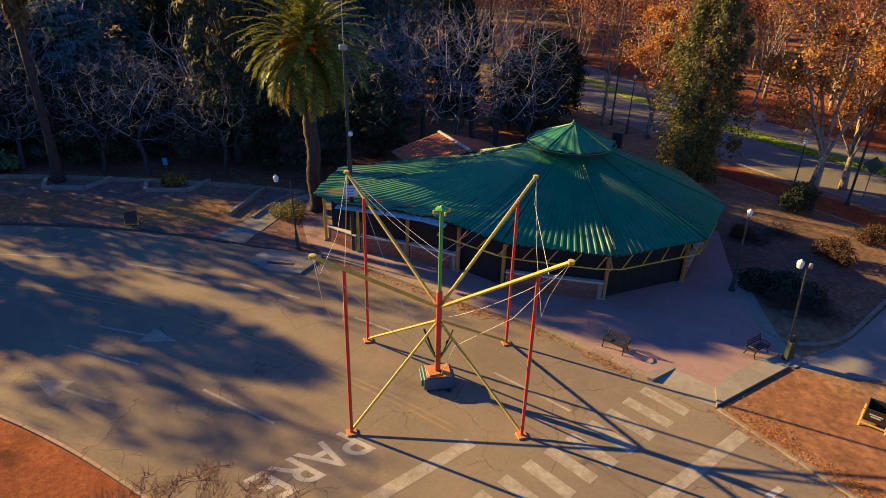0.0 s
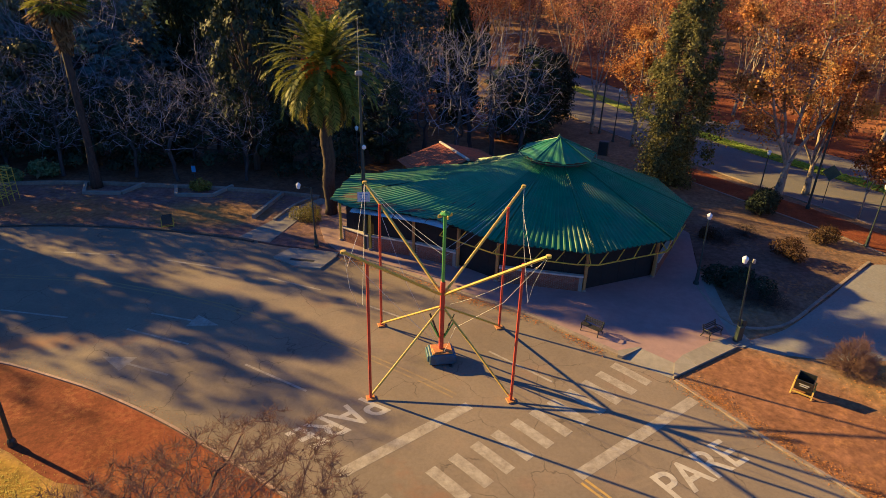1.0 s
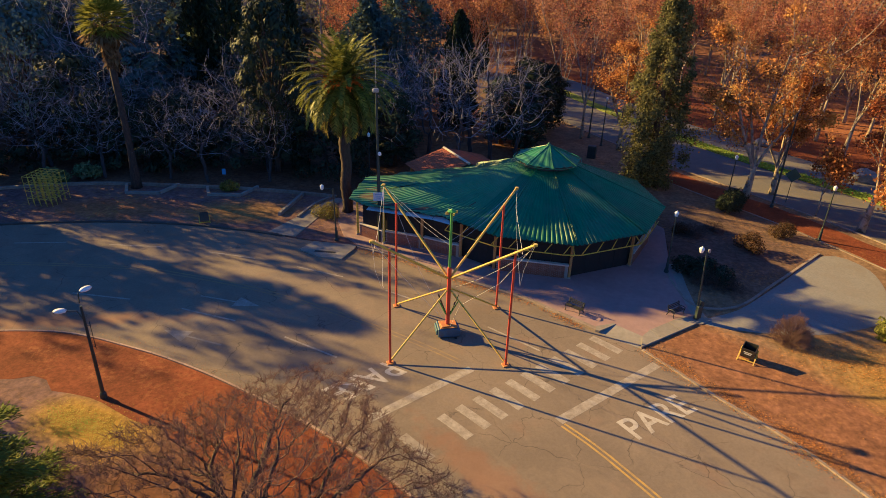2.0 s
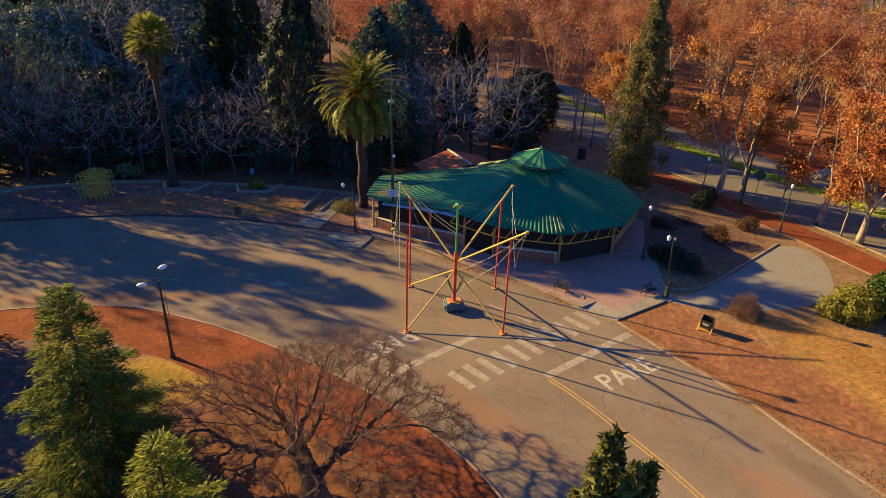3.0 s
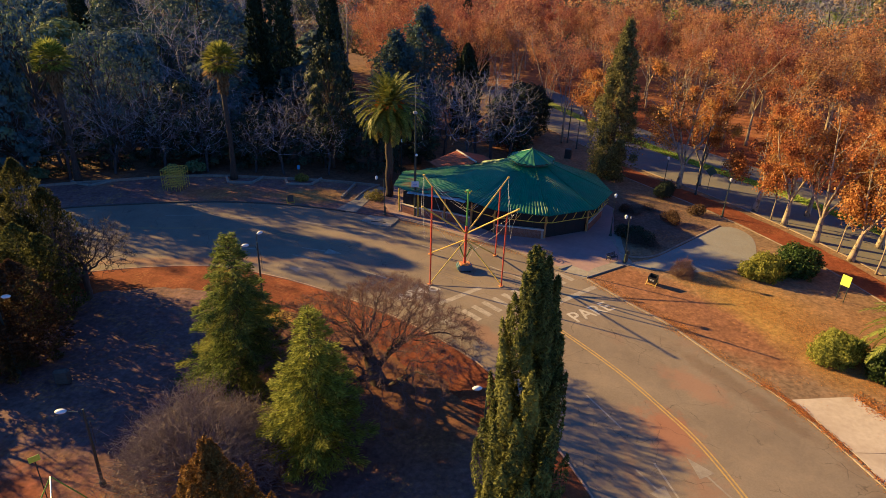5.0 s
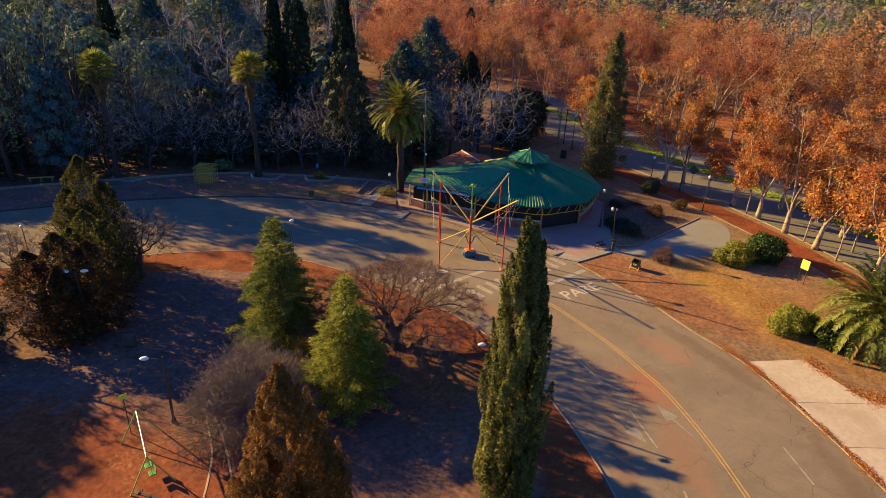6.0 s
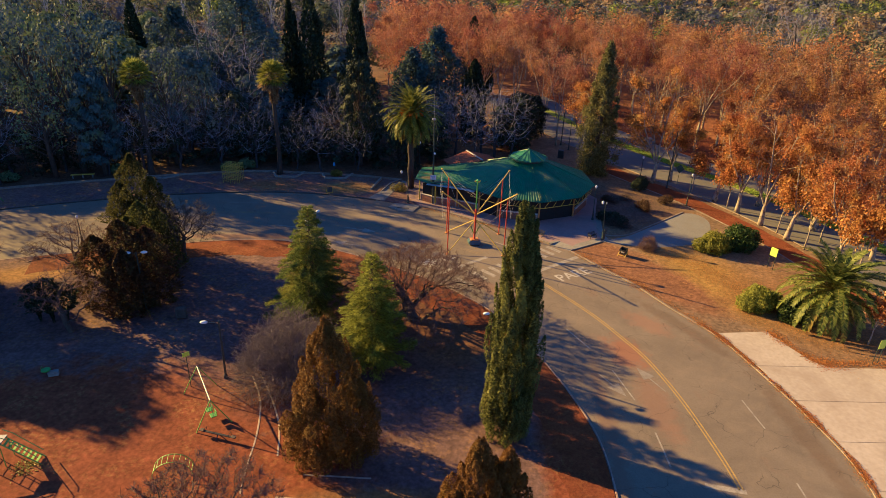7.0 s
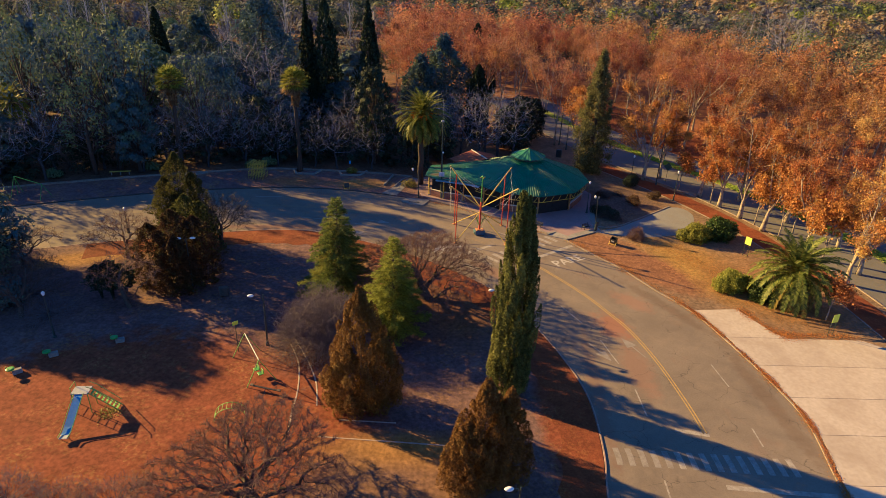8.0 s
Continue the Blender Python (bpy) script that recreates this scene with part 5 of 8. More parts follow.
part("floodlight", Geo().box((-0.14, -0.12, 10.85), (0.4, 0.26, 0.24), 0.2, 0.04), "galvanised", flood)
part("aerial", Geo().tube([(-0.12, -0.1, 10.7), (-0.14, -0.1, 13.8)], 0.012, 4), "galvanised", flood)
part("side_lamp", Geo().lathe([(0.05, -0.1), (0.12, -0.05), (0.12, 0.1), (0.04, 0.16)], 8, (0.05, -0.15, 6.6)), "lamp_white", flood)
board = part("sign_board", Geo().box((-0.05, -0.2, 3.55), (0.75, 0.05, 0.62), 0.1, 0.01), "sign_white", flood, "small pale blue sign board")
for k in range(3):
    part("lettering_bar", Geo().box((-0.05, -0.232, 3.7 - 0.15 * k), (0.5 - 0.1 * k, 0.012, 0.05), 0.1), "slide_blue", board)


def sign(x, y, turn, high, material, label, wide=0.75, tall=0.95, legs=2, diamond=False):
    s = thing("road_sign", x, y, 0.05, label, "sign", "signs", turn=turn)
    for k in ((-1, 1) if legs == 2 else (0,)):
        part("leg", Geo().tube([(k * wide * 0.4, 0, 0), (k * wide * 0.4, 0, high)], 0.03, 6), "pole_green", s)
    if diamond:
        m = Matrix.Translation((0, -0.05, high)) @ Matrix.Rotation(radians(45), 4, "Y")
        part("plate", Geo().box((0, 0, 0), (wide, 0.03, wide), m=m), material, s)
    else:
        part("plate", Geo().box((0, -0.05, high - tall / 2 + 0.05), (wide, 0.03, tall), 0, 0.01), material, s)
    return s


sign(31.2, -4.2, -58, 2.4, "sign_lime", "fluorescent yellow-green sign on two dark legs")
sign(31.8, -21.0, 17, 2.3, "sign_lime", "fluorescent yellow-green sign on dark legs by the forecourt", 0.7, 0.85)
sign(30.2, 21.6, -30, 2.5, "sign_dark", "dark diamond road sign beside the avenue", 0.9, 0.9, 1, True)
sign(13.6, 47.5, -20, 2.2, "sign_dark", "dark round-topped road sign beside the avenue", 0.7, 0.7, 1, True)
sign(-18.5, 20.9, 8, 2.0, "slide_blue", "small blue sign on a post in a tree bed", 0.3, 0.5, 1)
sign(-22.0, -26.0, 40, 3.0, "sign_lime", "faded yellow sign on a post in the playground", 0.5, 0.35, 1)

# ---------------------------------------------------------------- plants
def unit(v):
    return v / (np.linalg.norm(v) + 1e-9)


def limb(chains, tips, rng, p, d, length, r, level, kids, angle, ratio, wob, pull, taper=0.45):
    """One branch and, below it, its own branches."""
    last = level == len(kids)
    n = 1 if last else int(np.clip(length / 0.7, 2, 6))
    pts, radii = [p], [r]
    for i in range(n):
        d = unit(d + rng.normal(size=3) * wob * (1.0 if level else 0.4) + np.array([0, 0, pull]))
        p = p + d * length / n
        pts.append(p)
        radii.append(r * (1 - (1 - (0.25 if last else taper)) * (i + 1) / n))
    chains.append((pts, radii, level))
    if last or level >= len(kids) - 1:
        tips.extend(pts[1:])
    if not last:
        for k in range(kids[level]):
            u = 0.3 + 0.7 * (k + rng.uniform(0.2, 1.0)) / kids[level] if level else rng.uniform(0.75, 1.0)
            u = min(u, 1.0)
            at = u * n
            i = min(int(at), n - 1)
            q = pts[i] + (pts[i + 1] - pts[i]) * (at - i)
            base = unit(pts[i + 1] - pts[i])
            side = unit(np.cross(base, rng.normal(size=3)))
            a = radians(angle[level] * rng.uniform(0.7, 1.25))
            limb(chains, tips, rng, q, base * math.cos(a) + side * math.sin(a), length * ratio[level] * rng.uniform(0.7, 1.15),
                 (radii[i] * (0.6 if level > 1 else 0.62)), level + 1, kids, angle, ratio, wob * 1.15, pull, taper)


def wood_mesh(name, chains, material, sides=(8, 6, 4, 3, 3)):
    g = Geo()
    for pts, radii, level in chains:
        g.tube(pts, radii, sides[min(level, len(sides) - 1)], level == 0)
    me = g.mesh(name, True)
    me.materials.append(MAT[material])
    return me


def crown_mesh(name, corners, material):
    me = quads(name, corners)
    me.materials.append(MAT[material])
    return me


def plant(name, x, y, z, meshes, label, category, group="", turn=0.0, size=1.0, tall=None):
    """A tree or bush of given part meshes, as (part name, mesh)."""
    t = thing(name, x, y, z, label, category, group)
    t.matrix_basis = pose(x, y, z, 0, 0, turn) @ Matrix.Diagonal((size, size, tall or size, 1))
    for part_name, me in meshes:
        part(part_name, me, None, t)
    return t


def broadleaf(seed, leaf, wood, trunk, r, kids, angle, ratio, wob, pull, count, size, spread, lift=0.0, fine=False, clump=1.5):
    rng = np.random.default_rng(seed)
    chains, tips = [], []
    limb(chains, tips, rng, np.zeros(3), np.array([0.02, 0.02, 1.0]), trunk, r, 0, kids, angle, ratio, wob, pull)
    parts = [("trunk", wood_mesh("wood", chains, wood, (8, 6, 3, 3, 3)))]
    if count:
        tips = np.array(tips)
        ways = rng.normal(size=(6, 3))
        ways *= 2.6 / np.linalg.norm(ways, axis=1)[:, None]
        share = np.exp(clump * np.sin(tips @ ways.T + rng.uniform(0, 6, 6)).sum(1) / 1.7)
        c = tips[rng.choice(len(tips), count, p=share / share.sum())] + rng.normal(size=(count, 3)) * spread
        make = small_leaves if fine else leaves
        parts.append(("crown", crown_mesh("leaves", make(c, size, rng, 1.25, lift), leaf)))
    return parts


PLANE = [broadleaf(20 + k, "leaf_plane_far", "bark_plane", 4.2, 0.26, (4, 5, 3), (17, 40, 46), (2.3, 0.36, 0.6), 0.07, 0.05, 5800, 0.2, 0.42, 0.0, True) for k in range(4)]
PLANE_NEAR = [broadleaf(20 + k, "leaf_orange", "bark_plane", 3.0, 0.36, (5, 7, 4), (21, 46, 48), (2.85, 0.36, 0.55), 0.07, 0.04, 11000, 0.14, 0.32) for k in range(3)]
PLANE_FAR = [broadleaf(30 + k, "leaf_plane_far", "bark_plane", 4.6, 0.26, (4, 4, 2), (20, 38, 44), (2.0, 0.42, 0.6), 0.09, 0.05, 2600, 0.34, 0.55, 0.0, True) for k in range(3)]
RUST = [broadleaf(40 + k, "leaf_rust", "bark_plane", 5.2, 0.24, (4, 4, 3), (17, 36, 42), (1.9, 0.42, 0.6), 0.08, 0.06, 5000, 0.21, 0.5, 0.0, True) for k in range(3)]


def clumped(seed, leaf, high, wide, puffs, each, size, wood="bark_dark", low=0.22, shape=1.0, tall=0.75, loose=0.16):
    """A leafy tree whose crown is built of separate puffs on the ends of its limbs."""
    rng = np.random.default_rng(seed)
    g = Geo()
    g.tube([(0, 0, 0), (0.15, 0.1, high * 0.3), (0.1, -0.1, high * 0.62)], [0.03 * high, 0.024 * high, 0.01 * high], 7)
    c, out_ways = [], []
    for k in range(puffs):
        u = (k + rng.uniform(0, 1)) / puffs
        z = high * (low + (0.97 - low) * u)
        ring = wide * math.sin(math.pi * min(0.96, 0.22 + 0.74 * u ** shape)) ** 0.7
        a = k * 2.39996 + rng.uniform(-0.4, 0.4)
        out = ring * rng.uniform(0.55, 1.05)
        r = wide * rng.uniform(0.17, 0.31)
        mid = np.array([math.cos(a) * out, math.sin(a) * out, z - r * 0.5])
        g.tube([(0.1, 0, max(high * 0.2, z * 0.55)), mid * np.array([0.5, 0.5, 0]) + np.array([0, 0, z * 0.75]), mid], [0.008 * high, 0.006 * high, 0.002 * high], 4, False)
        n = int(each * rng.uniform(0.7, 1.3))
        d = rng.normal(size=(n, 3))
        d /= np.linalg.norm(d, axis=1)[:, None]
        d[:, 2] = np.where(d[:, 2] < -0.35, -d[:, 2], d[:, 2])
        rough = 1 + 0.25 * np.sin(d[:, 0] * 6 + k) * np.sin(d[:, 1] * 7 + 2 * k)
        c.append(mid + d * (r * rough * rng.uniform(0.72, 1.1, n))[:, None] * np.array([1.1, 1.1, tall]))
        out_ways.append(d * np.array([1, 1, 1 / tall]) + mid * np.array([0.25, 0.25, 0]) / wide)
    me = g.mesh("wood", True)
    me.materials.append(MAT[wood])
    return [("trunk", me), ("crown", crown_mesh("leaves", facing_leaves(np.concatenate(c), np.concatenate(out_ways), size, rng, 1.6, loose), leaf))]


# kinds of woodland tree, each ten metres high, and coarser ones for the depth of the wood
KINDS = (("leaf_dark", 3.6, 1.0, "dense dark evergreen tree in the park woods"), ("leaf_olive", 3.7, 0.8, "olive-green feathery tree in the park woods"),
         ("leaf_grey", 3.1, 1.2, "grey-green leafy tree in the park woods"), ("leaf_dark", 2.9, 1.3, "dense dark evergreen tree in the park woods"))
EVERGREEN = [clumped(60 + k, leaf, 10, wide, 74, 150, 0.19, "bark_dark", 0.16, shape) for k, (leaf, wide, shape, _) in enumerate(KINDS)]
OPEN = [clumped(95 + k, leaf, 10, wide * 0.8, 16, 50, 0.175, "bark_dark", 0.34, shape, 2.8) for k, (leaf, wide, shape, _) in enumerate(KINDS)]
DEEP = [clumped(70 + k, leaf, 10, wide, 38, 80, 0.34, "bark_dark", 0.3, shape) for k, (leaf, wide, shape, _) in enumerate(KINDS)]


def lateral(x, y):
    """Metres east of the avenue's near edge."""
    best, out = 1e9, 0
    for a, b in zip(EAST_ROAD, EAST_ROAD[1:]):
        dx, dy = b[0] - a[0], b[1] - a[1]
        n2 = dx * dx + dy * dy
        u = min(1, max(0, ((x - a[0]) * dx + (y - a[1]) * dy) / n2))
        ex, ey = x - a[0] - u * dx, y - a[1] - u * dy
        d = math.hypot(ex, ey)
        if d < best:
            best, out = d, math.copysign(d, dx * ey - dy * ex)
    return out


def terrace_y(x):
    return float(np.interp(x, [p[0] for p in TERRACE][::-1], [p[1] for p in TERRACE][::-1]))


def orange_end(x):
    return float(np.interp(x, [-20, 7, 29, 43, 58, 64, 81, 150], [140, 131, 112, 106, 104, 64, 57, 48]))


rng = np.random.default_rng(7)
PLANE_LABEL = "tall plane tree with pale mottled trunk and orange autumn leaves"
RUST_LABEL = "slender plane tree with pale trunk and rust-red leaves"
first_row = [(26.9, 22.4, 1.05), (33.2, 15.6, 1.0), (34.6, 11.8, 0.95), (35.8, 7.8, 1.0), (36.9, 3.6, 1.0), (38.6, -3.5, 0.95), (39.6, -10.5, 0.9), (19.2, 36.0, 0.95),
             (29.9, 23.6, 0.85), (41.6, 6.7, 0.95), (44.0, -1.3, 0.95), (38.6, 14.5, 0.9), (42.5, -8.0, 0.9)]
for i, (x, y, s) in enumerate(first_row):
    plant("plane_tree", x, y, 0.04, PLANE_NEAR[i % 3], PLANE_LABEL, "tree", "plane trees", rng.uniform(0, 360), s * rng.uniform(0.95, 1.05), s * 1.02)
for x, y, s in ((14.4, 46.5, 0.95), (16.0, 40.3, 0.9), (10.5, 55.0, 1.0), (8.0, 62.0, 1.0), (4.0, 57.0, 0.95)):
    plant("plane_tree", x, y, 0.04, RUST[int(x) % 2], RUST_LABEL, "tree", "plane trees", rng.uniform(0, 360), s, s)
far_spots = []
for gx in np.arange(-20, 150, 7.2):
    for gy in np.arange(-45, 150, 7.2):
        x, y = gx + rng.uniform(-2.4, 2.4), gy + rng.uniform(-2.4, 2.4)
        side = lateral(x, y)
        if y > 52 and -16 < x and side < -3 and x < 12:
            kind = "rust"
        elif side > 16.6:
            kind = "rust" if side < 45 - 0.55 * (x - 10) and y > 40 else "orange"
        else:
            continue
        seen = abs(x + 4) < (y + 75) * 0.78 + 14
        if not seen:
            continue
        if y > orange_end(x):
            continue
        if y > 100 or side > 66:
            far_spots.append((x, y, kind))
            continue
        s = rng.uniform(0.86, 1.1)
        kit = RUST if kind == "rust" else (PLANE if side < 34 else PLANE_FAR)
        plant("plane_tree", x, y, 0.0, kit[rng.integers(0, len(kit))], RUST_LABEL if kind == "rust" else PLANE_LABEL, "tree", "plane trees", rng.uniform(0, 360), s, s * rng.uniform(0.95, 1.08))

def grown(seed, crown, spots, base, step=0.4, reach=3.0, stop=0.55, hollow=2.4, wander=0.25, low=-1.0):
    """Branches that grow from the base line towards spots spread through a rounded crown: (cx, cy, cz, rx, ry, rz)."""
    rng = np.random.default_rng(seed)
    d = rng.normal(size=(spots * 2, 3))
    d /= np.linalg.norm(d, axis=1)[:, None]
    d = d[d[:, 2] > low][:spots]
    lump = 1 + 0.09 * np.sin(d[:, 0] * 5 + seed) + 0.08 * np.sin(d[:, 1] * 6 + 2 * seed)
    goal = np.array(crown[:3]) + d * (lump * rng.uniform(0, 1, len(d)) ** (1 / hollow))[:, None] * np.array(crown[3:])
    node = [np.array(b, dtype=float) for b in base]
    parent = [-1] + list(range(len(base) - 1))
    near = np.full(len(goal), 1e9)
    who = np.zeros(len(goal), dtype=int)
    fresh = list(range(len(node)))
    for turn in range(160):
        tips = np.array([node[i] for i in fresh])
        dist = np.linalg.norm(goal[:, None] - tips[None], axis=2)
        k = dist.argmin(1)
        best = dist[np.arange(len(goal)), k]
        closer = best < near
        near[closer], who[closer] = best[closer], np.array(fresh)[k[closer]]
        alive = near > stop
        goal, near, who = goal[alive], near[alive], who[alive]
        pull = near < (reach if turn > 12 else 1e8)
        if not len(goal) or not pull.any():
            break
        fresh = []
        way = {}
        for g, w in zip(goal[pull], who[pull]):
            way[w] = way.get(w, 0) + unit(g - node[w])
        for w, v in way.items():
            fresh.append(len(node))
            node.append(node[w] + unit(unit(v) + rng.normal(size=3) * wander) * step)
            parent.append(w)
    return node, parent


def leafless(seed, wide, high, spots, r, lean, wood, fork=1.2, twig="bark_twig", fuzz=3, step=0.4, low=-0.1, twig_size=0.55, squat=0.55, stout=1.0):
    """A leafless tree: a crooked trunk, limbs that fork into a rounded crown, and fine shoots at their ends."""
    rng = np.random.default_rng(seed)
    top = np.array([lean[0], lean[1], fork])
    mid = fork + (high - fork) * (1 - squat)
    base = [np.zeros(3), top * 0.35 + rng.normal(size=3) * 0.04, top * 0.7 + rng.normal(size=3) * 0.06, top]
    node, parent = grown(seed, (lean[0] * 0.6, lean[1] * 0.6, mid, wide, wide, high - mid), spots, base, step, 5 * step, 1.3 * step, 2.6, 0.3, low)
    kids = [[] for _ in node]
    for i, q in enumerate(parent):
        if q >= 0:
            kids[q].append(i)
    area = [0.0] * len(node)
    for i in range(len(node) - 1, -1, -1):
        area[i] = sum(area[k] for k in kids[i]) or 1.0
        if kids[i]:
            area[i] += 0.4
    scale = r / area[0] ** 0.6
    size = [max(0.007 * stout, scale * a ** 0.6) for a in area]
    thick, thin = Geo(), Geo()
    starts = [0]
    while starts:
        i = starts.pop()
        line = [i] if parent[i] < 0 else [parent[i], i]
        while kids[i]:
            order = sorted(kids[i], key=lambda k: -area[k])
            starts += order[1:]
            i = order[0]
            line.append(i)
        cut = next((k for k, j in enumerate(line) if size[j] < 0.035 and k), len(line))
        first = line[:cut + 1]
        radii = [size[j] for j in first]
        if parent[line[0]] >= 0 or line[0] != 0:
            radii[0] = radii[min(1, len(radii) - 1)]
        if len(first) > 1:
            (thick if radii[0] > 0.035 else thin).tube([node[j] for j in first], radii, 7 if radii[0] > 0.1 else 4 if radii[0] > 0.035 else 3, False)
        rest = line[cut:]
        if len(rest) > 1:
            keep = rest[::2] + ([rest[-1]] if len(rest) % 2 == 0 else [])
            thin.tube([node[j] for j in keep], [size[j] for j in keep], 3, False)
    heart = np.array([0, 0, mid * 0.75])
    for i, q in enumerate(node):
        if area[i] < 7 and i > 3:
            for _ in range(fuzz):
                q0 = q + (node[parent[i]] - q) * rng.uniform(0, 1)
                d = unit(unit(q - heart) * 0.7 + rng.normal(size=3) * 0.75)
                long = twig_size * rng.uniform(0.4, 1.25)
                if fuzz < 3:
                    thin.tube([q0, q0 + d * long], [0.011, 0.004], 3, False)
                    continue
                bend = q0 + d * long * 0.5
                thin.tube([q0, bend, bend + unit(d + rng.normal(size=3) * 0.45) * long * 0.5], [0.008 * stout, 0.006 * stout, 0.003 * stout], 3, False)
    out = []
    for part_name, g, material in (("trunk", thick, wood), ("twig_crown", thin, twig)):
        me = g.mesh("wood", True)
        me.materials.append(MAT[material])
        out.append((part_name, me))
    return out


BARE = [leafless(80 + k, 3.6, 9.6, 360, 0.17, (0.3, 0.1), "bark_dull", 2.2, "bark_grey", 1, 0.5, -0.75, 1.15, 0.52) for k in range(4)]


# forest beyond the terrace
def evergreen(x, y, high, wide=1.0, deep=False, k=None):
    if k is None and x > -36 and y < 50:
        k = int(rng.choice((0, 3)))
    k = int(rng.choice(4, p=(0.34, 0.3, 0.16, 0.2))) if k is None else k
    plant("evergreen_tree", x, y, 0.0, (DEEP if deep else EVERGREEN)[k], KINDS[k][3], "tree", "woods", rng.uniform(0, 360), high / 10 * wide, high / 10)


def wood_height(x):
    return float(np.interp(x, [-110, -76, -69, -62, -52, -46, -40, -36, -30, -18, -8], [8, 9, 13, 18, 18, 15.5, 12.5, 11.5, 8.5, 8, 8]))


# near-black shrubs whose leaf colour stands for deep shade inside the wood
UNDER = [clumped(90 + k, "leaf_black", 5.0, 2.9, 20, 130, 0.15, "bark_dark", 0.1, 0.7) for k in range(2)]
# the tall trees whose shade lies across the road
TALL = ((-52.5, 19.5, 18.5), (-56.5, 22.5, 20), (-61, 26.5, 21), (-51.5, 29, 18), (-57.5, 33.5, 20), (-64.5, 20.5, 18.5), (-69, 27, 19), (-73, 31.5, 19.5), (-66, 34, 20), (-43.5, 27.5, 14.5), (-38.0, 27.0, 12.5), (-41.5, 24.0, 15.5),
        (-55, 17.2, 13.5), (-72, 12.5, 12), (-80, 12, 15), (-79, 4.5, 13), (-86, 5.5, 15))
for i, (x, y, h) in enumerate(TALL):
    k = (0, 1, 2, 0, 1, 3, 0, 1, 0, 1, 0, 2, 1)[i % 13]
    plant("evergreen_tree", x, y, 0.0, OPEN[k], KINDS[k][3], "tree", "woods", 77 * i, h / 10 * 0.88, h / 10)
plant("evergreen_tree", -49.2, 18.6, 0.0, EVERGREEN[3], KINDS[3][3], "tree", "woods", 40, 1.05, 1.42)
for gx in np.arange(-120, 6, 8.6):
    for row, gy in enumerate(np.arange(8.5, 112, 9.4)):
        x = gx + rng.uniform(-2.4, 2.4)
        front = terrace_y(x) if x < -9 else 27
        y = front + gy + rng.uniform(-1.8, 1.8)
        if (x > -16 and y > 52) or (x > -12 and y < 36) or abs(x + 4) > (y + 75) * 0.78 + 22 or y > 96:
            continue
        if y > 84:
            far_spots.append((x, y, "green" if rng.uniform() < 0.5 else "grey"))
            continue
        if any(math.hypot(x - a, y - b) < 5 for a, b, _ in TALL):
            continue
        if row and rng.uniform() < 0.12 or (x > -34 and row in (1, 2) and rng.uniform() < 0.35):
            continue
        # dark shrubs added behind the bare trees to close off the lit ground
        if row == 0 and x > -44:
            s = rng.uniform(1.0, 1.4)
            plant("evergreen_shrub", x, y, 0.0, UNDER[int(rng.integers(0, 2))], "dark evergreen undergrowth shrub at the wood's edge", "shrub", "undergrowth", rng.uniform(0, 360), s, s)
            continue
        high = wood_height(x) * rng.uniform(0.82, 1.12) if row < 3 else (11 if -34 < x else 13.5) * rng.uniform(0.75, 1.2)
        if x < -44:
            high = min(high, 9.5 if row == 0 else 13.5)
        if row > 1 and x < -62:
            high = max(high, 15.0)
        evergreen(x, y, high, rng.uniform(0.7, 0.95) if high > 14 else rng.uniform(1.0, 1.25) if high > 11 else 1.3, row > 2)
# trees mostly left of view, placed for the shade they throw on the playground
for x, y, h in ((-56.5, -16.5, 10), (-66, -13, 10), (-57, -8.5, 9), (-50, -18.5, 9.5), (-55.5, -15.0, 13), (-50.8, -13.6, 10.5), (-70, -15, 12), (-76, -10, 12)):
    evergreen(x, y, h, 1.1)
# low evergreens under the wood's edge, added to fill its dark inside
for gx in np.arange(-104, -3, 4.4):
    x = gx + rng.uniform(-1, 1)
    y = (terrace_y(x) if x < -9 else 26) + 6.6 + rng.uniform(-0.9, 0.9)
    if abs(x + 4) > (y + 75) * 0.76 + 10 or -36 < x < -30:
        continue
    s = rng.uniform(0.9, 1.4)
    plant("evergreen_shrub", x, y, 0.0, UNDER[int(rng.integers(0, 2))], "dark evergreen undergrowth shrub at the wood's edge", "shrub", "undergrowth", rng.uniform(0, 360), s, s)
for gx in np.arange(-100, -3, 5.0):
    for row in range(3 if gx > -46 else 2):
        x = gx + rng.uniform(-1.6, 1.6)
        y = (terrace_y(x) if x < -9 else 25.5) + 2.4 + row * 3.4 + rng.uniform(-0.8, 0.8)
        if abs(x + 4) > (y + 75) * 0.76 + 6 or (x > -12 and row == 0):
            continue
        if x < -50 and rng.uniform() < 0.45:
            continue
        if row and rng.uniform() < 0.3:
            s = rng.uniform(0.8, 1.1) if x > -32 else rng.uniform(1.0, 1.6)
            plant("evergreen_shrub", x, y, 0.0, UNDER[int(rng.integers(0, 2))], "dark evergreen undergrowth shrub at the wood's edge", "shrub", "undergrowth", rng.uniform(0, 360), s, s * 1.25)
            continue
        k = int(rng.integers(0, 4))
        s = rng.uniform(0.85, 1.15) * ((0.8, 0.9, 1.0) if x > -30 else (1.0, 1.15, 1.25))[row]
        plant("bare_tree", x, y, 0.0, BARE[k], "leafless grey tree at the wood's edge", "tree", "bare trees", rng.uniform(0, 360), s, s)
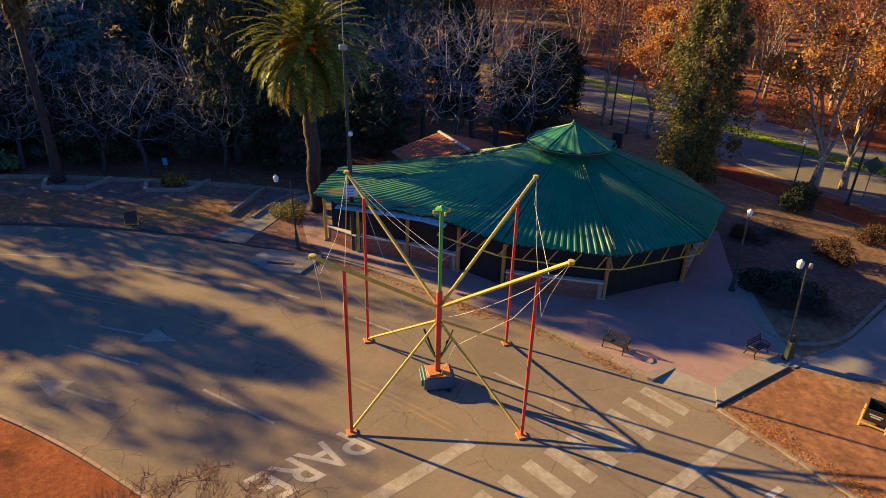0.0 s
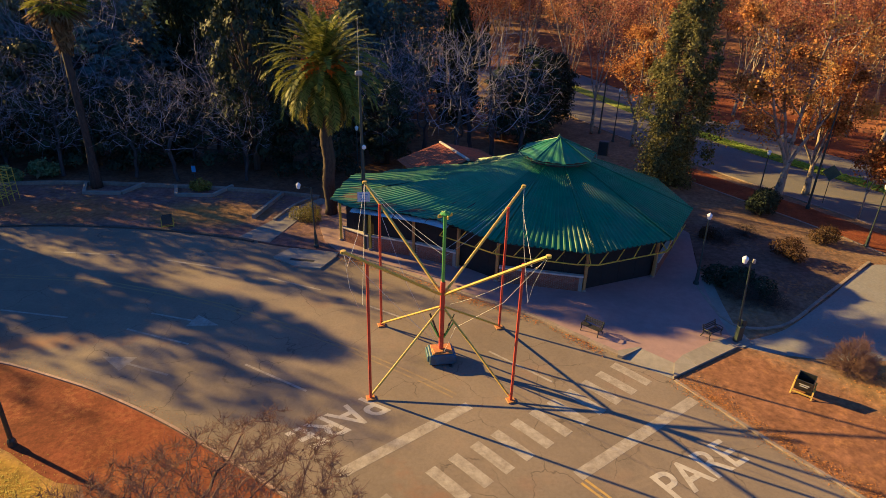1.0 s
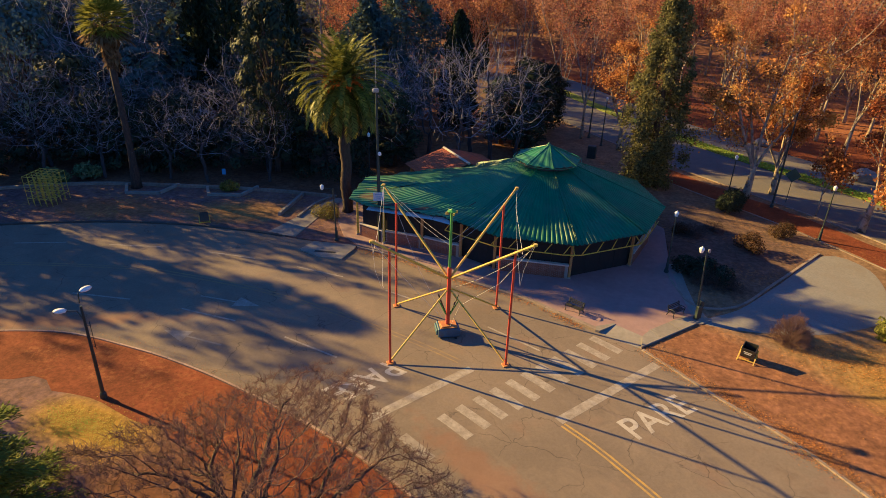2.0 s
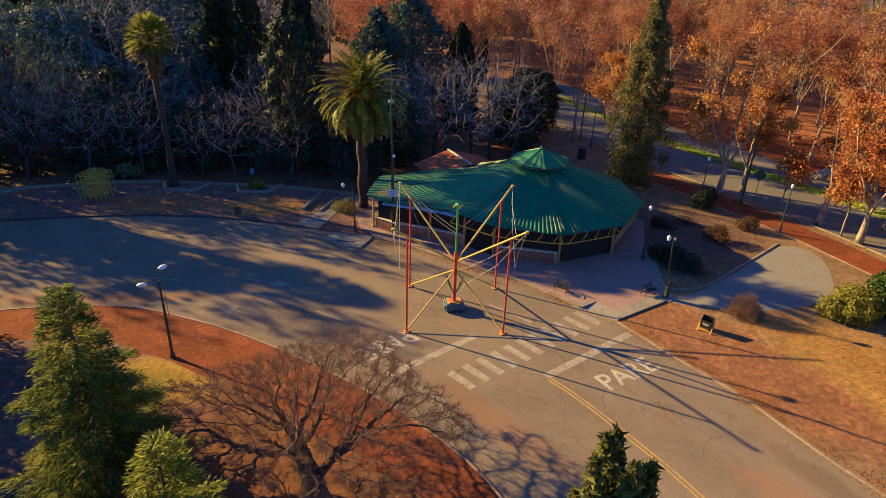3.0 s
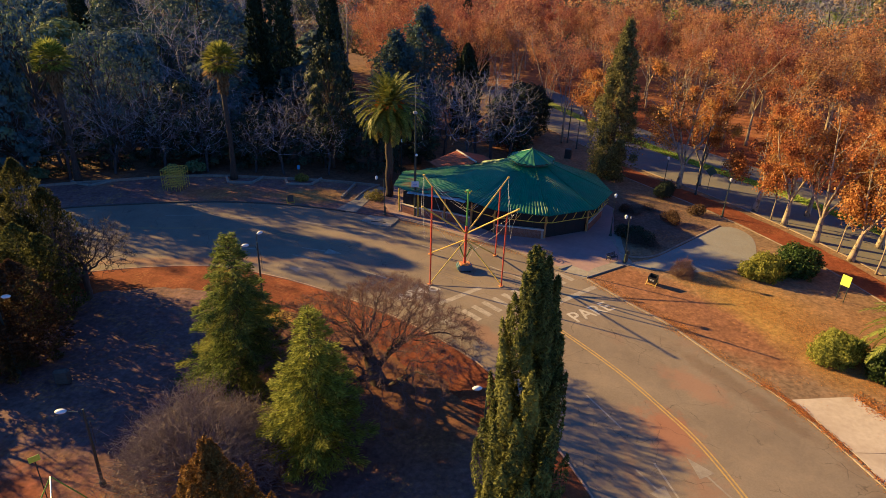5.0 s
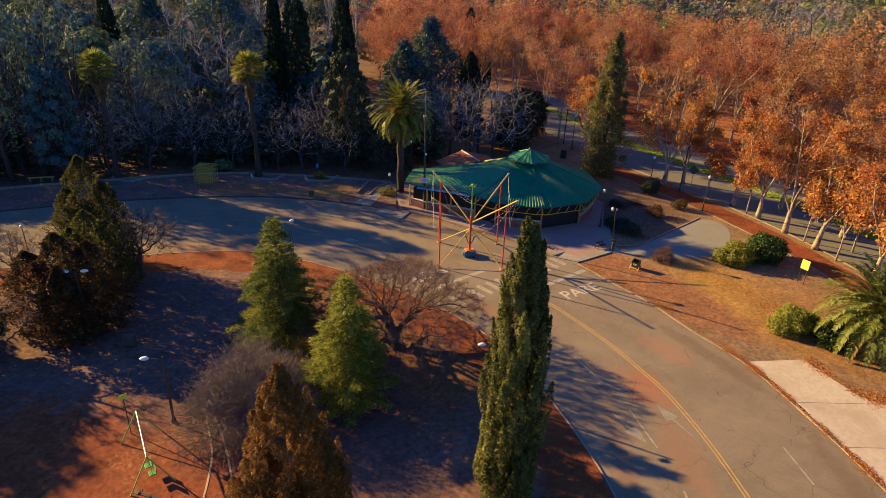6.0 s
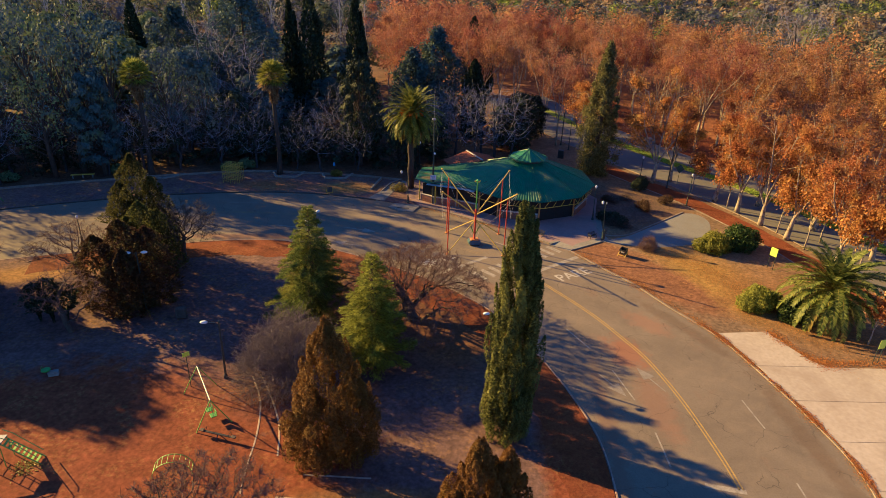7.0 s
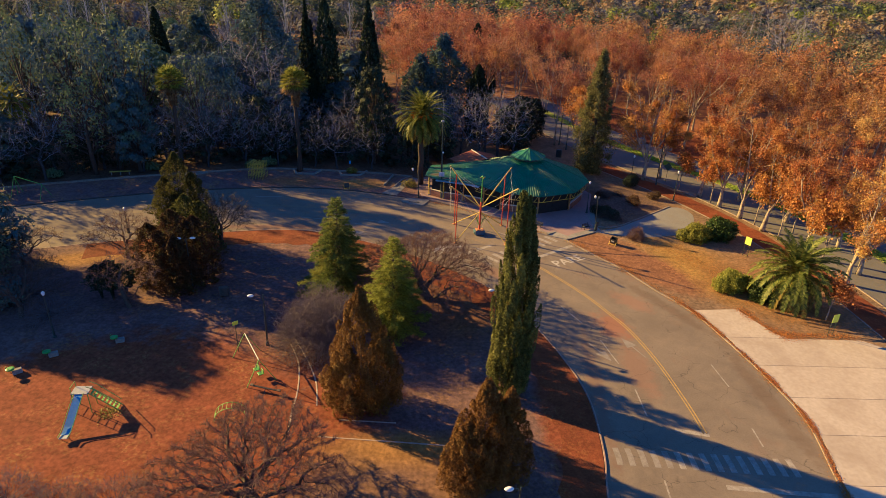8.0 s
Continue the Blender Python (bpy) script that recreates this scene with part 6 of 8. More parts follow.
for x, y, s in ((1.5, 27.5, 1.15), (4.6, 29.0, 1.2), (-1.5, 31.0, 1.1), (7.2, 31.5, 1.0), (3.0, 34, 1.1), (-5, 29, 0.9), (-37, 38, 1.75), (-41.5, 41, 1.7), (-33, 36, 1.5)):
    plant("bare_tree", x, y, 0.0, BARE[int(abs(x)) % 3], "leafless grey tree with a dense twiggy crown", "tree", "bare trees", x * 50, s * 1.1, s * 1.1)
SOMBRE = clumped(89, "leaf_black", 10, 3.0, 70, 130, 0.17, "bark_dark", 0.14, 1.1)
# the tall last one is added to throw shade on the pavilion roof
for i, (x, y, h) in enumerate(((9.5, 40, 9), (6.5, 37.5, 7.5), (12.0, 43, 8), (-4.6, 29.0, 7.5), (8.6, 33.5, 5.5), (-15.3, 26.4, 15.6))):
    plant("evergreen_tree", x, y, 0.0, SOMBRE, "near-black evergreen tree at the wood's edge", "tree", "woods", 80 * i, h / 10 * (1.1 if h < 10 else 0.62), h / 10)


def poplar(seed):
    rng = np.random.default_rng(seed)
    chains, tips = [], []
    limb(chains, tips, rng, np.zeros(3), np.array([0.02, 0.0, 1.0]), 18, 0.2, 0, (0,), (0,), (0,), 0.03, 0.02)
    for k in range(26):
        z = 4 + 13 * k / 26
        a = k * 2.39996
        limb(chains, tips, rng, np.array([0, 0, z]), unit(np.array([math.cos(a) * 0.42, math.sin(a) * 0.42, 1.0])), 5.5 - 0.13 * k, 0.05, 1, (0, 5), (0, 22), (0, 0.5), 0.06, 0.05)
    return [("trunk", wood_mesh("wood", [c for c in chains if c[2] == 0], "bark_pale")), ("twig_crown", wood_mesh("twigs", [c for c in chains if c[2] > 0], "bark_pale", (5, 4, 3)))]


POPLAR = [poplar(k) for k in range(2)]
for i in range(13):
    x, y = -104 + 7.0 * i + rng.uniform(-1.5, 1.5), 88 + rng.uniform(-6, 8)
    plant("poplar_tree", x, y, 0.0, POPLAR[i % 2], "tall leafless poplar with pale upright branches", "tree", "poplars", rng.uniform(0, 360), rng.uniform(0.9, 1.1))
for x, y, s in ((64, 78, 1.0), (70, 74, 1.1), (76, 80, 1.05)):
    plant("bare_tree", x, y, 0.0, BARE[int(x) % 3], "large pale leafless tree beyond the plane trees", "tree", "bare trees", x * 20, s * 1.9, s * 2.3)

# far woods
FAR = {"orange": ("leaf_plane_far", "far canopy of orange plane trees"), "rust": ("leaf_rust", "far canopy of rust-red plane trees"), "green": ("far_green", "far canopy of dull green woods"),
       "dark": ("far_dark", "far canopy of dark green woods"), "grey": ("far_grey", "far canopy of leafless woods, haze put into the grey"), "tan": ("far_tan", "far canopy of pale brown leafless woods"), "lime": ("far_lime", "far clumps of yellow-green leaves")}
corners = {kind: [] for kind in FAR}
for gx in np.arange(-260, 290, 10.5):
    for gy in np.arange(40, 420, 11.5):
        x, y = gx + rng.uniform(-4, 4), gy + rng.uniform(-4, 4)
        if abs(x + 4) > (y + 75) * 0.78 + 25 or (x < 30 and y < 96) or (y < orange_end(x) and x < 75):
            continue
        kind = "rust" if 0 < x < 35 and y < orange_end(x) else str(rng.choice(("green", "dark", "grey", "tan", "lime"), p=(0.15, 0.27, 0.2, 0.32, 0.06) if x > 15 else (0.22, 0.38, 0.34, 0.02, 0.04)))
        if y < orange_end(x):
            kind = "orange"
        far_spots.append((x, y, kind))
for x, y, kind in far_spots:
    if kind in ("orange", "rust") and y > orange_end(x):
        kind = "dark" if rng.uniform() < 0.5 else "grey"
    n = 640 if y < 130 else 360 if y < 200 else 150
    h = rng.uniform(14.5, 18.5) if kind in ("orange", "rust") else rng.uniform(8, 13.5)
    if y > 200:
        h *= 0.8
    d = rng.normal(size=(n, 3))
    d /= np.linalg.norm(d, axis=1)[:, None]
    lump = 1 + 0.22 * np.sin(d[:, 0] * 5 + x) + 0.2 * np.sin(d[:, 1] * 6 + y)
    c = d * lump[:, None] * rng.uniform(0.78, 1.05, n)[:, None] * np.array([4.6, 4.6, h * 0.34]) + np.array([x, y, h * 0.66])
    corners[kind].append(facing_leaves(c, d + np.array([0, 0, 0.3]), 0.46 if y < 130 else 0.68 if y < 200 else 1.1, rng, 1.6, 0.22))
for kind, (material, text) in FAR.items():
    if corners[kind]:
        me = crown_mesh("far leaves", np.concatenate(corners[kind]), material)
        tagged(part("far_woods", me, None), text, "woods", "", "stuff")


# ---------------------------------------------------------------- conifers
def whorled(seed, high, wide, material, count, size, droop=-0.25):
    """A cedar: tiers of level branches with flat sprays of needles."""
    rng = np.random.default_rng(seed)
    g = Geo()
    g.tube([(0, 0, 0), (0.05, 0, high * 0.5), (0, 0.03, high * 0.97)], [0.022 * high, 0.014 * high, 0.015], 7)
    cs, al = [], []
    tiers = int(high / 0.42)
    branches = []
    for t in range(tiers):
        u = 0.08 + 0.92 * t / tiers
        n = 7 if u < 0.7 else 5
        for k in range(n):
            a = t * 2.4 + k * 2 * math.pi / n + rng.uniform(-0.3, 0.3)
            length = wide * ((1 - u) ** 0.8 * 0.97 + 0.03) * rng.uniform(0.72, 1.12) * (0.75 + 0.25 * min(1, u / 0.15))
            length *= 1 + 0.05 * (math.sin(a * 2 + u * 23 + seed) + math.sin(u * 61 + a))
            branches.append((u * high, a, length))
    total = sum(b[2] for b in branches)
    for z, a, length in branches:
        d = np.array([math.cos(a), math.sin(a), 0.12 if z < high * 0.8 else 0.5])
        pts = [np.array([0, 0, z]) + d * length * v + np.array([0, 0, droop * length * v * v * 0.8]) for v in (0, 0.35, 0.7, 1.0)]
        g.tube(pts, [0.03 + 0.012 * length, 0.03, 0.02, 0.008], 3, False)
        n = max(4, int(count * length / total))
        v = rng.uniform(0.12, 1.0, n) ** 0.75
        c = np.array([0, 0, z]) + d * (length * v)[:, None] + np.stack([0 * v, 0 * v, droop * length * v * v * 0.8], 1)
        side = np.array([-math.sin(a), math.cos(a), 0])
        w = rng.normal(size=n) * (0.10 + 0.22 * length * (1 - v * 0.75) * 0.5)
        c = c + side * w[:, None] + rng.normal(size=(n, 3)) * np.array([0.05, 0.05, 0.07])
        cs.append(c)
        al.append(d[None] + side[None] * np.sign(w)[:, None] * 0.6 + np.array([0, 0, -0.15]))
    c, al = np.concatenate(cs), np.concatenate(al)
    me = g.mesh("wood", True)
    me.materials.append(MAT["bark_dark"])
    return [("trunk", me), ("crown", crown_mesh("needles", leaves(c, size, rng, 5.0, 0.0, al), material))]


def columns(seed, spires, material, count, size, profile, fins=7, upward=1.2, wood="bark_brown", stretch=2.0, cleft=0.12):
    """A cypress or thuja of one or more upright spires: (dx, dy, height, radius)."""
    rng = np.random.default_rng(seed)
    g = Geo()
    cs, al = [], []
    whole = sum(h * r for _, _, h, r in spires)
    for dx, dy, h, r in spires:
        if not g.v:
            g.tube([(dx * 0.2, dy * 0.2, 0), (dx, dy, h * 0.4), (dx, dy, h * 0.95)], [0.03 * h ** 0.8, 0.05, 0.01], 6)
        n = int(count * h * r / whole)
        u = rng.uniform(0.0, 1.0, n)
        a = rng.uniform(0, 2 * math.pi, n)
        rad = np.interp(u, [p[0] for p in profile], [p[1] for p in profile])
        ph = seed * 1.7 + dx * 3
        fin = 0.76 + 0.22 * np.sin(a * fins + u * 9 + ph) + 0.14 * np.sin(a * 3 - u * 17 + ph) + 0.10 * np.sin(u * 43 + a * 5)
        fin = fin + cleft * np.sin(u * h * 3.1 + 2.5 * np.sin(a * 2 + ph)) * np.sin(a * 5 + u * 4 + ph)
        keep = fin > 0.52 + 0.3 * rng.uniform(-1, 1, n)
        u, a, rad, fin = u[keep], a[keep], rad[keep], fin[keep]
        n = len(u)
        rr = r * rad * fin * rng.uniform(0.72, 1.04, n) ** 0.6
        cs.append(np.stack([dx + rr * np.cos(a), dy + rr * np.sin(a), 0.1 + u * (h - 0.1)], 1))
        al.append(np.stack([np.cos(a) * 0.5, np.sin(a) * 0.5, np.full(n, upward)], 1))
    c, al = np.concatenate(cs), np.concatenate(al)
    me = g.mesh("wood", True)
    me.materials.append(MAT[wood])
    return [("trunk", me), ("crown", crown_mesh("scales", leaves(c, size, rng, stretch, 0.0, al), material))]


def shaggy(seed, high, wide, material, tufts, each, size, form, droop=0.5):
    """A conifer of hanging tufts on short limbs round one trunk."""
    rng = np.random.default_rng(seed)
    g = Geo()
    g.tube([(0, 0, 0), (0.08, 0, high * 0.5), (0, 0.05, high * 0.98)], [0.02 * high, 0.012 * high, 0.02], 7)
    cs, al = [], []
    for k in range(tufts):
        u = ((k + rng.uniform(0, 1)) / tufts) ** 1.15
        a = k * 2.39996 + rng.uniform(-0.5, 0.5)
        r = wide * float(np.interp(u, [f[0] for f in form], [f[1] for f in form])) * rng.uniform(0.35, 1.15)
        big = wide * rng.uniform(0.14, 0.28) * (1.15 - 0.6 * u)
        tip = np.array([math.cos(a) * r, math.sin(a) * r, 0.3 + u * (high - 0.5) - droop * r * 0.3])
        g.tube([(0, 0, tip[2] + droop * r * 0.25), tip * np.array([0.6, 0.6, 1]) + np.array([0, 0, 0.1]), tip], [0.05, 0.03, 0.01], 3, False)
        n = int(each * rng.uniform(0.7, 1.3))
        d = rng.normal(size=(n, 3)) * np.array([big, big, big * 1.25]) * 0.55
        cs.append(tip + d)
        al.append(np.tile(np.array([math.cos(a) * 0.6, math.sin(a) * 0.6, -droop]), (n, 1)) + rng.normal(size=(n, 3)) * 0.4)
    me = g.mesh("wood", True)
    me.materials.append(MAT["bark_dark"])
    return [("trunk", me), ("crown", crown_mesh("needles", small_leaves(np.concatenate(cs), size, rng, 2.6, 0.0, np.concatenate(al)), material))]


CYPRESS_FORM = ((0, 0.75), (0.04, 0.85), (0.15, 0.95), (0.4, 1.0), (0.65, 0.85), (0.85, 0.5), (0.95, 0.25), (1, 0.04))
CONE_FORM = ((0, 0.55), (0.06, 0.9), (0.15, 1.0), (0.4, 0.8), (0.7, 0.42), (0.9, 0.15), (1, 0.02))
THUJA_FORM = ((0, 0.2), (0.06, 0.55), (0.16, 0.95), (0.3, 1.0), (0.5, 0.82), (0.75, 0.5), (0.92, 0.2), (1, 0.02))
OVAL_FORM = ((0, 0.5), (0.08, 0.85), (0.25, 1.0), (0.5, 0.92), (0.75, 0.62), (0.92, 0.28), (1, 0.03))

plant("cedar_tree", -14.8, -16.2, 0.05, whorled(5, 10.6, 4.2, "leaf_cedar", 58000, 0.047), "blue-green cedar with tiered drooping branches", "tree", "", 0)
plant("cedar_tree", -9.1, -22.6, 0.05, whorled(6, 9.7, 3.8, "leaf_cedar_gold", 50000, 0.047, -0.12), "yellow-green cedar with upswept tiered branches", "tree", "", 40)
def flames(seed, high, wide, form, material, tufts, each, size, wood="bark_brown", long=2.0, slim=0.26, twin=()):
    """A cypress or thuja of many upright flame-shaped tufts round a dark core; twin: further tips as (dx, dy, height, width)."""
    rng = np.random.default_rng(seed)
    g = Geo()
    cs, ws = [], []
    stems = ((0.0, 0.0, high, wide),) + tuple(twin)
    whole = sum(h * w for _, _, h, w in stems)
    for dx, dy, h, w in stems:
        g.tube([(dx * 0.2, dy * 0.2, 0), (dx, dy, h * 0.4), (dx, dy, h * 0.93)], [0.02 * h, 0.05, 0.01], 6)
        count = int(tufts * h * w / whole)
        for k in range(count):
            u = (k + rng.uniform(0, 1)) / count * 0.97
            r = w * float(np.interp(u, [f[0] for f in form], [f[1] for f in form]))
            a = k * 2.39996 + rng.uniform(-0.4, 0.4)
            off = max(0.0, r - slim * 0.8) * rng.uniform(0.7, 1.1)
            tall = long * rng.uniform(0.7, 1.25) * (1.1 - 0.4 * u)
            z0 = max(0.05, u * h - tall * 0.55)
            tall = min(tall, h + 0.15 - z0)
            thick = slim * rng.uniform(0.75, 1.3) * (1.05 - 0.45 * u)
            n = int(each * rng.uniform(0.8, 1.2))
            v = rng.uniform(0, 1, n) ** 0.9
            t = rng.uniform(0, 2 * math.pi, n)
            rad = thick * np.interp(v, [0, 0.15, 0.45, 0.75, 1.0], [0.45, 0.9, 1.0, 0.65, 0.05]) * rng.uniform(0.8, 1.08, n)
            lean = 0.12 * tall * v
            c = np.stack([dx + (off + lean) * math.cos(a) + rad * np.cos(t), dy + (off + lean) * math.sin(a) + rad * np.sin(t), z0 + v * tall], 1)
            cs.append(c)
            ws.append(np.stack([np.cos(t) + 0.4 * math.cos(a), np.sin(t) + 0.4 * math.sin(a), 0.25 + 0.5 * v], 1))
    me = g.mesh("wood", True)
    me.materials.append(MAT[wood])
    return [("trunk", me), ("crown", crown_mesh("scales", facing_leaves(np.concatenate(cs), np.concatenate(ws), size, rng, 3.0, 0.7), material))]


plant("cypress", 0.5, -30.3, 0.05, flames(11, 16.7, 1.62, CYPRESS_FORM, "leaf_cypress", 250, 420, 0.065, "bark_brown", 2.7, 0.31, ((0.45, 0.1, 16.0, 0.95),)),
      "tall dark-green Italian cypress with many upright tongues", "tree")
plant("thuja", -10.8, -32.4, 0.05, flames(12, 10.2, 2.9, THUJA_FORM, "leaf_brown", 280, 330, 0.052, "bark_brown", 1.5, 0.42, ((1.4, 0.2, 6.6, 2.0), (-1.2, -0.5, 6.0, 2.0))),
      "bronze-orange conical conifer in winter colour", "tree")
plant("thuja", -2.2, -39.9, 0.05, flames(13, 8.3, 2.3, THUJA_FORM, "leaf_brown", 280, 330, 0.052, "bark_brown", 1.5, 0.4, ((1.5, 0.4, 7.4, 2.0), (-1.1, -0.6, 5.6, 1.9))),
      "bronze-orange twin-tipped conifer beside the kerb", "tree")
plant("thuja", -34.4, -3.9, 0.05, columns(14, ((0, 0, 10.4, 2.6), (1.5, 0.2, 8.0, 2.3), (-1.4, -0.3, 7.6, 2.2), (0.2, -1.3, 6.4, 2.2), (2.4, -0.6, 5.2, 1.8)), "leaf_conifer", 46000, 0.08, OVAL_FORM, 6, 0.7, "bark_brown", 3.0, 0.2),
      "olive-brown pointed conifer near the kerb", "tree")
plant("evergreen_tree", -36.2, -18.0, 0.05, columns(18, ((0, 0, 5.8, 2.0), (1.5, 0.3, 5.2, 1.8), (-1.6, 0.2, 5.0, 1.8)), "leaf_black", 12000, 0.15, ((0, 0.0), (0.25, 0.1), (0.35, 0.7), (0.6, 1.0), (0.85, 0.7), (1, 0.1)), 5, 0.3),
      "dark round-crowned evergreen beside a leaning trunk", "tree", "", 0, 0.72)
plant("evergreen_tree", -31.0, -14.8, 0.05, columns(16, ((0, 0, 8.2, 2.7), (1.9, 0.5, 7.4, 2.5), (-2.2, -0.3, 6.8, 2.4), (0.6, -1.6, 6.2, 2.2)), "leaf_bronze", 46000, 0.085, OVAL_FORM, 6, 0.2, "bark_brown", 3.0, 0.2),
      "broad dark reddish-brown evergreen by the playground", "tree")
plant("thuja", -31.6, -9.6, 0.05, columns(19, ((0, 0, 7.8, 2.4), (1.3, 0.5, 6.8, 2.2), (-1.2, -0.4, 6.4, 2.2)), "leaf_conifer", 20000, 0.11, OVAL_FORM, 6, 0.5),
      "dark olive conifer between two others on the island", "tree")
plant("conifer", 19.0, 25.6, 0.05, shaggy(15, 18.8, 2.75, "leaf_dusky", 190, 230, 0.15, ((0, 0.6), (0.1, 0.95), (0.3, 1.0), (0.55, 0.72), (0.8, 0.4), (1, 0.04))), "tall narrow olive-green conifer behind the pavilion", "tree")
for i, (x, y, h, r) in enumerate(((3.3, 78, 16.5, 2.4), (6.2, 80, 14, 2.0), (1.8, 44, 13, 2.2), (-17.4, 40, 23.6, 3.3), (-26.3, 50, 22.6, 2.6), (-29.8, 50, 22.2, 2.3), (-62, 62, 19, 2.0))):
    plant("conifer", x, y, 0.0, columns(30 + i, ((0, 0, h, r), (0.8, 0.3, h * 0.85, r * 0.7)), "leaf_black", 8000, 0.3, CYPRESS_FORM if i % 2 == 0 else CONE_FORM, 5, 0.8),
          "near-black columnar conifer rising from the woods", "tree", "dark conifers")
plant("pine_tree", -37.0, 47, 0.0, shaggy(10, 23.0, 6.4, "leaf_dark", 170, 90, 0.36, ((0, 0.2), (0.3, 0.7), (0.5, 1.0), (0.75, 0.75), (1, 0.1)), 0.0), "tall broad dark pine rising from the woods", "tree")
plant("pine_tree", -50.0, 52, 0.0, shaggy(18, 19.0, 5.0, "leaf_dark", 140, 90, 0.36, ((0, 0.2), (0.3, 0.7), (0.5, 1.0), (0.75, 0.75), (1, 0.1)), 0.0), "tall dark pine rising from the woods", "tree")
plant("pine_tree", -4.5, 50, 0.0, shaggy(8, 17.0, 5.2, "leaf_dark", 150, 90, 0.32, ((0, 0.3), (0.2, 0.8), (0.4, 1.0), (0.7, 0.62), (1, 0.05)), 0.1), "soft dark green pine in front of red trees", "tree")
plant("pine_tree", -8.5, 46, 0.0, shaggy(9, 14.0, 4.8, "leaf_dark", 130, 90, 0.32, ((0, 0.3), (0.2, 0.8), (0.4, 1.0), (0.7, 0.62), (1, 0.05)), 0.1), "soft dark green pine in front of red trees", "tree")


# ---------------------------------------------------------------- leafless trees of the island
plant("bare_tree", -6.2, -16.1, 0.05, leafless(101, 7.4, 6.0, 5200, 0.58, (-0.7, 0.9), "bark_dark", 1.35, "bark_twig", 8, 0.25, -0.12, 0.42, 0.72),
      "spreading leafless tree with brown twigs and a dark trunk", "tree")
plant("bare_tree", -16.3, -42.6, 0.05, leafless(102, 6.4, 5.0, 3500, 0.58, (-0.3, 0.2), "bark_dark", 1.3, "bark_twig", 7, 0.26, -0.12, 0.45, 0.72, 1.9),
      "low spreading leafless tree with brown twigs", "tree")
for x, y, wide, high, lean, wood, fork, spots, text in (
        (-34.0, -19.4, 3.4, 5.6, (-1.1, 0.2), "bark_dark", 2.2, 330, "leaning leafless tree with a forked trunk"),
        (-29.5, -6.3, 3.7, 6.6, (0.3, 0.0), "bark_dark", 1.6, 1500, "small dark leafless tree beside the road"),
        (-38.8, -9.2, 4.4, 5.0, (0.2, 0.0), "bark_brown", 1.2, 800, "leafless tree with reddish twigs near the kerb"),
        (-48.0, -12.2, 4.2, 4.6, (0.2, 0.0), "bark_brown", 1.2, 360, "leafless tree with reddish twigs near the kerb"),
        (-42.8, -21.6, 4.4, 6.2, (0.2, 0.0), "bark_dark", 1.4, 1100, "dark leafless tree by the playground"),
        (-27.0, -45.6, 4.0, 2.8, (0.1, 0.0), "bark_brown", 0.6, 420, "low leafless shrub with brown twigs")):
    plant("bare_tree", x, y, 0.05, leafless(round(-x), wide, high, spots, 0.24, lean, wood, fork, "bark_dark" if "dark" in text else "bark_twig", 4, 0.34, -0.3, 0.5, 0.6, 1.6), text, "tree", "", 10 * round(-x))


def dome_of_twigs(seed, wide, high, count, wood="bark_mauve"):
    """A rounded shrub: stems fan out and end in a thick skin of short crossing twigs."""
    rng = np.random.default_rng(seed)
    g = Geo()
    thin = 0.006 + 0.0012 * wide
    for k in range(count):
        a, e = rng.uniform(0, 2 * math.pi), math.asin(rng.uniform(0.0, 1.0))
        lump = 1 + 0.07 * math.sin(3 * a + seed) + 0.06 * math.sin(5 * a + 7 * e)
        end = np.array([wide * math.cos(e) * math.cos(a), wide * math.cos(e) * math.sin(a), high * math.sin(e)]) * lump * rng.uniform(0.72, 1.02)
        if k % 6 == 0:
            g.tube([end * 0.1, end * 0.5 + rng.normal(size=3) * 0.06 * wide, end * 0.85], [thin * 2.5, thin * 1.6, thin], 3, False)
        for _ in range(3):
            q = end * rng.uniform(0.84, 1.0) + rng.normal(size=3) * 0.04 * wide
            way = unit(end / wide + rng.normal(size=3) * 0.9)
            g.tube([q, q + way * rng.uniform(0.05, 0.11) * (wide + 1.5)], [thin, thin * 0.4], 3, False)
    me = g.mesh("twigs", True)
    me.materials.append(MAT[wood])
    stem = Geo().tube([(0, 0, 0), (0.05, 0, high * 0.4)], [0.14, 0.08], 7).mesh("stem")
    stem.materials.append(MAT["bark_dark"])
    return [("trunk", stem), ("twig_crown", me)]


for x, y, w, h in ((-31.5, -42.6, 2.6, 2.0), (-28.0, -43.2, 2.4, 1.8), (-24.4, -42.8, 2.6, 2.1), (-34.6, -42.0, 2.0, 1.7), (-44.4, -17.5, 3.4, 2.2), (-40.8, -20.9, 2.6, 1.6), (-49.5, -13.0, 3.2, 2.2)):
    plant("bare_shrub", x, y, 0.05, dome_of_twigs(int(-x * 10), w, h, 520), "low brown leafless shrub on bare soil", "shrub", "playground shrubs")
plant("bare_shrub", -15.0, -24.0, 0.05, dome_of_twigs(21, 4.7, 4.7, 4600), "rounded purple-grey leafless shrub, densely twigged", "shrub")


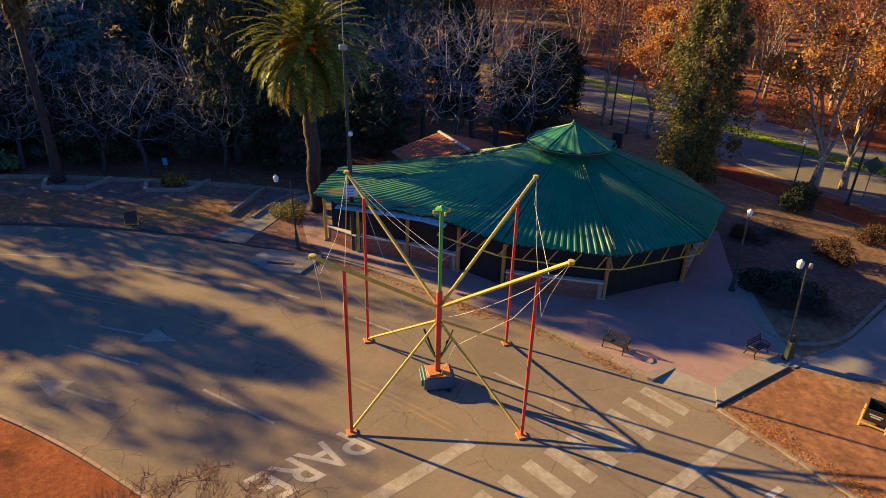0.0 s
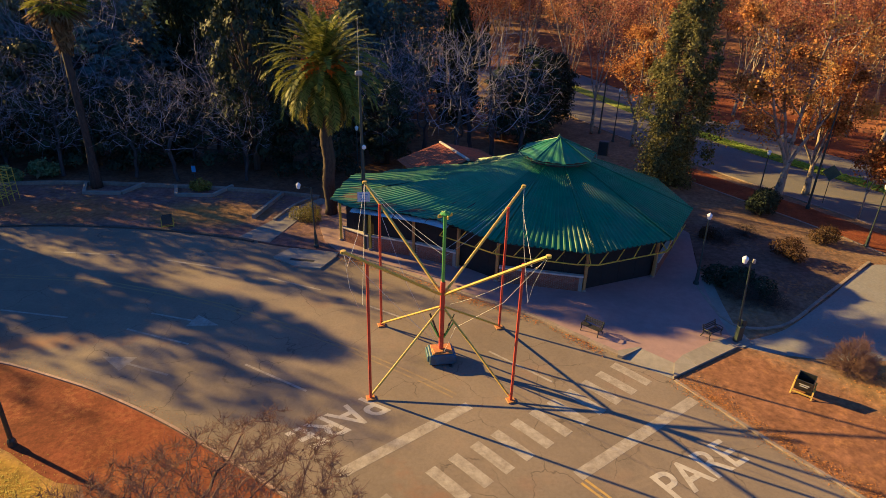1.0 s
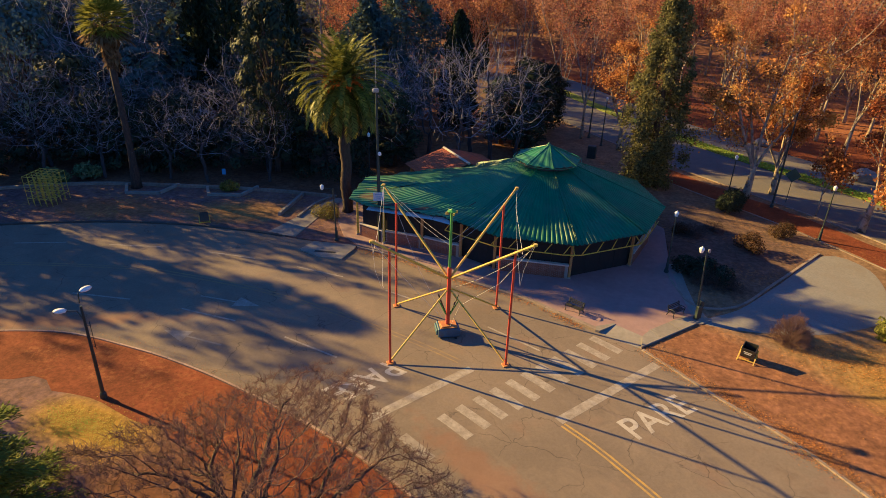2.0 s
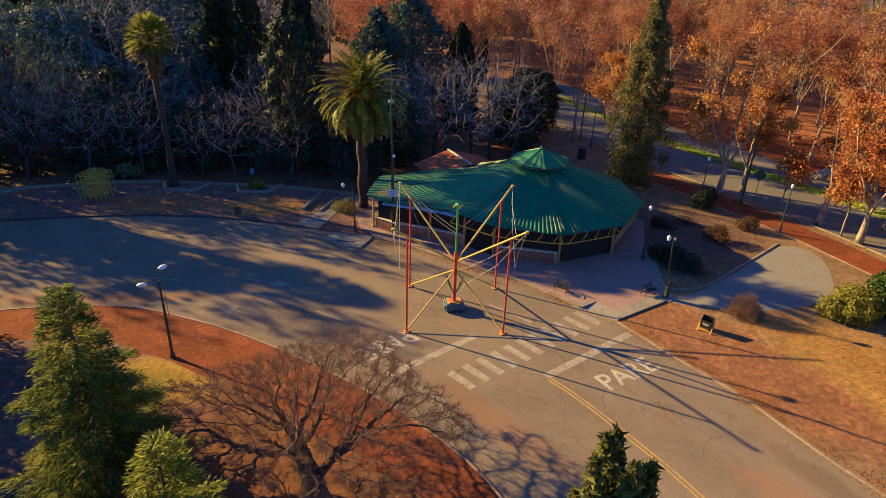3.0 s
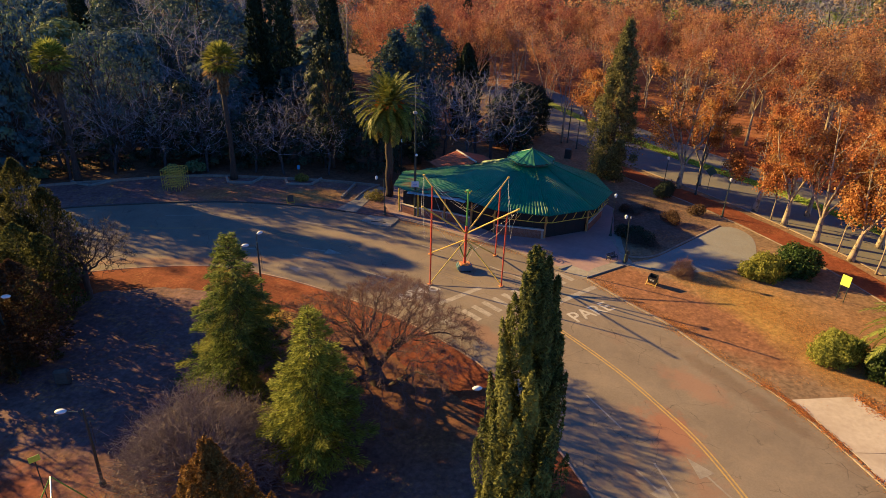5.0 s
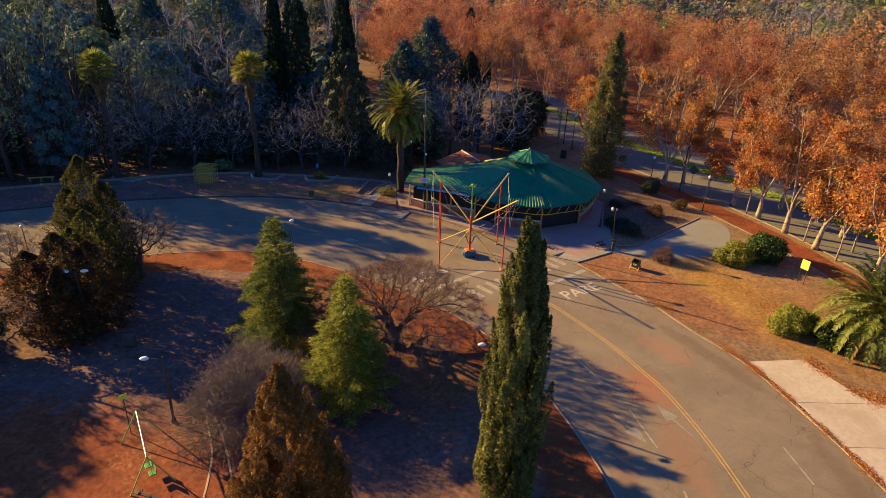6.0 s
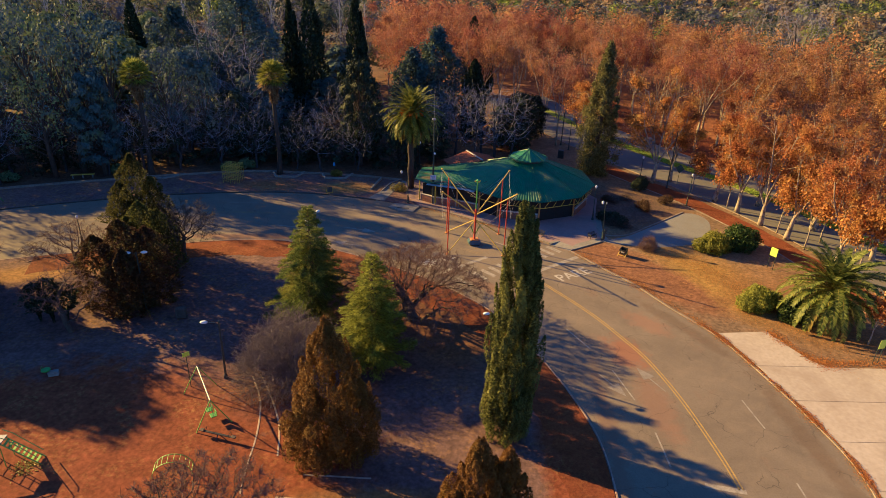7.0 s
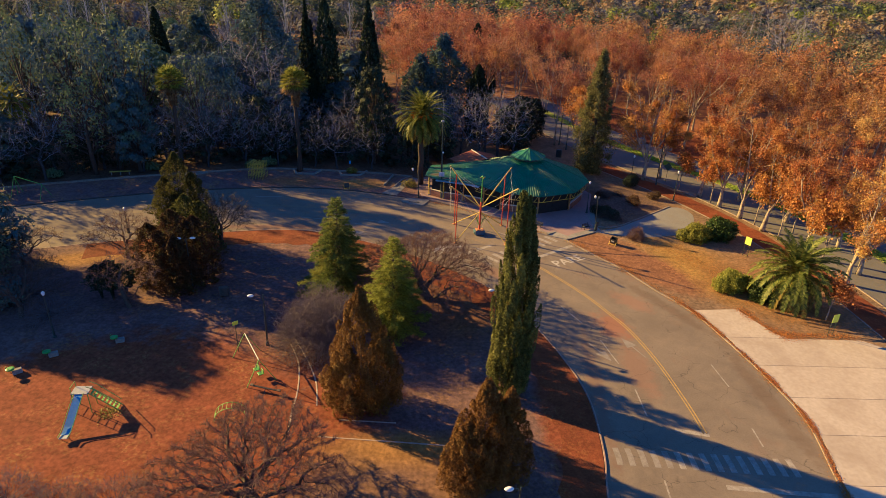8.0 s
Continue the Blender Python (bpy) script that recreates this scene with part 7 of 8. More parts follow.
# ---------------------------------------------------------------- bushes
def bush(seed, lobes, material, count, size, wood="bark_brown"):
    rng = np.random.default_rng(seed)
    c, al = [], []
    vol = sum(r ** 2 for *_, r in lobes)
    for x, y, z, r in lobes:
        n = int(count * r * r / vol)
        d = rng.normal(size=(n, 3))
        d /= np.linalg.norm(d, axis=1)[:, None]
        lump = 1 + 0.13 * np.sin(d[:, 0] * 7 + seed) * np.sin(d[:, 1] * 6) + 0.1 * np.sin(d[:, 2] * 9 + x)
        p = d * (r * lump * rng.uniform(0.75, 1.05, n))[:, None] * np.array([1, 1, 0.85]) + np.array([x, y, z])
        keep = p[:, 2] > 0.05
        c.append(p[keep])
        al.append(d[keep] + np.array([0, 0, 0.3]))
    stem = Geo()
    for x, y, z, r in lobes:
        stem.tube([(x * 0.3, y * 0.3, 0), (x * 0.7, y * 0.7, z * 0.5), (x, y, z)], [0.07, 0.05, 0.02], 5)
    me = stem.mesh("stems")
    me.materials.append(MAT[wood])
    return [("stems", me), ("foliage", crown_mesh("leaves", facing_leaves(np.concatenate(c), np.concatenate(al), size * 1.1, rng, 1.6, 0.6), material))]


plant("bush", 26.6, -0.3, 0.05, bush(1, ((0, 0, 0.9, 1.5), (1.2, 0.4, 0.9, 1.2), (-1.3, 0.2, 0.7, 1.0), (0.3, 0.9, 1.2, 1.1)), "leaf_bush", 9000, 0.11), "rounded yellow-green clipped bush", "shrub", "", 0, 0.95)
plant("bush", 30.0, 0.6, 0.05, bush(2, ((0, 0, 1.1, 1.7), (1.4, 0.2, 1.0, 1.3), (-1.3, 0.3, 0.9, 1.2), (0.2, 0.9, 1.5, 1.2)), "leaf_bush_dark", 10000, 0.115), "rounded glossy dark green bush", "shrub", "", 20)
plant("bush", 25.8, -12.6, 0.05, bush(3, ((0, 0, 1.2, 1.8), (1.3, 0.3, 1.0, 1.3), (-1.2, -0.2, 0.9, 1.3), (0.2, 0.8, 1.6, 1.2), (2.4, 0.9, 0.9, 1.1)), "leaf_bush", 12000, 0.115), "large yellow-green bush by the forecourt", "shrub", "", 0, 0.78)
plant("bush", 28.2, -14.4, 0.05, bush(4, ((0, 0, 0.9, 1.3), (1.3, 0.3, 0.8, 1.1)), "leaf_bush_dark", 6000, 0.115), "dark green bush under a palm", "shrub", "", 0)
plant("bush", 23.9, 18.8, 0.05, bush(5, ((0, 0, 1.0, 1.0), (0.4, 0.2, 1.3, 0.8), (-0.5, 0.1, 0.8, 0.7)), "leaf_black", 6000, 0.08), "dark rounded bush on the bare verge", "shrub")
plant("bush", -9.3, 15.8, 0.07, bush(6, ((0, 0, 0.6, 0.9), (0.9, -0.3, 0.5, 0.8), (-0.9, 0.5, 0.5, 0.8), (0.4, 1.2, 0.6, 0.9)), "leaf_palm_dry", 2600, 0.08), "low dry yellow-brown bush beside the pavilion", "shrub", "", 0, 0.7)
for x, y, s in ((19.4, -0.2, 0.95), (18.9, 14.0, 0.8), (17.0, 6.2, 0.8), (18.4, 5.6, 0.7), (17.4, 7.6, 0.75), (21.0, 14.9, 0.7)):
    parts = dome_of_twigs(int(x * 10), 1.35 if y > 1 else 1.15, 1.3 if y > 1 else 1.75, 420 if y > 1 else 1100, "bark_twig" if y < 1 else "bark_dark")
    plant("bare_shrub", x, y, 0.05, parts, "twiggy dark leafless shrub in a soil bed", "shrub", "bed shrubs", 0, s)
RUSSET = bush(7, ((0, 0, 0.75, 0.8), (0.7, 0.2, 0.6, 0.6), (-0.6, 0.3, 0.6, 0.65), (0.1, -0.5, 0.9, 0.5)), "leaf_bronze", 1700, 0.075)
for x, y, size in ((22.4, 11.6, 0.95), (26.1, 14.0, 0.9), (18.2, 14.4, 0.6)):
    plant("bush", x, y, 0.05, RUSSET, "dark reddish-brown shrub on the bare verge", "shrub", "verge shrubs", 70 * x, size)
plant("bush", 17.1, 7.4, 0.05, bush(8, ((0, 0, 0.45, 0.95), (1.1, -0.9, 0.4, 0.85), (-0.8, 0.8, 0.4, 0.8), (0.5, 0.4, 0.55, 0.7)), "leaf_black", 5200, 0.085), "low dark spreading shrub in a soil bed", "shrub", "", 0)
for i, (x, y) in enumerate(((-33.5, 21.8), (-31.5, 23.4), (-18.3, 21.0), (-48, 19.5), (-60, 15))):
    plant("bush", x, y, 0.05, bush(50 + i, ((0, 0, 0.7, 0.8), (0.7, 0.3, 0.5, 0.6), (-0.6, 0.2, 0.5, 0.6)), "leaf_palm_dry" if i == 2 else "leaf_olive", 900, 0.14),
          "low bush at the foot of the trees", "shrub", "terrace bushes", 0, 0.7 if i == 2 else 1.0)
plant("bush", -47.0, -20.0, 0.05, bush(62, ((0, 0, 1.6, 2.2), (-2.0, 0.4, 1.6, 2.0), (1.7, 0.8, 1.3, 1.6)), "leaf_dark", 5000, 0.22), "dark evergreen shrub by the playground", "shrub")


# ---------------------------------------------------------------- palms
def feather_palm(seed, trunk, thick, fronds, reach, dry=0.2, fruit=True, leaf="leaf_palm", droop=4.0):
    rng = np.random.default_rng(seed)
    g = Geo()
    steps = max(4, int(trunk / 0.3))
    g.tube([(0.06 * math.sin(k * 0.6), 0.05 * math.cos(k * 0.5), trunk * k / steps) for k in range(steps + 1)],
           [thick * (1.15 if k == 0 else 1.0) * (1.0 + 0.10 * (k % 2)) * (1.0 if k < steps - 5 else 1.45) for k in range(steps + 1)], 10)
    wood = g.mesh("trunk", True)
    wood.materials.append(MAT["bark_palm"])
    green, yellow, ribs = [], [], Geo()
    for k in range(fronds):
        a = k * 2.39996 + rng.uniform(-0.15, 0.15)
        u = (k + 0.5) / fronds
        e = radians(86 - 132 * u ** 0.95)
        length = reach * rng.uniform(0.88, 1.08) * (0.85 + 0.15 * math.sin(math.pi * u))
        p = np.array([0.0, 0.0, trunk + 0.25 - 0.35 * u])
        pts, dirs = [p], []
        el = e
        for i in range(8):
            d = np.array([math.cos(a) * math.cos(el), math.sin(a) * math.cos(el), math.sin(el)])
            p = p + d * length / 8
            pts.append(p)
            dirs.append(d)
            el -= radians(droop + 6 * i / 8 + 5.0 * max(0.0, math.cos(e)))
        ribs.tube(pts, [0.045, 0.04, 0.035, 0.03, 0.026, 0.022, 0.016, 0.012, 0.006], 3, False)
        side = np.array([-math.sin(a), math.cos(a), 0])
        for v in np.linspace(0.2, 0.99, 34):
            i = min(int(v * 8), 7)
            q = pts[i] + (pts[i + 1] - pts[i]) * (v * 8 - i)
            d = dirs[i]
            up = np.cross(side, d)
            long = 0.46 * (reach / 3.8) ** 0.3 * math.sin(math.pi * min(0.97, 0.12 + 0.85 * v)) ** 0.6 + 0.08
            for s in (-1, 1):
                w = unit(side * s * 0.85 + d * 0.62 - up * 0.25 + rng.normal(size=3) * 0.1 + np.array([0, 0, -0.12]))
                half = unit(np.cross(w, up)) * 0.034 * (reach / 3.8)
                quad = [q - half, q + half, q + w * long * 0.6 + half * 1.3, q + w * long - np.array([0, 0, 0.06])]
                (yellow if u > 1 - dry and rng.uniform() < 0.75 else green).append(quad)
    crown = crown_mesh("fronds", np.array(green), leaf)
    old = crown_mesh("old fronds", np.array(yellow), "leaf_palm_dry")
    out = [("trunk", wood), ("fronds", crown), ("old_fronds", old)]
    if fruit:
        for k in range(11):
            a, reach_out = k * 0.62 + 0.3, rng.uniform(0.85, 1.35)
            mid = np.array([math.cos(a) * reach_out, math.sin(a) * reach_out, trunk + rng.uniform(-0.05, 0.5)])
            ribs.tube([(0, 0, trunk), tuple(mid * np.array([0.5, 0.5, 1]) + np.array([0, 0, 0.35])), tuple(mid)], 0.04, 4, False)
            g = Geo()
            for _ in range(30):
                d = unit(rng.normal(size=3) + np.array([math.cos(a) * 0.5, math.sin(a) * 0.5, -0.7]))
                end = mid + d * rng.uniform(0.22, 0.5)
                g.tube([mid, end, end - np.array([0, 0, 0.14])], [0.02, 0.045, 0.03], 4, False)
            me = g.mesh("fruit")
            me.materials.append(MAT["palm_fruit"])
            out.append(("fruit", me))
    rib = ribs.mesh("ribs")
    rib.materials.append(MAT["leaf_palm_dry"])
    return out + [("frond_ribs", rib)]


plant("date_palm", -7.7, 17.0, 0.05, feather_palm(3, 10.0, 0.4, 128, 4.5, 0.16, True, "leaf_palm", 2.6), "tall date palm with orange fruit bunches and a stout trunk", "palm tree")
plant("date_palm", 30.8, -14.8, 0.05, feather_palm(4, 3.3, 0.5, 130, 5.2, 0.3, False, "leaf_palm_dark", 4.5), "short date palm with arching green fronds", "palm tree")
SAPLING = broadleaf(77, "leaf_orange", "bark_plane", 1.8, 0.08, (4, 4, 3), (28, 38, 44), (1.1, 0.66, 0.62), 0.12, 0.05, 2600, 0.15, 0.25)
plant("plane_sapling", 33.0, -18.2, 0.05, SAPLING, "small plane tree with orange leaves beside a palm", "tree")
for x, y, size in ((33.9, 13.2, 1.25), (36.7, 5.4, 1.3), (37.6, 0.9, 1.5), (39.0, -6.4, 1.5), (31.2, 18.6, 1.1), (40.6, 3.0, 1.5)):
    plant("plane_sapling", x, y, 0.05, SAPLING, "young plane tree with orange leaves beside the avenue", "tree", "young plane trees", 57 * x, size, size * 1.15)
plant("date_palm", -66.0, 19.0, 0.05, feather_palm(5, 9.5, 0.36, 60, 3.8, 0.2, False), "tall date palm in front of dark woods", "palm tree")


def fan_palm(seed, trunk):
    rng = np.random.default_rng(seed)
    g = Geo()
    steps = 24
    g.tube([(0.10 * math.sin(k * 0.22), 0.06 * math.cos(k * 0.3), trunk * k / steps) for k in range(steps + 1)], [0.46 - 0.2 * min(1, k / 6) + 0.012 * (k % 2) for k in range(steps + 1)], 9)
    wood = g.mesh("trunk", True)
    wood.materials.append(MAT["bark_palm"])
    fresh, dead, ribs = [], [], Geo()
    for k in range(64):
        u = (k + 0.5) / 64
        a = k * 2.39996
        e = radians(84 - 118 * u)
        stem = 1.15 * rng.uniform(0.85, 1.15)
        base = np.array([0.0, 0.0, trunk + 0.1 - 0.5 * u])
        d = np.array([math.cos(a) * math.cos(e), math.sin(a) * math.cos(e), math.sin(e)])
        hub = base + d * stem
        ribs.tube([base, hub], [0.03, 0.018], 3, False)
        side = np.array([-math.sin(a), math.cos(a), 0])
        up = np.cross(side, d)
        for f in np.linspace(-1.25, 1.25, 13):
            w = unit(d * math.cos(f) + side * math.sin(f) + rng.normal(size=3) * 0.06 - np.array([0, 0, 0.18]))
            half = unit(np.cross(w, up)) * 0.07
            quad = [hub, hub + w * 0.6 - half, hub + w * 1.2 - np.array([0, 0, 0.12]), hub + w * 0.6 + half]
            (dead if u > 0.84 else fresh).append(quad)
    down = rng.uniform(0, 1, 700)
    ring = rng.uniform(0, 2 * math.pi, 700)
    thick = 0.75 - 0.5 * down
    skirt = np.stack([thick * np.cos(ring), thick * np.sin(ring), trunk - 0.4 - 3.0 * down], 1) * np.array([1.0, 1.0, 1.0]) + rng.normal(size=(700, 3)) * 0.07
    hang = leaves(skirt, 0.28, rng, 2.6, 0.0, np.tile(np.array([0.0, 0.0, -1.0]), (700, 1)))
    a = crown_mesh("fans", np.array(fresh), "leaf_fan")
    b = crown_mesh("dead fans", np.concatenate([np.array(dead), hang]), "palm_thatch")
    rib = ribs.mesh("ribs")
    rib.materials.append(MAT["leaf_palm_dry"])
    return [("trunk", wood), ("fan_leaves", a), ("dead_leaves", b), ("leaf_stems", rib)]


FAN = fan_palm(9, 13.6)
plant("fan_palm", -26.2, 21.2, 0.05, FAN, "tall slender fan palm with a shaggy yellow crown", "palm tree", "fan palms", 0, 0.99)
plant("fan_palm", -43.0, 18.9, 0.05, FAN, "tall slender fan palm with a shaggy yellow crown", "palm tree", "fan palms", 130, 0.99)

# ---------------------------------------------------------------- grass and fallen leaves
def scatter(n, line, spread, rng, size, z):
    i = rng.integers(0, len(line) - 1, n)
    pts = np.array([q[:2] for q in line])
    base = pts[i] + (pts[i + 1] - pts[i]) * rng.uniform(0, 1, (n, 1)) + rng.normal(size=(n, 2)) * spread
    c = np.column_stack([base, np.full(n, z) + rng.uniform(0, 0.02, n)])
    q = leaves(c, size, rng, 1.2)
    q[:, :, 2] = c[:, None, 2] + (q[:, :, 2] - c[:, None, 2]) * 0.25
    return q


def drifts(n, line, spread, rng, size, z, run=2.2):
    """Leaves blown together: thick in some stretches of the line, thin in others, and wider where thick."""
    pts = np.array([q[:2] for q in line])
    u = rng.uniform(0, len(pts) - 1.001, n * 3)
    thick = 0.5 + 0.5 * np.sin(u / run + 1.3 * np.sin(u / (run * 2.3))) * np.sin(u / (run * 0.37) + 0.7)
    keep = rng.uniform(0, 1, n * 3) < 0.12 + 0.88 * thick ** 2
    u, thick = u[keep][:n], thick[keep][:n]
    i = u.astype(int)
    wide = spread * (0.35 + 1.2 * thick)
    base = pts[i] + (pts[i + 1] - pts[i]) * (u - i)[:, None] + rng.normal(size=(len(u), 2)) * wide[:, None]
    c = np.column_stack([base, z + rng.uniform(0, 0.03, len(u))])
    q = leaves(c, size, rng, 1.2)
    q[:, :, 2] = c[:, None, 2] + (q[:, :, 2] - c[:, None, 2]) * 0.25
    return q


kerbside = offset([p for p in OUTER if p[1] > -17], -0.4)
tagged(part("fallen_leaves", crown_mesh("fallen", drifts(5200, kerbside, 0.3, rng, 0.052, 0.065), "fallen"), None), "orange fallen leaves along the kerb", "leaves", "", "stuff")
kerbside = offset([p for p in OUTER if -50 < p[1] < -15], -0.1)
tagged(part("fallen_leaves", crown_mesh("fallen", drifts(6000, kerbside, 0.13, rng, 0.09, 0.085), "fallen"), None), "orange fallen leaves along the forecourt kerb", "leaves", "", "stuff")
gutter = offset([p for p in OUTER if p[1] > -50], 0.2)
tagged(part("fallen_leaves", crown_mesh("fallen", drifts(2600, gutter, 0.2, rng, 0.055, 0.012), "fallen"), None), "orange fallen leaves in the gutter", "leaves", "", "stuff")
court = offset([(24.9, -16.6), (25.9, -19.2), (26.6, -20.9), (27.6, -21.5), (31, -21.4), (34.4, -21.5)], 0.3)
tagged(part("fallen_leaves", crown_mesh("fallen", drifts(2200, court, 0.35, rng, 0.11, 0.07, 0.8), "fallen"), None), "orange fallen leaves beside the forecourt", "leaves", "", "stuff")
inner_edge = offset([p for p in INNER if p[1] > -24 and p[0] > -32], -0.25)
tagged(part("fallen_leaves", crown_mesh("fallen", scatter(2600, inner_edge, 0.22, rng, 0.03, 0.012), "fallen"), None), "scattered leaves and soil beside the island kerb", "leaves", "", "stuff")
walk_edge = offset([q for q in WALK if q[0] < 8.3], 0.3)
tagged(part("fallen_leaves", crown_mesh("fallen", drifts(1900, walk_edge, 0.2, rng, 0.065, 0.03), "fallen"), None), "orange fallen leaves in the gutter", "leaves", "", "stuff")
lawn = spline([(20.8, -1.2), (24.0, -4.0), (25.4, -8.0), (27.2, -10.5), (25.5, -13.0), (29.8, -16.8), (34, -18.6)], 0.8)
tagged(part("fallen_leaves", crown_mesh("fallen", drifts(22000, lawn, 1.45, rng, 0.058, 0.06, 1.1), "fallen"), None), "yellow fallen leaves on the dry lawn", "leaves", "", "stuff")
green = [p for p in offset([p for p in EAST_ROAD if -20 < p[1] < 44], 8.9)]
blades = scatter(9000, green, 0.5, rng, 0.22, 0.14)
tagged(part("grass", crown_mesh("grass", blades, "grass_green"), None), "bright green grass on the strip between carriageways", "grass", "", "stuff")
corner = [(-18.0 + 0.5 * k, -7.1 - 0.2 * k) for k in range(9)]
tagged(part("grass", crown_mesh("grass", scatter(5000, corner, 0.5, rng, 0.04, 0.07), "grass_dry"), None), "thin dry yellow grass by the red soil", "grass", "", "stuff")

# ---------------------------------------------------------------- playground
slide = thing("playground_slide", -31.0, -33.6, 0.06, "playground slide with a blue chute and green rails", "slide", turn=4)
chute = Geo()
run = [(0, -0.45, 1.62), (0, -0.7, 1.55), (0, -2.6, 0.55), (0, -3.1, 0.36), (0, -3.55, 0.32)]
n = len(run)
chute.v = [(sx * 0.3, y, z) for sx in (-1, 1) for _, y, z in run] + [(sx * 0.3, y, z - 0.04) for sx in (-1, 1) for _, y, z in run]
chute.f = [(i, i + 1, n + i + 1, n + i) for i in range(n - 1)] + [(2 * n + i, 3 * n + i, 3 * n + i + 1, 2 * n + i + 1) for i in range(n - 1)]
part("chute", chute, "slide_blue", slide, "blue sheet-metal chute")
part("chute_end", Geo().box((0, -3.4, 0.345), (0.58, 0.4, 0.03), 0, 0.01), "galvanised", slide, "bare metal chute end")
for s in (-1, 1):
    part("side_rail", Geo().tube([(s * 0.33, y, z + 0.1) for _, y, z in run], 0.03, 6), "lime_paint", slide)
    part("leg", Geo().tube([(s * 0.26, -3.3, 0.3), (s * 0.3, -3.3, 0)], 0.03, 6), "timber", slide)
    part("support", Geo().tube([(s * 0.55, -0.4, 1.62), (s * 0.62, -0.5, 0)], 0.03, 6), "lime_paint", slide)
    part("support", Geo().tube([(s * 0.55, 0.4, 1.62), (s * 0.62, 0.5, 0)], 0.03, 6), "lime_paint", slide)
    part("hand_rail", Geo().tube([(0.5, s * 0.32, 2.2), (1.0, s * 0.32, 1.95), (2.5, s * 0.34, 0.5)], 0.026, 6), "lime_paint", slide)
    part("stringer", Geo().bar((0.55, s * 0.3, 1.62), (2.5, s * 0.32, 0.0), 0.05), "lime_paint", slide)
part("platform", Geo().box((0, 0, 1.64), (1.2, 0.95, 0.05), 0, 0.01), "galvanised", slide, "pale metal platform")
for k in range(8):
    u = (k + 0.6) / 8.3
    part("step", Geo().box((0.6 + 1.85 * u, 0, 1.58 * (1 - u)), (0.16, 0.58, 0.03), 0, 0.005), "lime_paint", slide)
for k in range(5):
    part("rung", Geo().tube([(-0.58, -0.42, 0.3 + 0.28 * k), (-0.58, 0.42, 0.3 + 0.28 * k)], 0.02, 5), "lime_paint", slide)
part("guard_rail", Geo().tube([(-0.55, -0.4, 1.65), (-0.55, -0.4, 2.15), (-0.55, 0.4, 2.15), (-0.55, 0.4, 1.65)], 0.026, 6), "lime_paint", slide)
tagged(part("fallen_leaves", crown_mesh("fallen", scatter(260, [(-29.6, -33.6), (-28.9, -34.4), (-29.2, -34.0)], 0.35, np.random.default_rng(5), 0.12, 0.08), "leaf_palm_dry"), None),
       "heap of yellow leaves under the slide", "leaves", "", "stuff")

swing = thing("swing_set", -20.1, -28.25, 0.06, "green steel swing set with two green seats", "swing", turn=-60)
part("top_bar", Geo().tube([(-2.1, 0, 2.15), (2.1, 0, 2.15)], 0.045, 8), "galvanised", swing, "pale steel top bar")
for s in (-1, 1):
    for w in (-1, 1):
        part("leg", Geo().tube([(s * 2.1, 0, 2.15), (s * 2.25, w * 1.15, 0)], 0.035, 6), "lime_paint", swing)
for x, swung in ((0.9, 0.0), (1.6, 0.12)):
    seat = part("seat", Geo().box((x, swung, 0.5), (0.45, 0.4, 0.06), 0.1, 0.02), "green_paint", swing, "green swing seat")
    part("seat_back", Geo().box((x, swung + 0.19, 0.68), (0.45, 0.05, 0.34), 0.1, 0.02), "green_paint", seat)
    for s in (-1, 1):
        part("chain", Geo().tube([(x + s * 0.2, swung, 0.5), (x + s * 0.2, 0, 2.13)], 0.012, 4), "galvanised", seat)

arch = thing("climbing_arch", -20.2, -34.2, 0.06, "yellow-green arched climbing ladder on red soil", "climbing frame", turn=12)
for s in (-1, 1):
    part("arch_rail", Geo().tube([(1.15 * math.cos(a), s * 0.35, 1.1 * math.sin(a)) for a in np.linspace(0, math.pi, 13)], 0.03, 6), "lime_paint", arch)
for a in np.linspace(0.2, math.pi - 0.2, 10):
    part("rung", Geo().tube([(1.15 * math.cos(a), -0.35, 1.1 * math.sin(a)), (1.15 * math.cos(a), 0.35, 1.1 * math.sin(a))], 0.02, 5), "lime_paint", arch)

see = thing("see_saw", -18.4, -31.2, 0.06, "low dark seesaw beam on red soil", "seesaw", turn=-15)
part("beam", Geo().box((0, 0, 0.35), (2.6, 0.16, 0.07), 0, 0.02), "iron", see)
part("pivot", Geo().tube([(0, -0.25, 0), (0, 0, 0.35), (0, 0.25, 0)], 0.04, 6), "iron", see)
for s in (-1, 1):
    part("seat", Geo().box((s * 1.15, 0, 0.41), (0.3, 0.26, 0.05), 0, 0.015), "wood", see)
    part("handle", Geo().tube([(s * 0.9, -0.15, 0.38), (s * 0.9, -0.15, 0.62), (s * 0.9, 0.15, 0.62), (s * 0.9, 0.15, 0.38)], 0.016, 5), "iron", see)


def play_table(x, y, turn, label):
    t = thing("spring_rider", x, y, 0.06, label, "spring rider", "spring riders", turn=turn)
    part("block", Geo().box((0.25, 0.1, 0.2), (0.7, 0.35, 0.4), 0.2, 0.03), "stone", t)
    part("spring", Geo().tube([(-0.15 + 0.07 * math.cos(k), 0.07 * math.sin(k), 0.1 + 0.02 * k) for k in range(22)], 0.014, 4), "iron", t)
    part("seat", Geo().lathe([(0.1, 0.5), (0.3, 0.54), (0.32, 0.62), (0.22, 0.66)], 12, (-0.15, 0, 0)), "green_paint", t, "green oval seat")
    part("handle", Geo().tube([(-0.35, -0.1, 0.6), (-0.4, -0.1, 0.85), (-0.4, 0.1, 0.85), (-0.35, 0.1, 0.6)], 0.015, 5), "green_paint", t)


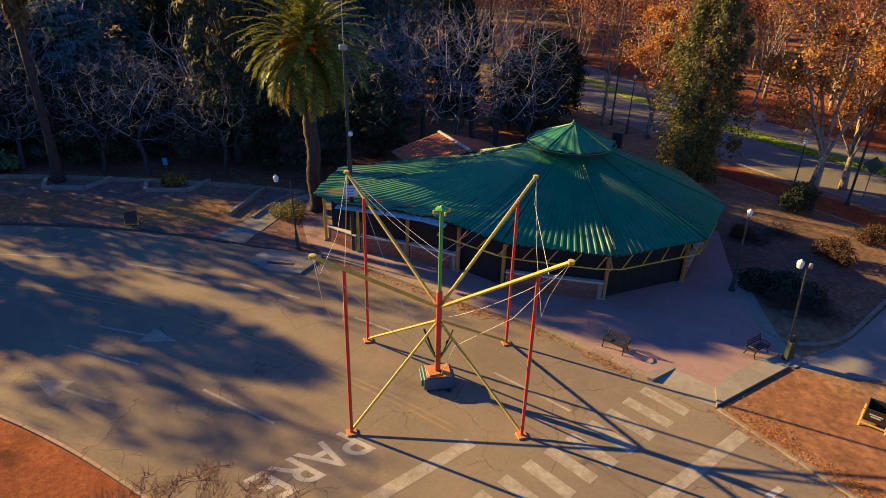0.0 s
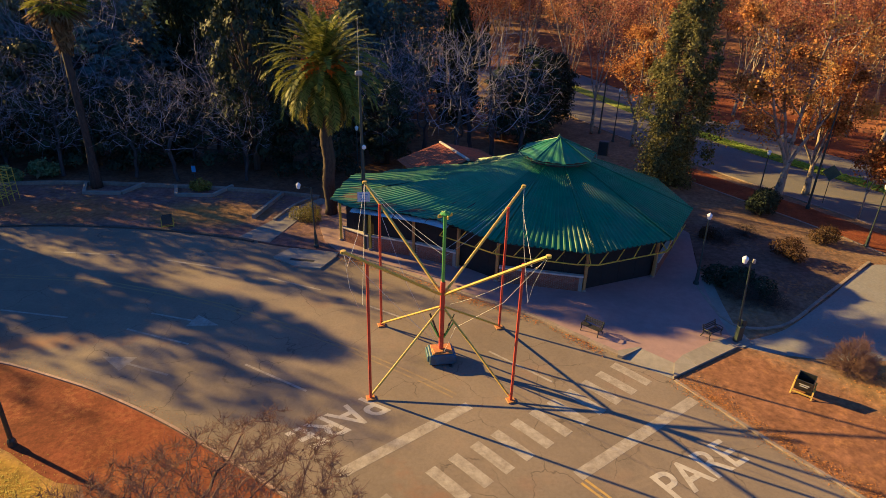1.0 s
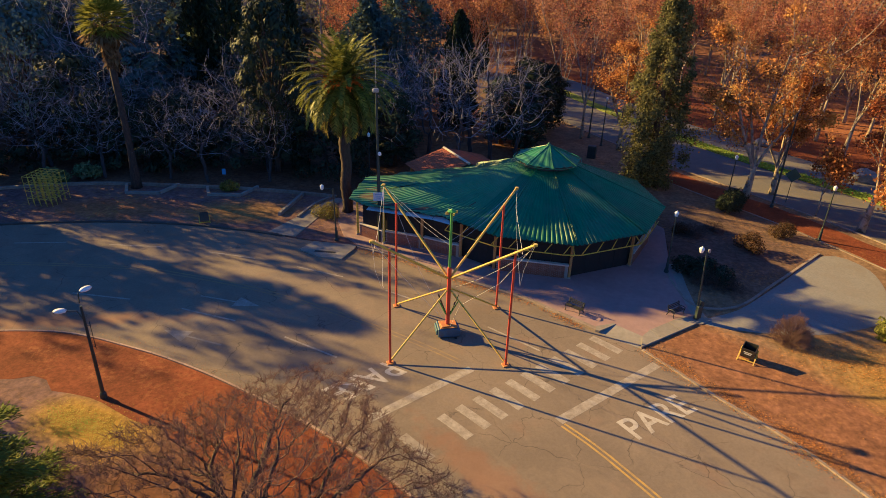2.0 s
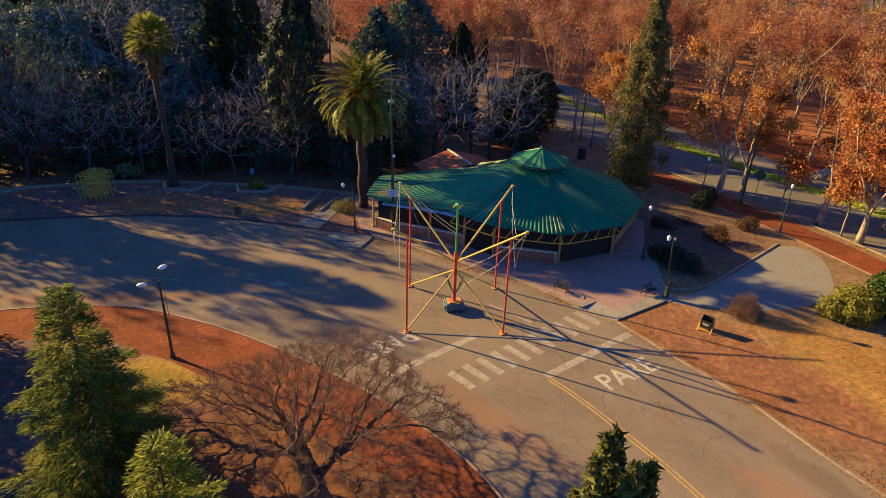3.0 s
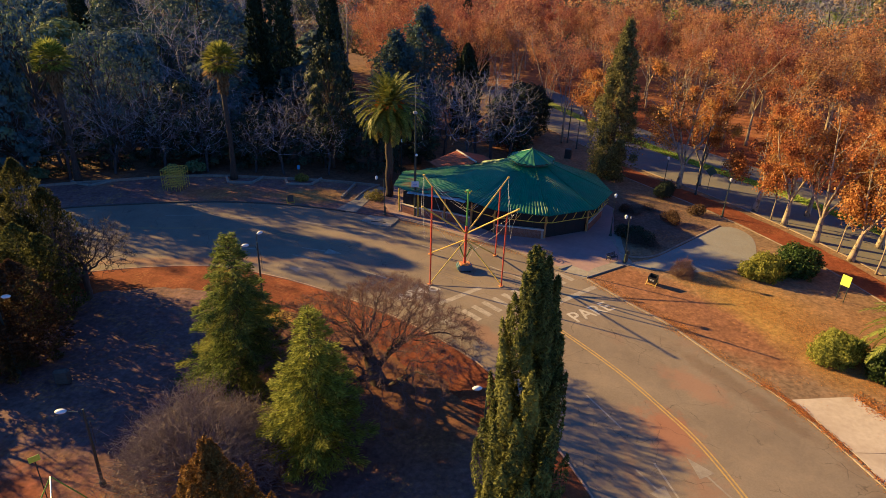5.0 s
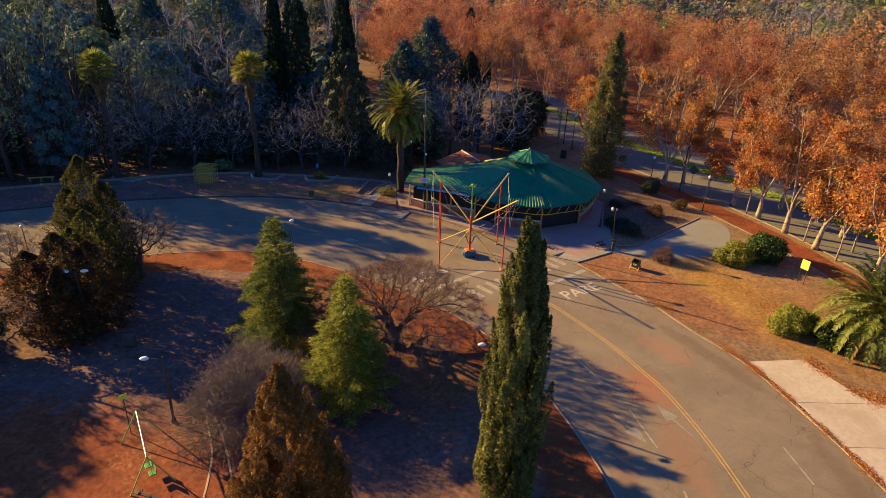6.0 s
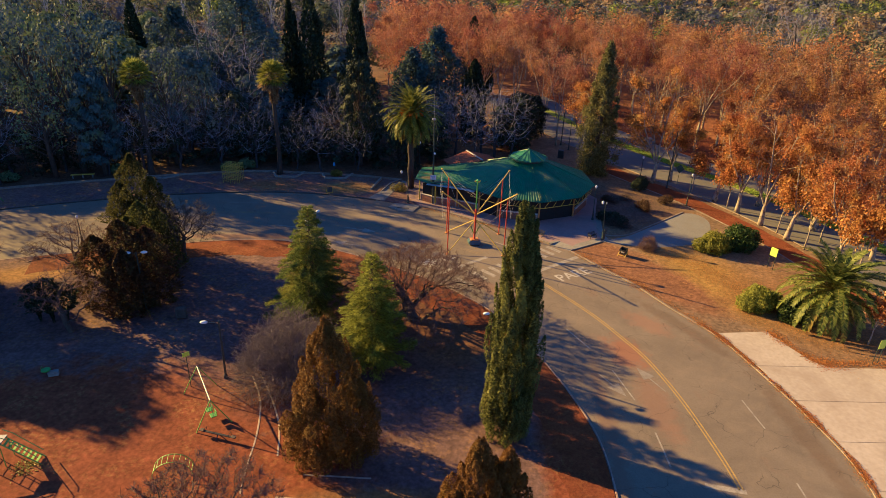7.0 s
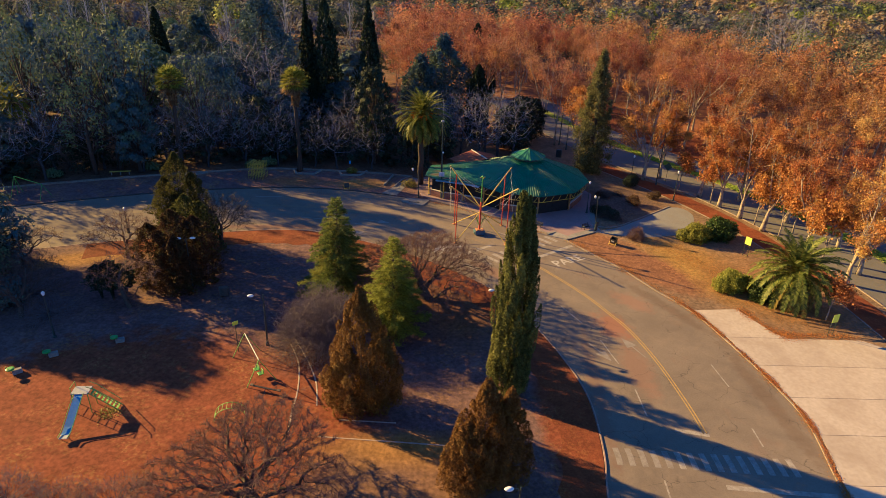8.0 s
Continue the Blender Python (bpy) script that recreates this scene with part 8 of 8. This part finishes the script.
play_table(-38.5, -29.9, 30, "green spring rider beside a low stone block in sun")
play_table(-37.0, -27.5, 20, "green spring rider beside a low stone block at the shade's edge")
play_table(-32.6, -25.2, 10, "green spring rider beside a low stone block in shade")

gym = thing("jungle_gym", -31.6, 17.7, 0.07, "yellow steel climbing cube on the terrace", "climbing frame", turn=-8)
step = 0.51
for i in range(5):
    for j in range(5):
        x, y = (i - 2) * step, (j - 2) * step
        part("upright", Geo().tube([(x, y, 0), (x, y, 2.4)], 0.024, 5), "yellow_paint", gym)
for k in range(1, 5):
    for i in range(5):
        q = (i - 2) * step
        part("crossbar", Geo().tube([(q, -2 * step, k * 0.59), (q, 2 * step, k * 0.59)], 0.024, 5), "yellow_paint", gym)
        part("crossbar", Geo().tube([(-2 * step, q, k * 0.59), (2 * step, q, k * 0.59)], 0.024, 5), "yellow_paint", gym)


def boulder(x, y, size, z, label, seed, name="boulder"):
    rng = np.random.default_rng(seed)
    bm = bmesh.new()
    bmesh.ops.create_icosphere(bm, subdivisions=3, radius=1.0)
    for v in bm.verts:
        d = 1 + 0.22 * noise.noise(v.co * 1.4 + Vector((seed, 0, 0))) + 0.1 * noise.noise(v.co * 4 + Vector((0, seed, 0)))
        v.co = Vector((v.co.x * size[0] * d, v.co.y * size[1] * d, max(v.co.z, -0.6) * size[2] * d))
    me = bpy.data.meshes.new("boulder")
    bm.to_mesh(me)
    bm.free()
    me.materials.append(MAT["stone"])
    ob = new(name, me)
    ob.matrix_basis = pose(x, y, z + size[2] * 0.5, 0, 0, rng.uniform(0, 360))
    return tagged(ob, label, "boulder", "boulders")


for i, (x, y, sx, sz) in enumerate(((41, 28, 1.3, 0.8), (43.5, 25, 0.9, 0.6), (33, 44, 1.0, 0.6), (36.4, 39.5, 0.8, 0.5))):
    boulder(x, y, (sx, sx * 0.75, sz), 0.02, "rough grey boulder under the trees", i + 1)
# the marker's dark tone stands in for the shade it lies in
slab_stone = thing("stone_marker", -26.0, -16.8, 0.06, "dark upright stone marker among dry leaves", "stone marker", turn=10)
part("stone", Geo().box((0, 0, 0.55), (0.95, 0.45, 1.1), 0, 0.15), "dark_kerb", slab_stone)

frame_green = thing("swing_set", -58.8, 7.6, 0.07, "green steel swing frame on the far terrace", "swing", turn=-12)
part("top_bar", Geo().tube([(-2.0, 0, 2.6), (2.0, 0, 1.9)], 0.05, 6), "green_paint", frame_green)
for x, w in ((-2.0, -1), (-2.0, 1), (2.0, -1), (2.0, 1), (-1.9, 0)):
    part("leg", Geo().tube([(x, 0, 2.55 if x < 0 else 1.9), (x * 1.1, w * 1.0, 0)], 0.04, 6), "green_paint", frame_green)
